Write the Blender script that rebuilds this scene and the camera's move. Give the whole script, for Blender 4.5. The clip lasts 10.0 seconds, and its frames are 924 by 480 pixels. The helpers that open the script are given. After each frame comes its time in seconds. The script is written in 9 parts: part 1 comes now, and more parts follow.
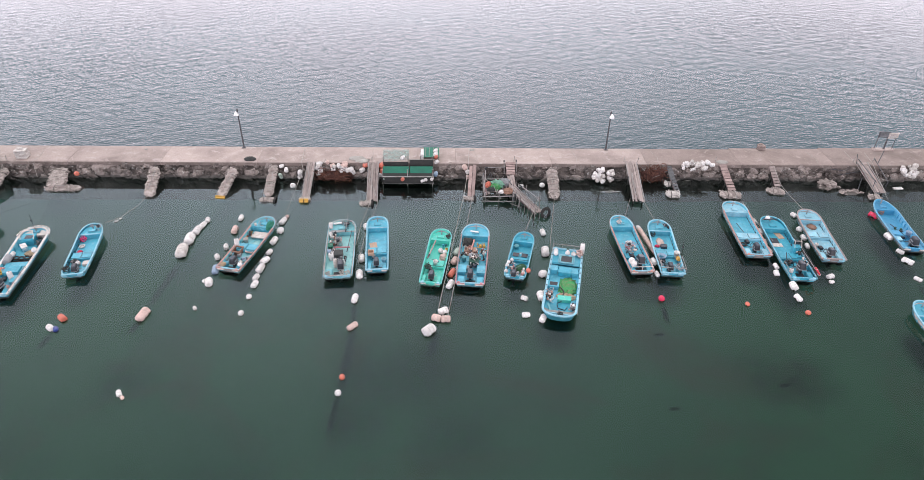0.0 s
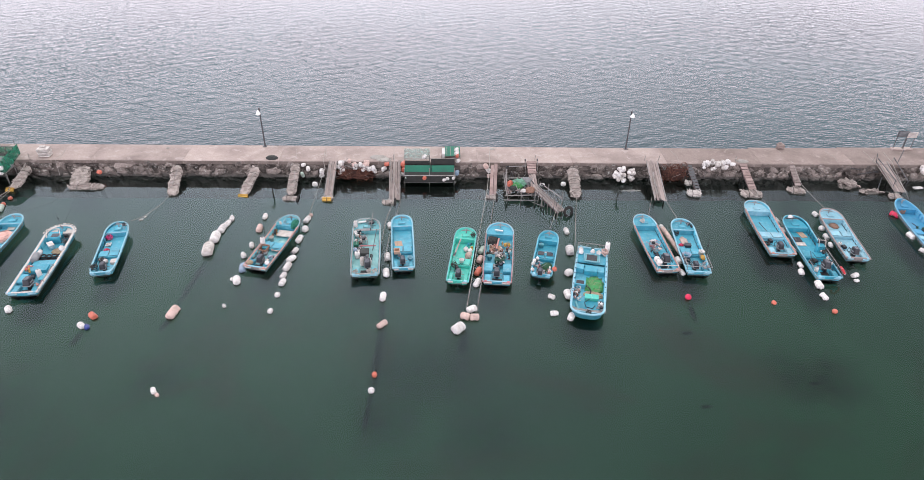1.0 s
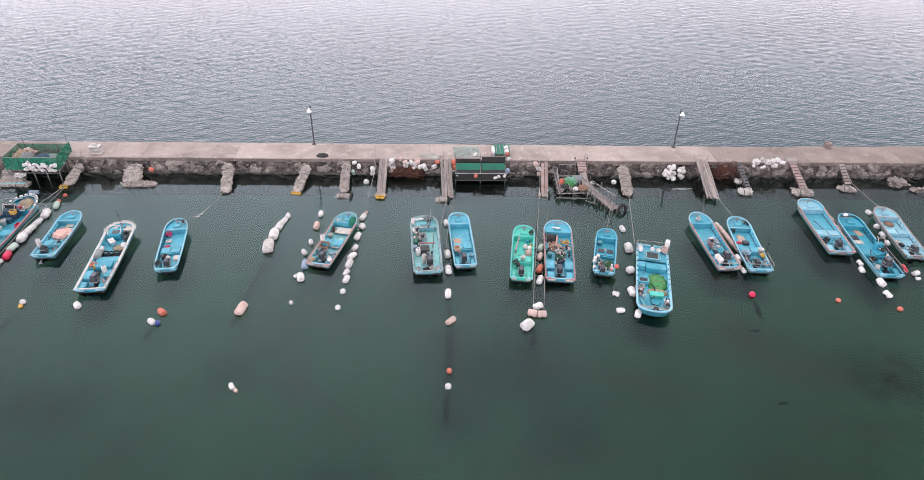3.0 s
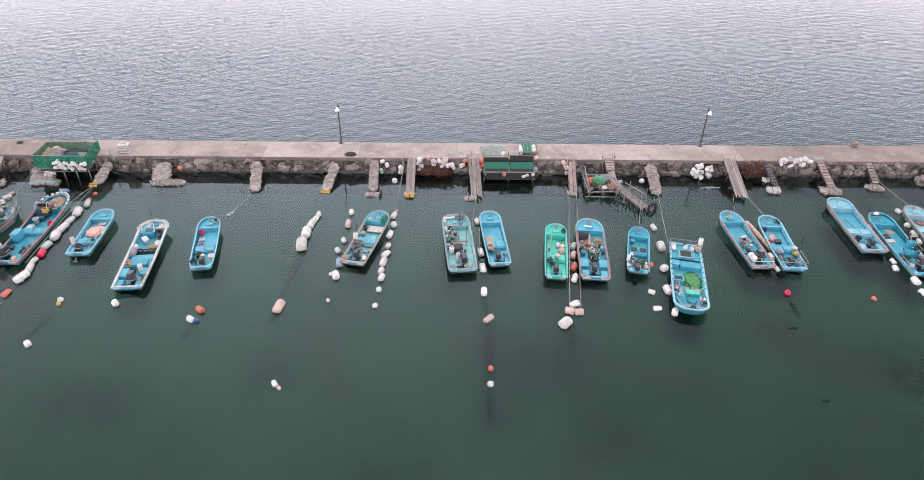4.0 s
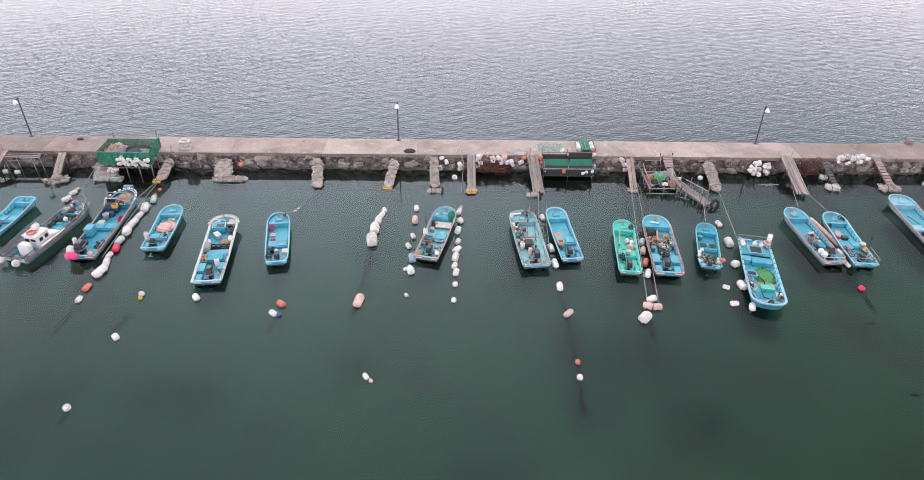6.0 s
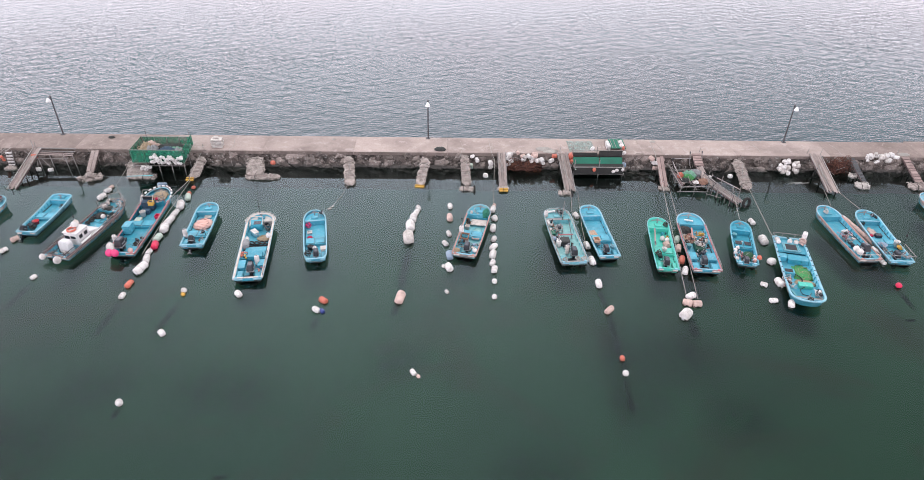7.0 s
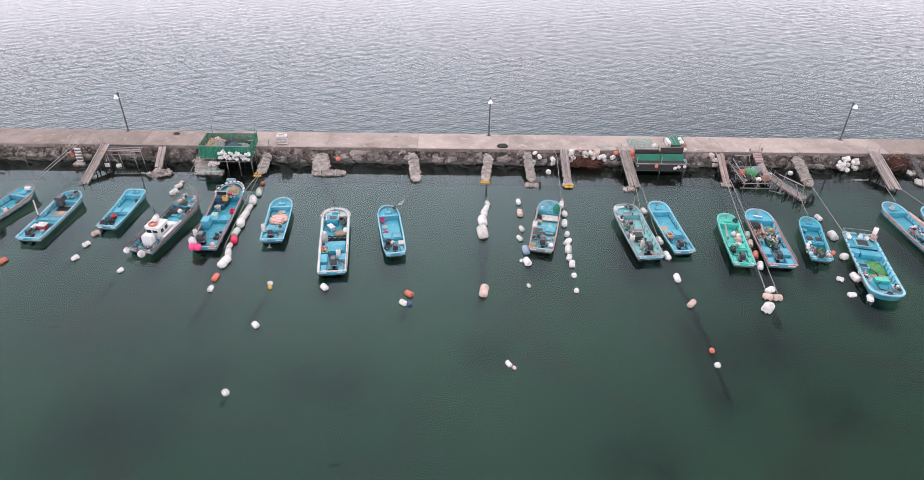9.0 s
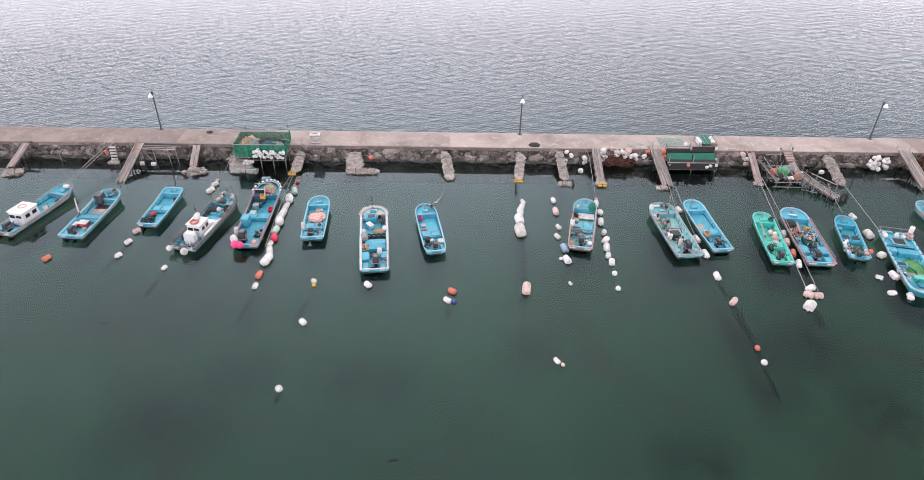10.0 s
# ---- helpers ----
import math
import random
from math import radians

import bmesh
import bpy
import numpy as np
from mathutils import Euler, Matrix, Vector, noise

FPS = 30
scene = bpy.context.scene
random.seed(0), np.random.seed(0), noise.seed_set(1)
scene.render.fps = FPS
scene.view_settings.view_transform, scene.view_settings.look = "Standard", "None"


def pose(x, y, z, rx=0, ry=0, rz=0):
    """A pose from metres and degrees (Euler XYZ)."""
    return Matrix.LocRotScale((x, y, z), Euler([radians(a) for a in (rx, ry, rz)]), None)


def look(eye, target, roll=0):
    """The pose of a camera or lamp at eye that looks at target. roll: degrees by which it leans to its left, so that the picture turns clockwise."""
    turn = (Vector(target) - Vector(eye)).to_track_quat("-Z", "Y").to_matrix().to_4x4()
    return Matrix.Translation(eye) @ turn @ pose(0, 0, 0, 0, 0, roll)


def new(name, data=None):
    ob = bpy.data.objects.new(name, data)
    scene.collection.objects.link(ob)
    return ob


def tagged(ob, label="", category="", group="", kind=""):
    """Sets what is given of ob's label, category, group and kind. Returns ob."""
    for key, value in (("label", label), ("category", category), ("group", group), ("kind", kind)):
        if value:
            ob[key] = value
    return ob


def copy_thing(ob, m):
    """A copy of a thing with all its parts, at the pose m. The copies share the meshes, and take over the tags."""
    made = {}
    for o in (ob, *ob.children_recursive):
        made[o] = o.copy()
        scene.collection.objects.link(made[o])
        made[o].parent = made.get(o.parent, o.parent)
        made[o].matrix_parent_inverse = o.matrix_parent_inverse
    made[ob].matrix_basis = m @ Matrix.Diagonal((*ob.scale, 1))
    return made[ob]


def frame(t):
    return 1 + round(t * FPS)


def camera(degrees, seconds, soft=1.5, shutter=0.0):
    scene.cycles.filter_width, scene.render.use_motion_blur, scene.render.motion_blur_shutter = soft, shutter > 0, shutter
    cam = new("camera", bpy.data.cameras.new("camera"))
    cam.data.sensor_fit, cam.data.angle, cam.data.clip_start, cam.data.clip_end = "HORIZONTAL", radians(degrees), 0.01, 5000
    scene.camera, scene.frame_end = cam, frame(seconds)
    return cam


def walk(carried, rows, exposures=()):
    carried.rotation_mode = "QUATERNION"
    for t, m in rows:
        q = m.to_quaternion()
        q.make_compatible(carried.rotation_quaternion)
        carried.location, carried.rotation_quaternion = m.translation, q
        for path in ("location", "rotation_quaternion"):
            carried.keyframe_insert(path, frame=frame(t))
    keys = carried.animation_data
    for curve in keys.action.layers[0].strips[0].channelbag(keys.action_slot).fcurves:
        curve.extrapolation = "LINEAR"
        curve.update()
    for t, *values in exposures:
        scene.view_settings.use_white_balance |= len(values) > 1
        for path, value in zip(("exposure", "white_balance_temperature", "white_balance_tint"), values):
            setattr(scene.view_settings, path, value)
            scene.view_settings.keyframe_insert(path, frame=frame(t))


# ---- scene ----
cam = camera(70.3, 10.0, 0.6)
# seconds, eye, yaw, pitch and lean in degrees
ROWS = [
    (0.0, (-1.060, -0.089, 32.018), -2.028, -34.058, 1.086),
    (0.5, (-2.087, -0.170, 32.039), -2.047, -34.090, 1.129),
    (1.0, (-3.171, -0.223, 32.030), -2.046, -34.108, 1.157),
    (1.5, (-4.310, -0.257, 31.997), -2.029, -34.114, 1.173),
    (2.0, (-5.498, -0.282, 31.945), -2.000, -34.112, 1.181),
    (2.5, (-6.732, -0.304, 31.879), -1.965, -34.101, 1.182),
    (3.0, (-8.009, -0.330, 31.804), -1.924, -34.085, 1.180),
    (3.5, (-9.325, -0.365, 31.722), -1.882, -34.065, 1.175),
    (4.0, (-10.676, -0.414, 31.638), -1.840, -34.043, 1.171),
    (4.5, (-12.058, -0.480, 31.554), -1.800, -34.020, 1.167),
    (5.0, (-13.469, -0.563, 31.473), -1.763, -33.997, 1.165),
    (5.5, (-14.907, -0.666, 31.398), -1.729, -33.975, 1.166),
    (6.0, (-16.368, -0.788, 31.330), -1.699, -33.956, 1.170),
    (6.5, (-17.849, -0.928, 31.271), -1.673, -33.941, 1.177),
    (7.0, (-19.350, -1.082, 31.222), -1.648, -33.929, 1.186),
    (7.5, (-20.866, -1.248, 31.184), -1.624, -33.923, 1.197),
    (8.0, (-22.398, -1.421, 31.158), -1.599, -33.922, 1.209),
    (8.5, (-23.943, -1.594, 31.142), -1.570, -33.927, 1.221),
    (9.0, (-25.498, -1.762, 31.138), -1.535, -33.938, 1.230),
    (9.5, (-27.064, -1.915, 31.144), -1.489, -33.955, 1.236),
    (10.0, (-28.637, -2.044, 31.158), -1.428, -33.978, 1.235),
]


def aimed(eye, yaw, pitch, lean):
    a, b = radians(yaw), radians(pitch)
    way = Vector((-math.sin(a) * math.cos(b), math.cos(a) * math.cos(b), math.sin(b)))
    return look(eye, Vector(eye) + way, lean)


walk(cam, [(t, aimed(*row)) for t, *row in ROWS])

# ---- light ----
world = bpy.data.worlds.new("overcast")
scene.world = world
world.use_nodes = True
wn, wl = world.node_tree.nodes, world.node_tree.links
sky = wn.new("ShaderNodeTexSky")
sky.sky_type, sky.sun_disc = "NISHITA", False
sky.sun_elevation, sky.sun_rotation = radians(74), radians(20)
sky.air_density, sky.dust_density, sky.ozone_density = 1.0, 4.0, 1.0
grey = wn.new("ShaderNodeHueSaturation")
grey.inputs["Saturation"].default_value, grey.inputs["Value"].default_value = 0.25, 0.1
wl.new(sky.outputs["Color"], grey.inputs["Color"])
# an even cloud cover that is brightest in the haze over the horizon
up = wn.new("ShaderNodeSeparateXYZ")
wl.new(wn.new("ShaderNodeTexCoord").outputs["Generated"], up.inputs["Vector"])
low = wn.new("ShaderNodeMapRange")
low.interpolation_type = "SMOOTHSTEP"
for key, value in (("From Min", 0.24), ("From Max", 0.92), ("To Min", 1.0), ("To Max", 0.0)):
    low.inputs[key].default_value = value
wl.new(up.outputs["Z"], low.inputs["Value"])
cloud = wn.new("ShaderNodeMix")
cloud.data_type = "RGBA"
cloud.inputs["A"].default_value = (0.64, 0.71, 0.78, 1)
cloud.inputs["B"].default_value = (3.08, 2.80, 3.12, 1)
wl.new(low.outputs["Result"], cloud.inputs["Factor"])
cover = wn.new("ShaderNodeMix")
cover.data_type = "RGBA"
cover.inputs["Factor"].default_value = 0.8
wl.new(grey.outputs["Color"], cover.inputs["A"])
wl.new(cloud.outputs["Result"], cover.inputs["B"])
# the cloud is thinnest straight out to sea and thickens to both sides, above the haze
east, high = wn.new("ShaderNodeMapRange"), wn.new("ShaderNodeMapRange")
for node, axis, rows in ((east, "X", (-0.06, 0.60, 1.14, 0.30)), (high, "Z", (0.10, 0.43, 0.0, 1.0))):
    node.interpolation_type = "SMOOTHSTEP"
    for key, value in zip(("From Min", "From Max", "To Min", "To Max"), rows):
        node.inputs[key].default_value = value
    wl.new(up.outputs[axis], node.inputs["Value"])
thick = wn.new("ShaderNodeMix")
thick.inputs["A"].default_value = 1.0
wl.new(high.outputs["Result"], thick.inputs["Factor"])
west = wn.new("ShaderNodeMapRange")
west.interpolation_type = "SMOOTHSTEP"
for key, value in (("From Min", -0.58), ("From Max", -0.18), ("To Min", 0.66), ("To Max", 1.0)):
    west.inputs[key].default_value = value
wl.new(up.outputs["X"], west.inputs["Value"])
both = wn.new("ShaderNodeMath")
both.operation = "MULTIPLY"
wl.new(east.outputs["Result"], both.inputs[0])
wl.new(west.outputs["Result"], both.inputs[1])
wl.new(both.outputs["Value"], thick.inputs["B"])
shade = wn.new("ShaderNodeVectorMath")
shade.operation = "SCALE"
wl.new(cover.outputs["Result"], shade.inputs["Vector"])
wl.new(thick.outputs["Result"], shade.inputs["Scale"])
wl.new(shade.outputs["Vector"], wn["Background"].inputs["Color"])
wn["Background"].inputs["Strength"].default_value = 1.0
sun = new("sun", bpy.data.lights.new("sun", "SUN"))
sun.data.energy, sun.data.angle, sun.data.color = 1.1, radians(25), (1.0, 0.97, 0.93)
sun.matrix_world = look((5.7, 15.6, 58), (0, 0, 0))
scene.view_settings.exposure = 0.25


# the water stands half a metre above the plan's datum
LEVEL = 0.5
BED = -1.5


# pulls floating things towards the camera, to fit its view at that height
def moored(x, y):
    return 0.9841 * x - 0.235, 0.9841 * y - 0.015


# ---- materials ----
def nodes_of(name):
    m = bpy.data.materials.new(name)
    m.use_nodes = True
    return m, m.node_tree.nodes, m.node_tree.links, m.node_tree.nodes["Principled BSDF"]


def noise_node(nd, lk, vec, scale, detail=4.0, rough=0.55, distort=0.0):
    n = nd.new("ShaderNodeTexNoise")
    n.inputs["Scale"].default_value, n.inputs["Detail"].default_value = scale, detail
    n.inputs["Roughness"].default_value, n.inputs["Distortion"].default_value = rough, distort
    lk.new(vec, n.inputs["Vector"])
    return n.outputs["Fac"]


def spread(nd, lk, value, a, b, lo=0.0, hi=1.0):
    r = nd.new("ShaderNodeMapRange")
    for k, v in (("From Min", a), ("From Max", b), ("To Min", lo), ("To Max", hi)):
        r.inputs[k].default_value = v
    lk.new(value, r.inputs["Value"])
    return r.outputs["Result"]


def blend(nd, lk, fac, a, b):
    m = nd.new("ShaderNodeMix")
    m.data_type = "RGBA"
    for socket, v in ((m.inputs["Factor"], fac), (m.inputs["A"], a), (m.inputs["B"], b)):
        if isinstance(v, (tuple, float, int)):
            socket.default_value = (*v, 1.0) if isinstance(v, tuple) else v
        else:
            lk.new(v, socket)
    return m.outputs["Result"]


def surface(name, col, rough=0.5, dirt=None, amount=0.5, big=0.8, fine=14.0, bump=0.15, metal=0.0, vary=0.12, world_space=False, scuff=None, sheen=0.5):
    """A worn surface: patches of dirt at a large scale, grain at a fine one, and a shade of its own for each object."""
    m, nd, lk, bsdf = nodes_of(name)
    tc = nd.new("ShaderNodeTexCoord")
    vec = tc.outputs["Object"]
    if world_space:
        vec = nd.new("ShaderNodeNewGeometry").outputs["Position"]
    info = nd.new("ShaderNodeObjectInfo")
    add = nd.new("ShaderNodeVectorMath")
    add.operation = "MULTIPLY_ADD"
    add.inputs[1].default_value = (37.0, 51.0, 23.0)
    lk.new(info.outputs["Random"], add.inputs[0])
    lk.new(vec, add.inputs[2])
    vec = add.outputs["Vector"]
    dirt = dirt or tuple(c * 0.45 for c in col)
    patches = spread(nd, lk, noise_node(nd, lk, vec, big, 5, 0.62), 0.42, 0.72, 0.0, amount)
    grain = noise_node(nd, lk, vec, fine, 6, 0.7)
    c = blend(nd, lk, patches, col, dirt)
    c = blend(nd, lk, spread(nd, lk, grain, 0.35, 0.75, 0.0, amount * 0.55), c, tuple(0.5 * (a + b) for a, b in zip(dirt, [x * 0.7 for x in col])))
    if scuff:
        worn = spread(nd, lk, noise_node(nd, lk, vec, big * 3.1, 6, 0.75, 0.6), 0.54, 0.66, 0.0, 0.75)
        c = blend(nd, lk, worn, c, scuff)
    hsv = nd.new("ShaderNodeHueSaturation")
    lk.new(c, hsv.inputs["Color"])
    lk.new(spread(nd, lk, info.outputs["Random"], 0, 1, 1 - vary, 1 + vary), hsv.inputs["Value"])
    lk.new(hsv.outputs["Color"], bsdf.inputs["Base Color"])
    lk.new(spread(nd, lk, grain, 0.3, 0.7, max(rough - 0.1, 0.05), min(rough + 0.15, 1)), bsdf.inputs["Roughness"])
    bsdf.inputs["Metallic"].default_value, bsdf.inputs["Specular IOR Level"].default_value = metal, sheen
    if bump:
        b = nd.new("ShaderNodeBump")
        b.inputs["Strength"].default_value, b.inputs["Distance"].default_value = bump, 0.03
        lk.new(grain, b.inputs["Height"])
        lk.new(b.outputs["Normal"], bsdf.inputs["Normal"])
    return m


def netting(name, col, gap):
    """Fine net: part of the light goes through its meshes."""
    m, nd, lk, bsdf = nodes_of(name)
    vec = nd.new("ShaderNodeTexCoord").outputs["Object"]
    n = noise_node(nd, lk, vec, 2.5, 6, 0.7)
    lk.new(blend(nd, lk, spread(nd, lk, n, 0.35, 0.7), col, tuple(c * 0.4 for c in col)), bsdf.inputs["Base Color"])
    bsdf.inputs["Roughness"].default_value = 0.8
    clear, mix = nd.new("ShaderNodeBsdfTransparent"), nd.new("ShaderNodeMixShader")
    lk.new(spread(nd, lk, n, 0.3, 0.7, gap * 0.4, gap * 1.4), mix.inputs["Fac"])
    lk.new(bsdf.outputs["BSDF"], mix.inputs[1])
    lk.new(clear.outputs["BSDF"], mix.inputs[2])
    lk.new(mix.outputs["Shader"], nd["Material Output"].inputs["Surface"])
    return m


def open_water(name, deep, light, rough, ripple, size, stretch, patch):
    m, nd, lk, bsdf = nodes_of(name)
    pos = nd.new("ShaderNodeNewGeometry").outputs["Position"]
    n1 = spread(nd, lk, noise_node(nd, lk, pos, patch, 3, 0.5, 0.4), 0.40, 0.62)
    c = blend(nd, lk, n1, light, deep)
    lk.new(c, bsdf.inputs["Base Color"])
    bsdf.inputs["Roughness"].default_value, bsdf.inputs["IOR"].default_value = rough, 1.34
    flat = nd.new("ShaderNodeMapping")
    flat.inputs["Scale"].default_value = stretch
    lk.new(pos, flat.inputs["Vector"])
    h = noise_node(nd, lk, flat.outputs["Vector"], size, 4, 0.55, 0.3)
    b = nd.new("ShaderNodeBump")
    b.inputs["Strength"].default_value, b.inputs["Distance"].default_value = 1.0, ripple
    lk.new(h, b.inputs["Height"])
    lk.new(b.outputs["Normal"], bsdf.inputs["Normal"])
    return m


def clear_water(name, tint, ior, ripple):
    """A calm surface: it mirrors by Fresnel's law and lets the murk below show through."""
    m, nd, lk, bsdf = nodes_of(name)
    nd.remove(bsdf)
    pos = nd.new("ShaderNodeNewGeometry").outputs["Position"]
    flat = nd.new("ShaderNodeMapping")
    flat.inputs["Scale"].default_value = (0.7, 1.0, 1.0)
    lk.new(pos, flat.inputs["Vector"])
    b = nd.new("ShaderNodeBump")
    b.inputs["Strength"].default_value, b.inputs["Distance"].default_value = 1.0, ripple
    lk.new(noise_node(nd, lk, flat.outputs["Vector"], 1.2, 4, 0.55, 0.3), b.inputs["Height"])
    gloss, clear, mix, fres = (nd.new("ShaderNode" + k) for k in ("BsdfGlossy", "BsdfTransparent", "MixShader", "Fresnel"))
    gloss.inputs["Color"].default_value, gloss.inputs["Roughness"].default_value = (*tint, 1.0), 0.03
    fres.inputs["IOR"].default_value = ior
    for node in (gloss, fres):
        lk.new(b.outputs["Normal"], node.inputs["Normal"])
    lk.new(fres.outputs["Fac"], mix.inputs["Fac"])
    lk.new(clear.outputs["BSDF"], mix.inputs[1])
    lk.new(gloss.outputs["BSDF"], mix.inputs[2])
    lk.new(mix.outputs["Shader"], nd["Material Output"].inputs["Surface"])
    return m


def murk(name, green, dim, brown, near_wall):
    """Murk as an opaque sheet, its scattered light in the colour: green, clouded in wide soft patches, brown where weed
    grows.
    """
    m, nd, lk, bsdf = nodes_of(name)
    pos = nd.new("ShaderNodeNewGeometry").outputs["Position"]
    wide = noise_node(nd, lk, pos, 0.045, 3, 0.5, 0.4)
    c = blend(nd, lk, spread(nd, lk, wide, 0.40, 0.62), green, dim)
    c = blend(nd, lk, spread(nd, lk, noise_node(nd, lk, pos, 0.09, 4, 0.6, 0.8), 0.5, 0.68, 0, 0.7), c, brown)
    c = blend(nd, lk, spread(nd, lk, noise_node(nd, lk, pos, 0.35, 4, 0.6), 0.5, 0.75, 0, 0.35), c, tuple(0.6 * v for v in dim))
    # greyer and paler towards the wall: the water's brightness there put into the colour
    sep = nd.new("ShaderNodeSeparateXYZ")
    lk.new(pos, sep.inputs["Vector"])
    c = blend(nd, lk, spread(nd, lk, sep.outputs["Y"], 40.0, 57.0), c, near_wall)
    lk.new(c, bsdf.inputs["Base Color"])
    bsdf.inputs["Roughness"].default_value, bsdf.inputs["Specular IOR Level"].default_value = 1.0, 0.0
    return m


M_SEA = open_water("open_water", (0.023, 0.050, 0.060), (0.031, 0.070, 0.080), 0.07, 0.04, 4.2, (0.75, 1.0, 1.0), 0.02)
M_SURFACE = clear_water("harbour_surface", (0.77, 0.96, 0.99), 1.44, 0.0025)
M_MURK = murk("murk_sheet", (0.032, 0.078, 0.048), (0.024, 0.058, 0.037), (0.038, 0.047, 0.034), (0.040, 0.074, 0.062))


def wall_stone(name, col, wet, lift):
    """Stone that is dark and weedy up to an uneven tide line."""
    m, nd, lk, bsdf = nodes_of(name)
    pos = nd.new("ShaderNodeNewGeometry").outputs["Position"]
    info = nd.new("ShaderNodeObjectInfo")
    sep = nd.new("ShaderNodeSeparateXYZ")
    lk.new(pos, sep.inputs["Vector"])
    n1, n2 = noise_node(nd, lk, pos, 0.9, 5, 0.6), noise_node(nd, lk, pos, 9.0, 6, 0.7)
    c = blend(nd, lk, spread(nd, lk, n1, 0.47, 0.56), col, tuple(v * 0.38 for v in col))
    c = blend(nd, lk, spread(nd, lk, n2, 0.4, 0.75, 0, 0.6), c, tuple(v * 0.35 for v in col))
    specks = spread(nd, lk, noise_node(nd, lk, pos, 5.5, 5, 0.75), 0.56, 0.66, 0, 0.8)
    c = blend(nd, lk, specks, c, tuple(min(0.5, v * 2.0 + 0.05) for v in col))
    line = nd.new("ShaderNodeMath")
    line.operation = "MULTIPLY_ADD"
    line.inputs[1].default_value, line.inputs[2].default_value = -0.9, lift + 0.45
    lk.new(n1, line.inputs[0])
    gap = nd.new("ShaderNodeMath")
    gap.operation = "SUBTRACT"
    lk.new(sep.outputs["Z"], gap.inputs[0])
    lk.new(line.outputs["Value"], gap.inputs[1])
    c = blend(nd, lk, spread(nd, lk, gap.outputs["Value"], -0.12, 0.12, 1, 0), c, wet)
    hsv = nd.new("ShaderNodeHueSaturation")
    lk.new(c, hsv.inputs["Color"])
    lk.new(spread(nd, lk, info.outputs["Random"], 0, 1, 0.7, 1.3), hsv.inputs["Value"])
    lk.new(hsv.outputs["Color"], bsdf.inputs["Base Color"])
    bsdf.inputs["Roughness"].default_value = 0.85
    b = nd.new("ShaderNodeBump")
    b.inputs["Strength"].default_value, b.inputs["Distance"].default_value = 0.9, 0.09
    lk.new(n2, b.inputs["Height"])
    lk.new(b.outputs["Normal"], bsdf.inputs["Normal"])
    return m


M_STONE = wall_stone("rubble_stone", (0.28, 0.235, 0.21), (0.11, 0.10, 0.09), 0.70)
M_MORTAR = wall_stone("rubble_mortar", (0.135, 0.112, 0.098), (0.095, 0.087, 0.079), 0.74)
M_CONC = surface("pier_concrete", (0.44, 0.36, 0.325), 0.9, (0.21, 0.165, 0.15), 0.9, 0.3, 7.0, 0.4, vary=0.1, world_space=True, scuff=(0.50, 0.43, 0.40))
M_CONC_DARK = surface("darker_pier_concrete", (0.29, 0.232, 0.208), 0.9, (0.15, 0.115, 0.10), 0.9, 0.35, 7.0, 0.4, vary=0.08, world_space=True, scuff=(0.35, 0.29, 0.265))
# stained, and darker than the deck: the front face's shade put into its colour
M_CONC_FACE = surface("shaded_stained_edge", (0.22, 0.18, 0.16), 0.9, (0.09, 0.072, 0.062), 0.9, 0.6, 7.0, 0.5, vary=0.08, world_space=True, scuff=(0.33, 0.28, 0.255))
M_CRUST_PALE = surface("bleached_foam", (0.58, 0.54, 0.51), 0.95, (0.20, 0.17, 0.15), 0.9, 2.4, 9.0, 1.0, scuff=(0.68, 0.65, 0.62))
M_CRUST = surface("barnacled_foam", (0.42, 0.365, 0.335), 0.95, (0.09, 0.072, 0.06), 0.95, 2.2, 16.0, 1.0, scuff=(0.60, 0.55, 0.51))
M_PLANK = surface("weathered_plank", (0.36, 0.30, 0.28), 0.85, (0.15, 0.115, 0.10), 0.7, 1.1, 16.0, 0.4, vary=0.2)
M_REDPLANK = surface("reddish_plank", (0.36, 0.27, 0.25), 0.85, (0.13, 0.08, 0.07), 0.7, 1.1, 16.0, 0.4, vary=0.2)
M_RUST = surface("rust", (0.17, 0.065, 0.04), 0.9, (0.05, 0.025, 0.02), 0.8, 2.0, 20.0, 0.4)
M_PIPE = surface("galvanised_pipe", (0.34, 0.33, 0.32), 0.5, (0.16, 0.11, 0.09), 0.6, 2.0, 20.0, 0.1, 0.5)
M_ROCK = surface("pale_broken_rock", (0.33, 0.285, 0.26), 0.9, (0.11, 0.09, 0.08), 0.8, 1.6, 9.0, 0.8, vary=0.25)
M_POLE = surface("grey_pole_paint", (0.075, 0.078, 0.085), 0.5, (0.09, 0.09, 0.09), 0.4)
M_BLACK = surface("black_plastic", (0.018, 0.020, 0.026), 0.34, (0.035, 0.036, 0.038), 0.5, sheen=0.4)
M_RUBBER = surface("tyre_rubber", (0.02, 0.02, 0.02), 0.85, (0.06, 0.055, 0.05), 0.5)
M_WHITE = surface("white_foam", (0.74, 0.725, 0.71), 0.75, (0.34, 0.29, 0.26), 0.8, 1.9, 12.0, 0.3, vary=0.13)
M_CABIN = surface("white_gelcoat", (0.76, 0.76, 0.76), 0.45, (0.56, 0.53, 0.50), 0.35, 1.4, 10.0, 0.05)
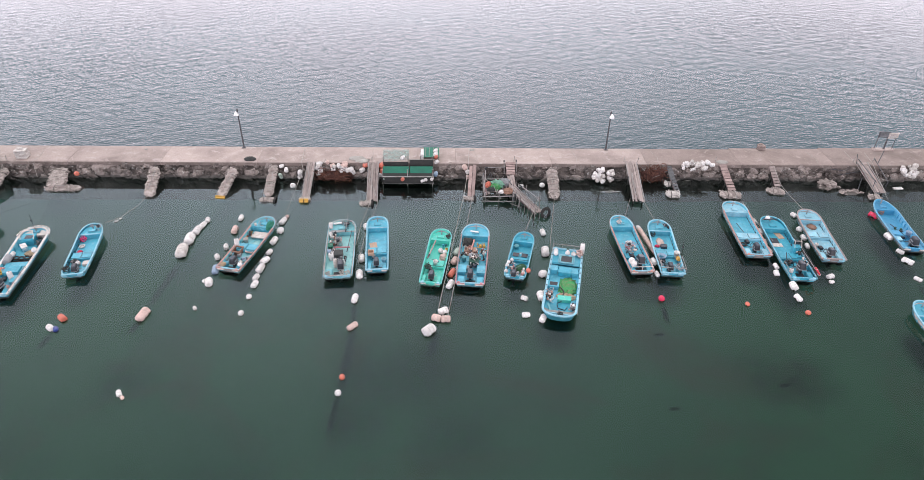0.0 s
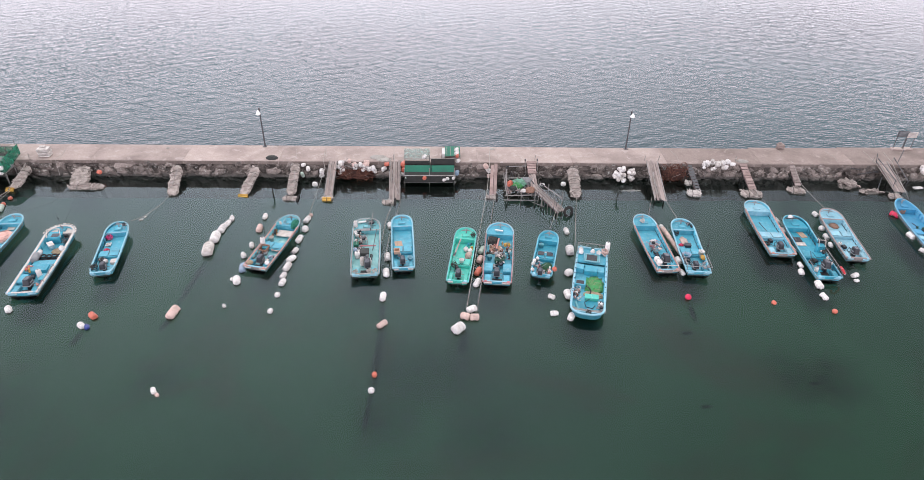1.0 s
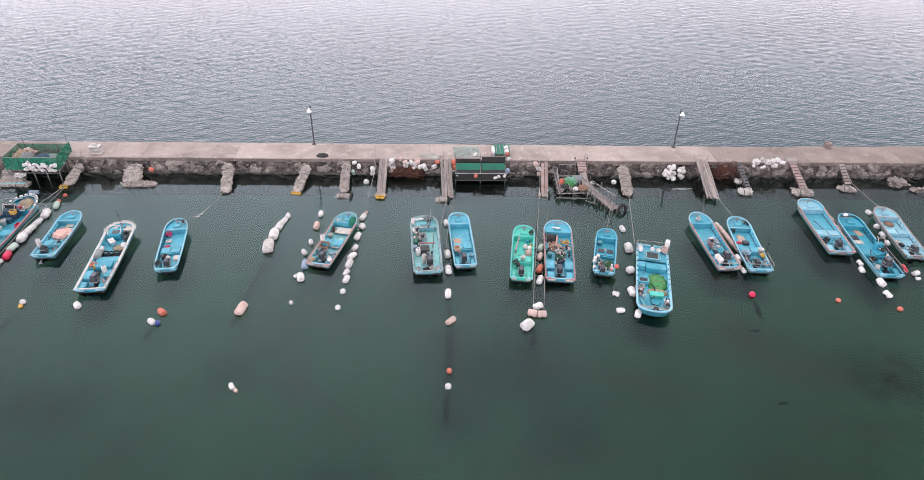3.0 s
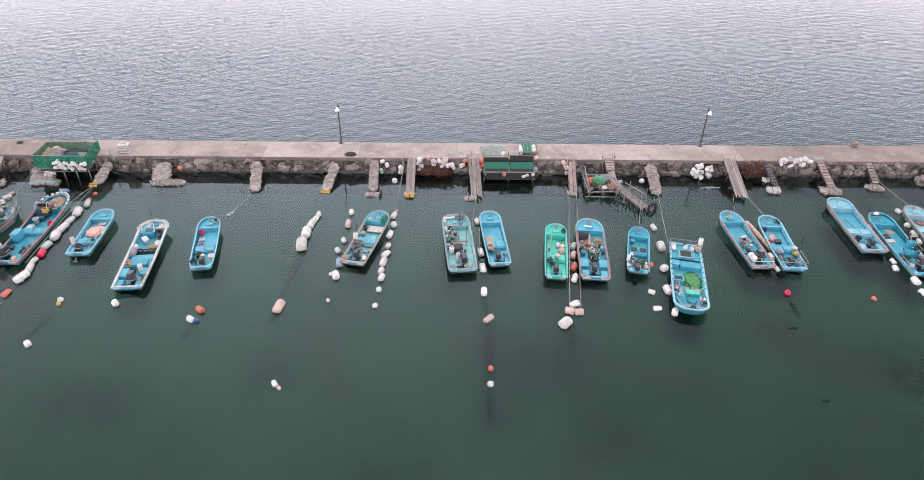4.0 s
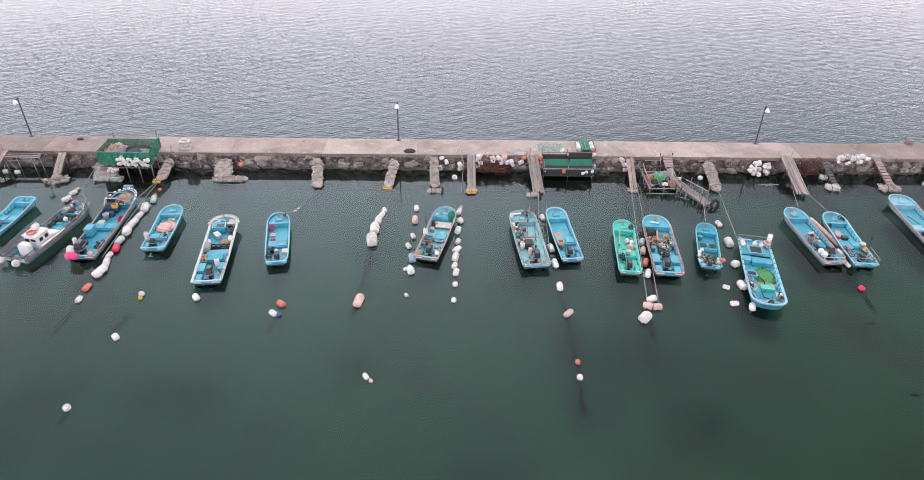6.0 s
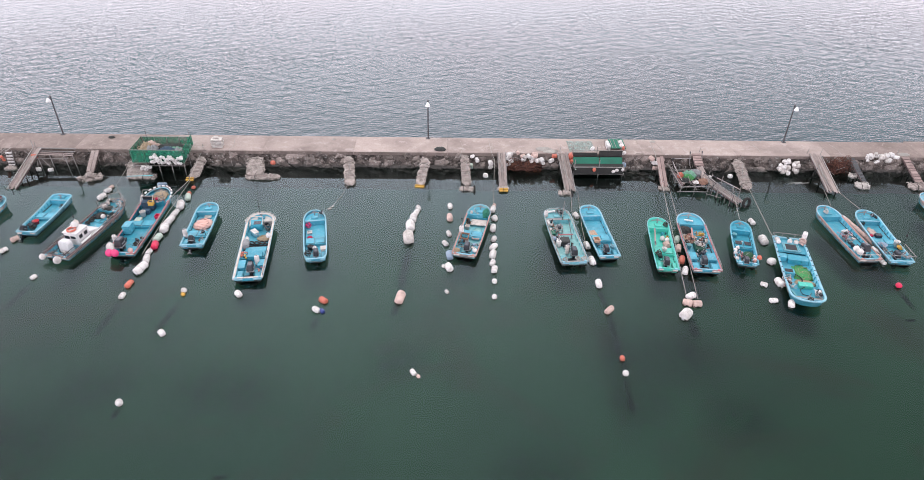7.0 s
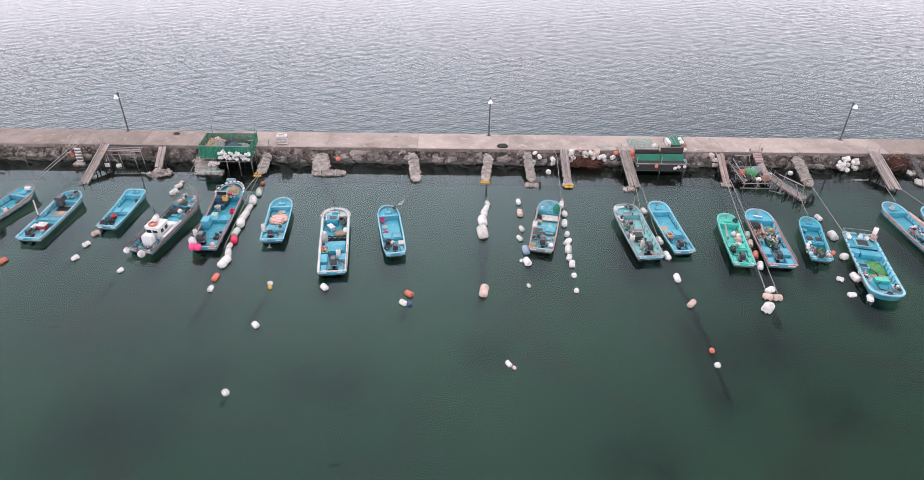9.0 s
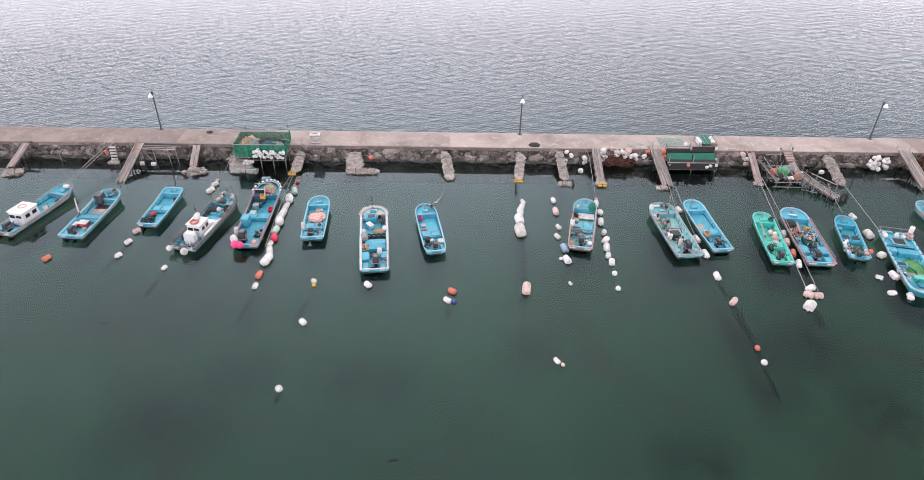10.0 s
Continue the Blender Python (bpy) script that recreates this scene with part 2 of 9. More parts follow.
M_COWL = surface("blue_black_cowl", (0.035, 0.045, 0.062), 0.28, (0.02, 0.024, 0.03), 0.5, sheen=0.5)
M_FOAMG = surface("greyed_foam", (0.58, 0.55, 0.52), 0.85, (0.24, 0.20, 0.17), 0.8, 2.2, 12.0, 0.4, vary=0.2)
M_CREAM = surface("weathered_foam", (0.66, 0.49, 0.44), 0.85, (0.30, 0.20, 0.16), 0.7, 2.2, 12.0, 0.4)
M_ORANGE = surface("orange_float", (0.56, 0.15, 0.10), 0.6, (0.30, 0.08, 0.05), 0.5, 2.0, 12.0, 0.2)
M_CRIMSON = surface("crimson_float", (0.62, 0.02, 0.08), 0.5, (0.3, 0.02, 0.05), 0.4)
M_PINK = surface("pink_float", (0.80, 0.06, 0.22), 0.5, (0.4, 0.04, 0.10), 0.3)
M_GREENF = surface("pale_green_float", (0.48, 0.58, 0.51), 0.7, (0.2, 0.26, 0.2), 0.5)
M_BLUEF = surface("blue_grey_drum", (0.28, 0.38, 0.50), 0.6, (0.14, 0.16, 0.2), 0.5)
M_NAVY = surface("navy_float", (0.03, 0.05, 0.22), 0.5)
M_YELLOW = surface("yellow_paint", (0.56, 0.33, 0.06), 0.6, (0.3, 0.16, 0.04), 0.5)
M_ROPE = surface("pale_rope", (0.40, 0.38, 0.35), 0.9, (0.2, 0.18, 0.16), 0.5)
M_DARKROPE = surface("weedy_rope", (0.045, 0.045, 0.04), 0.9)
M_NETG = surface("green_net", (0.05, 0.30, 0.10), 0.9, (0.10, 0.16, 0.05), 0.8, 2.5, 24.0, 1.0)
M_NETGD = surface("dark_green_net", (0.03, 0.12, 0.06), 0.9, (0.04, 0.06, 0.03), 0.8, 2.5, 24.0, 1.0)
M_NETP = surface("salmon_net", (0.80, 0.50, 0.44), 0.9, (0.48, 0.22, 0.17), 0.5, 3.5, 24.0, 1.0)
M_NETT = surface("tan_net", (0.46, 0.36, 0.25), 0.9, (0.2, 0.14, 0.08), 0.7, 3.0, 24.0, 1.0)
M_NETD = surface("dark_net", (0.04, 0.045, 0.045), 0.9, (0.09, 0.09, 0.08), 0.7, 3.0, 24.0, 1.0)
M_NETK = surface("black_net", (0.028, 0.030, 0.029), 0.9, (0.05, 0.047, 0.042), 0.6, 3.0, 24.0, 1.0)
M_NETPG = surface("pale_green_net", (0.20, 0.42, 0.31), 0.95, (0.08, 0.16, 0.11), 0.8, 3.0, 22.0, 1.0)
M_NETR = surface("rust_brown_net", (0.09, 0.035, 0.025), 0.95, (0.02, 0.012, 0.01), 0.9, 4.0, 24.0, 1.0)
M_SCREEN = netting("green_screen", (0.015, 0.26, 0.15), 0.45)
M_FILM = netting("plastic_film", (0.40, 0.52, 0.48), 0.72)
M_TARPG = surface("green_tarp", (0.012, 0.16, 0.10), 0.7, (0.02, 0.08, 0.06), 0.5, 1.2, 14.0, 0.3)
M_TARPK = surface("dark_green_casing", (0.008, 0.07, 0.045), 0.5, (0.015, 0.04, 0.03), 0.5, 1.2, 14.0, 0.2)
M_TARPB = surface("blue_tarp", (0.035, 0.08, 0.13), 0.6, (0.03, 0.05, 0.08), 0.6, 1.2, 10.0, 0.5)
M_TARPW = surface("white_tarp", (0.70, 0.70, 0.68), 0.6, (0.4, 0.38, 0.36), 0.4, 1.2, 10.0, 0.3)
M_GREY = surface("grey_plastic", (0.26, 0.27, 0.28), 0.6, (0.13, 0.13, 0.13), 0.5)
M_BROWN = surface("brown_board", (0.30, 0.17, 0.12), 0.8, (0.14, 0.09, 0.07), 0.6)
M_TAN = surface("tan_crate", (0.52, 0.35, 0.25), 0.7, (0.3, 0.2, 0.15), 0.5)
M_RED = surface("red_plastic", (0.58, 0.035, 0.05), 0.45, (0.3, 0.03, 0.04), 0.4)
M_GLASS = surface("dark_window", (0.02, 0.025, 0.03), 0.12, (0.04, 0.045, 0.05), 0.3, bump=0)
M_LENS = surface("lamp_bowl", (0.80, 0.80, 0.80), 0.35, (0.6, 0.6, 0.6), 0.3)
M_WEED = surface("dark_weed", (0.05, 0.055, 0.04), 0.95, (0.02, 0.02, 0.015), 0.7, 2.0, 18.0, 0.8)

# boat paints
M_HULL = surface("weedy_dark_hull", (0.055, 0.062, 0.056), 0.7, (0.03, 0.034, 0.025), 0.7, 2.0, 12.0, 0.2)
M_TOPSIDE = surface("stained_pale_topside", (0.36, 0.38, 0.37), 0.5, (0.13, 0.115, 0.10), 0.9, 1.6, 10.0, 0.1, vary=0.15, scuff=(0.24, 0.20, 0.17))
M_AQUA = surface("sky_blue_gelcoat", (0.075, 0.40, 0.53), 0.45, (0.05, 0.19, 0.25), 0.75, 1.1, 7.0, 0.08, vary=0.12, scuff=(0.24, 0.47, 0.55))
M_CYAN = surface("cyan_gelcoat", (0.033, 0.33, 0.45), 0.45, (0.03, 0.16, 0.22), 0.6, 1.3, 9.0, 0.08, vary=0.08, scuff=(0.16, 0.42, 0.50))
M_PALE = surface("pale_blue_gelcoat", (0.25, 0.52, 0.63), 0.45, (0.13, 0.25, 0.30), 0.65, 1.3, 9.0, 0.08, vary=0.1, scuff=(0.46, 0.53, 0.55))
M_SEAGREEN = surface("sea_green_gelcoat", (0.06, 0.52, 0.42), 0.45, (0.05, 0.30, 0.25), 0.4, 1.3, 9.0, 0.08, vary=0.05, scuff=(0.30, 0.58, 0.50))
M_TEAL = surface("weathered_teal_deck", (0.16, 0.46, 0.52), 0.6, (0.10, 0.22, 0.23), 0.6, 1.5, 9.0, 0.1, scuff=(0.36, 0.50, 0.50))
M_MINT = surface("bleached_teal_deck", (0.27, 0.56, 0.56), 0.6, (0.13, 0.28, 0.30), 0.6, 1.5, 9.0, 0.1, scuff=(0.48, 0.62, 0.60))
M_DEEP = surface("deep_blue_gelcoat", (0.05, 0.30, 0.50), 0.4, (0.04, 0.17, 0.28), 0.55, 1.3, 9.0, 0.08, scuff=(0.16, 0.34, 0.52))
M_OFFW = surface("off_white_gelcoat", (0.64, 0.585, 0.545), 0.5, (0.33, 0.26, 0.215), 0.65, 1.5, 12.0, 0.1, scuff=(0.30, 0.24, 0.20))
M_SALMON = surface("salmon_rail", (0.54, 0.26, 0.22), 0.7, (0.30, 0.17, 0.15), 0.5, 2.5, 14.0, 0.2, scuff=(0.40, 0.33, 0.30))
M_ROSE = surface("rose_rail", (0.54, 0.19, 0.21), 0.7, (0.33, 0.15, 0.15), 0.5, 2.5, 14.0, 0.2, scuff=(0.52, 0.34, 0.33))
M_PLUM = surface("plum_wood_rail", (0.17, 0.11, 0.11), 0.75, (0.30, 0.25, 0.24), 0.5, 2.5, 14.0, 0.2, scuff=(0.36, 0.30, 0.28))
M_DRIFT = surface("grey_wood_rail", (0.36, 0.30, 0.29), 0.8, (0.20, 0.16, 0.15), 0.6, 2.5, 14.0, 0.2, scuff=(0.46, 0.40, 0.37))


# ---- mesh helpers ----
def part(name, bm, material, parent, label=""):
    bm.normal_update()
    me = bpy.data.meshes.new(name)
    bm.to_mesh(me)
    bm.free()
    me.materials.append(material)
    ob = new(name, me)
    ob.parent = parent
    if label:
        tagged(ob, label)
    return ob


def thing(name, m, label, category, group="", kind=""):
    ob = new(name)
    ob.matrix_basis = m
    return tagged(ob, label, category, group, kind)


def smooth(bm):
    for f in bm.faces:
        f.smooth = True
    return bm


def box(bm, c, s, rz=0.0, bevel=0.0, m=None):
    t = m or pose(*c, 0, 0, rz)
    r = bmesh.ops.create_cube(bm, size=1, matrix=t @ Matrix.Diagonal((*s, 1)))
    if bevel:
        edges = list({e for v in r["verts"] for e in v.link_edges})
        bmesh.ops.bevel(bm, geom=edges, offset=bevel, segments=2, affect="EDGES", profile=0.5)
    return bm


def boxed(*args, **kw):
    return box(bmesh.new(), *args, **kw)


def bar(bm, a, b, r, n=6, r2=None):
    """A round bar from a to b."""
    a, b = Vector(a), Vector(b)
    d = b - a
    m = Matrix.Translation((a + b) / 2) @ d.to_track_quat("Z", "Y").to_matrix().to_4x4()
    bmesh.ops.create_cone(bm, cap_ends=True, segments=n, radius1=r, radius2=r if r2 is None else r2, depth=d.length, matrix=m)
    return bm


def tube(bm, pts, r, n=5):
    """A round tube along points."""
    rings = []
    for i, p in enumerate(pts):
        d = Vector(pts[min(i + 1, len(pts) - 1)]) - Vector(pts[max(i - 1, 0)])
        q = d.to_track_quat("Z", "Y")
        rings.append([bm.verts.new(Vector(p) + q @ Vector((r * math.cos(6.2832 * k / n), r * math.sin(6.2832 * k / n), 0))) for k in range(n)])
    for a, b in zip(rings, rings[1:]):
        for k in range(n):
            bm.faces.new((a[k], a[(k + 1) % n], b[(k + 1) % n], b[k])).smooth = True
    return bm


def lathe(bm, profile, n=14, m=Matrix(), close=True):
    """A turned body about z from (radius, height) pairs."""
    rings = []
    for r, z in profile:
        rings.append([bm.verts.new(m @ Vector((r * math.cos(6.2832 * k / n), r * math.sin(6.2832 * k / n), z))) for k in range(n)])
    for a, b in zip(rings, rings[1:]):
        for k in range(n):
            bm.faces.new((a[k], a[(k + 1) % n], b[(k + 1) % n], b[k])).smooth = True
    if close:
        bm.faces.new(rings[0][::-1])
        bm.faces.new(rings[-1])
    return bm


def ring(bm, big, small, m=Matrix(), n=18, k=8):
    """A torus about z."""
    loops = []
    for i in range(n):
        a = 6.2832 * i / n
        loops.append([bm.verts.new(m @ Vector(((big + small * math.cos(6.2832 * j / k)) * math.cos(a), (big + small * math.cos(6.2832 * j / k)) * math.sin(a), small * math.sin(6.2832 * j / k)))) for j in range(k)])
    for i in range(n):
        a, b = loops[i], loops[(i + 1) % n]
        for j in range(k):
            bm.faces.new((a[j], b[j], b[(j + 1) % k], a[(j + 1) % k])).smooth = True
    return bm


def lump(bm, size, rough=0.25, freq=1.6, sub=3, seed=0.0, m=Matrix(), flat=None):
    """An uneven lump; flat cuts it level at that height."""
    r = bmesh.ops.create_icosphere(bm, subdivisions=sub, radius=1)
    for v in r["verts"]:
        k = 1 + rough * noise.fractal(v.co * freq + Vector((seed, seed * 1.7, 0)), 0.8, 2.0, 4)
        p = Vector((v.co.x * size[0] * k, v.co.y * size[1] * k, v.co.z * size[2] * k))
        if flat is not None:
            p.z = max(p.z, flat)
        v.co = m @ p
    for v in r["verts"]:
        for f in v.link_faces:
            f.smooth = True
    return bm


# ---- water ----
def sea_mesh():
    """Short crossing waves as real relief, finer towards the pier, with a skirt out to the horizon."""
    rng = np.random.default_rng(5)
    waves = []
    for _ in range(90):
        lam = 0.26 * 2 ** rng.uniform(0, 1.2)
        a = rng.normal(-1.35, 1.15)
        waves.append((2 * np.pi / lam * np.cos(a), 2 * np.pi / lam * np.sin(a), rng.uniform(0, 6.28), 0.0063 * lam))
    for _ in range(26):
        lam = rng.uniform(0.7, 2.2)
        a = rng.normal(-1.25, 0.8)
        waves.append((2 * np.pi / lam * np.cos(a), 2 * np.pi / lam * np.sin(a), rng.uniform(0, 6.28), 0.0020 * lam))
    rows, faces, base = [], [], 0
    for x, y in ((np.arange(-106, 80, 0.19), np.arange(60.5, 92.35, 0.1)), (np.arange(-134, 108, 0.24), np.arange(92.0, 136, 0.12))):
        X, Y = np.meshgrid(x, y)
        Z = np.zeros_like(X)
        for kx, ky, ph, h in waves:
            p = kx * X + ky * Y + ph
            Z += h * (np.sin(p) + 0.25 * np.sin(2 * p + 1.57))
        gust = 0.78 + 0.22 * np.sin(0.045 * X + 1.3 * np.sin(0.03 * Y)) * np.sin(0.06 * Y + 0.02 * X)
        Z *= gust * (1 - 0.5 * (Y - 60.5) / 75) * np.clip(np.minimum.reduce([X - x[0], x[-1] - X, 136 - Y]) / 8, 0, 1)
        rows.append(np.stack([X, Y, Z], -1).reshape(-1, 3))
        ny, nx = X.shape
        i = (np.arange(ny - 1)[:, None] * nx + np.arange(nx - 1)[None]).reshape(-1) + base
        faces.append(np.stack([i, i + 1, i + nx + 1, i + nx], -1))
        base += len(rows[-1])
    far = np.array([(-4000, 60.5, 0), (-106, 60.5, 0), (-106, 92, 0), (-4000, 92, 0), (79.9, 60.5, 0), (4000, 60.5, 0), (4000, 92, 0), (79.9, 92, 0),
                    (-134, 92, 0), (-134, 135.9, 0), (-4000, 135.9, 0), (107.9, 92, 0), (107.9, 135.9, 0), (4000, 135.9, 0), (-4000, 4500, 0), (4000, 4500, 0)], float)
    faces.append(base + np.array([(0, 1, 2, 3), (4, 5, 6, 7), (3, 8, 9, 10), (11, 6, 13, 12), (10, 13, 15, 14)]))
    co, quads = np.concatenate(rows + [far]), np.concatenate(faces)
    me = bpy.data.meshes.new("sea")
    me.vertices.add(len(co))
    me.vertices.foreach_set("co", co.astype(np.float32).ravel())
    me.loops.add(quads.size)
    me.loops.foreach_set("vertex_index", quads.astype(np.int32).ravel())
    me.polygons.add(len(quads))
    me.polygons.foreach_set("loop_start", np.arange(0, quads.size, 4, dtype=np.int32))
    me.polygons.foreach_set("use_smooth", np.ones(len(quads), bool))
    me.update(calc_edges=True)
    me.materials.append(M_SEA)
    return me


sea = tagged(new("water_open_sea", sea_mesh()), "rippled grey-green open sea beyond the pier", "water", kind="structure")
sea.location.z = LEVEL
bm = bmesh.new()
bm.faces.new([bm.verts.new(p) for p in ((-4000, -4000, LEVEL), (4000, -4000, LEVEL), (4000, 60.5, LEVEL), (-4000, 60.5, LEVEL))])
harbour = tagged(part("water_harbour", bm, M_SURFACE, None), "calm dark green harbour water with moored boats", "water", kind="structure")
# opaque sheet added below the surface for the light scattered in murky water
bm = bmesh.new()
bm.faces.new([bm.verts.new(p) for p in ((-4000, -4000, BED), (4000, -4000, BED), (4000, 60.4, BED), (-4000, 60.4, BED))])
bed = tagged(part("ground_murk_sheet", bm, M_MURK, None), "added murky green sheet standing for scattered light in the water", "seabed", kind="structure")

# ---- pier ----
TOP, FRONT, BACK = 2.06, 57.77, 61.17
SKEW = -0.315
pier = thing("pier", pose(0, 0, 0, 0, 0, SKEW), "long straight concrete pier in worn slabs", "pier", kind="structure")


def pier_core():
    """The body of the pier below its slabs: a rubble wall that leans out towards the harbour."""
    bm = bmesh.new()
    xs = np.arange(-170, 150.1, 0.4)
    zs = [1.68, 1.66, 1.5, 1.25, 1.0, 0.75, 0.5, 0.25, 0.0, -0.8, -1.6]
    rows = []
    for x in xs:
        col = []
        for j, z in enumerate(zs):
            y = FRONT + 0.14 - 0.75 * (1.68 - z) / 1.68
            if 0 < j:
                y += 0.24 * noise.fractal(Vector((x * 0.9, z * 1.6, 3.0)), 0.6, 2.2, 5)
            col.append(bm.verts.new((x, y if j else FRONT + 1.0, z)))
        rows.append(col)
    for a, b in zip(rows, rows[1:]):
        for j in range(len(zs) - 1):
            bm.faces.new((a[j], a[j + 1], b[j + 1], b[j]))
    return bm


part("rubble_core", pier_core(), M_MORTAR, pier, "mortared rubble wall, weedy at the waterline")
part("back_wall", boxed((-10, BACK - 0.55, 0.45), (318, 0.9, 2.4)), M_CONC, pier)


def slab(x0, x1, seed):
    """One length of the deck: slightly uneven, with a worn front edge and a lip below."""
    bm = bmesh.new()
    back = BACK + (0.45 if x0 > 37 else 0.25 if x0 > 28 else 0.0)
    nx, prof = max(2, int((x1 - x0) / 0.6)), [(FRONT + 0.03, 1.67), (FRONT, 1.74), (FRONT, TOP - 0.05), (FRONT + 0.06, TOP), (58.6, TOP + 0.01), (59.6, TOP + 0.02), (60.6, TOP + 0.015), (back - 0.06, TOP), (back, TOP - 0.06), (back, 1.67)]
    cols = []
    for i in range(nx + 1):
        x = x0 + 0.007 + (x1 - x0 - 0.014) * i / nx
        c = []
        for j, (y, z) in enumerate(prof):
            n = noise.fractal(Vector((x * 0.7, y * 0.7, seed)), 0.8, 2.0, 3)
            c.append(bm.verts.new((x, y + (0.04 * n if j < 4 else 0), z + 0.012 * n)))
        cols.append(c)
    for a, b in zip(cols, cols[1:]):
        for j in range(len(prof) - 1):
            bm.faces.new((a[j], b[j], b[j + 1], a[j + 1]))
    for c in (cols[0][::-1], cols[-1]):
        bm.faces.new(c)
    bmesh.ops.recalc_face_normals(bm, faces=bm.faces)
    return bm


JOINTS = [-170, -140, -120, -102, -93, -84.2, -75, -65.6, -56.3, -47.1, -37.9, -28.9, -19.6, -9.8, -0.1, 9.4, 18.9, 28.4, 37.9, 47.4, 57, 66, 80, 100, 120, 150]
for n, (a, b) in enumerate(zip(JOINTS, JOINTS[1:])):
    # slabs towards both ends use the darker concrete
    part("slab", slab(a, b, n * 3.7), M_CONC_DARK if a > 18 or b < -46 else M_CONC, pier)
    part("edge_face", boxed(((a + b) / 2, FRONT - 0.012, 1.83), (b - a - 0.05, 0.05, 0.32), bevel=0.012), M_CONC_FACE, pier, "stained vertical face of the deck's edge, shade in its colour")


def street_lamp(x):
    lamp = thing("street_lamp", pose(x, 60.9 - 0.0055 * x, TOP), "grey steel street lamp with a white conical shade on the pier", "street lamp", "lamps along the pier")
    bm = bar(bmesh.new(), (0, 0, 0), (0, 0, 4.05), 0.085, 10, 0.06)
    part("pole", bm, M_POLE, lamp)
    part("base_plate", boxed((0, 0, 0.03), (0.4, 0.4, 0.06), bevel=0.01), M_POLE, lamp)
    part("cap", lathe(bmesh.new(), [(0.09, 3.96), (0.1, 4.1), (0.05, 4.16), (0.02, 4.25)], 10), M_POLE, lamp)
    part("arm", tube(bmesh.new(), [(0, 0, 3.9), (0, -0.25, 4.06), (0, -0.5, 4.08)], 0.035), M_POLE, lamp)
    shade = part("lamp_shade", lathe(bmesh.new(), [(0.03, 0.2), (0.08, 0.17), (0.2, -0.06), (0.25, -0.16), (0.25, -0.19), (0.2, -0.17)], 14, Matrix.Translation((0, -0.52, 3.92))), M_LENS, lamp, "white conical lamp shade")
    part("bulb", lathe(bmesh.new(), [(0.03, 0.0), (0.09, -0.08), (0.09, -0.15), (0.03, -0.2)], 10, Matrix.Translation((0, -0.52, 3.88))), M_LENS, shade)
    return lamp


for x in (-95.7, -58.5, -21.26, 15.74, 52.7):
    street_lamp(x)


# ---- boats ----
def outline(L, W, bow, blunt, taper, notch, tuck=0.0):
    """The gunwale's closed plan, from the stern's middle round by starboard and the bow to port: points (x, y)."""
    def half(s):
        w = 0.5 * W * (taper + (1 - taper) * min(1.0, s / 0.35))
        if s < 0.09:
            w -= tuck * ((0.09 - s) / 0.09) ** 2
        if s > 1 - bow:
            u = (s - (1 - bow)) / bow
            w *= max(0.0, 1 - u ** blunt) ** (1 / blunt)
        return w
    side = [0, 0.012, 0.03, 0.055] + [(s / 12) * (1 - bow) for s in range(1, 13)] + [1 - bow + bow * math.sin(math.pi / 2 * k / 11) for k in range(1, 11)]
    right = [(L * (s - 0.5), -half(s)) for s in side]
    stern = -L / 2
    pts = [(stern, 0), (stern, -notch), (stern, -notch - 0.02)] + right + [(L / 2, 0)]
    pts += [(x, -y) for x, y in right[::-1]] + [(stern, notch + 0.02), (stern, notch)]
    return pts


def inset(pts, d):
    """The closed plan moved inwards by d."""
    out, n = [], len(pts)
    for i in range(n):
        p, a, b = (Vector(pts[j % n]) for j in (i, i - 1, i + 1))
        e1, e2 = (p - a).normalized(), (b - p).normalized()
        n1, n2 = Vector((-e1.y, e1.x)), Vector((-e2.y, e2.x))
        m = n1 + n2
        m = n1 if m.length < 1e-4 else m.normalized()
        k = d / max(0.6, m.dot(n1))
        out.append((p.x + m.x * k, p.y + m.y * k))
    return out


def between(bm, loops, closed=True):
    vs = [[bm.verts.new(p) for p in lp] for lp in loops]
    n = len(vs[0])
    for a, b in zip(vs, vs[1:]):
        for i in range(n if closed else n - 1):
            bm.faces.new((a[i], a[(i + 1) % n], b[(i + 1) % n], b[i])).smooth = True
    return vs


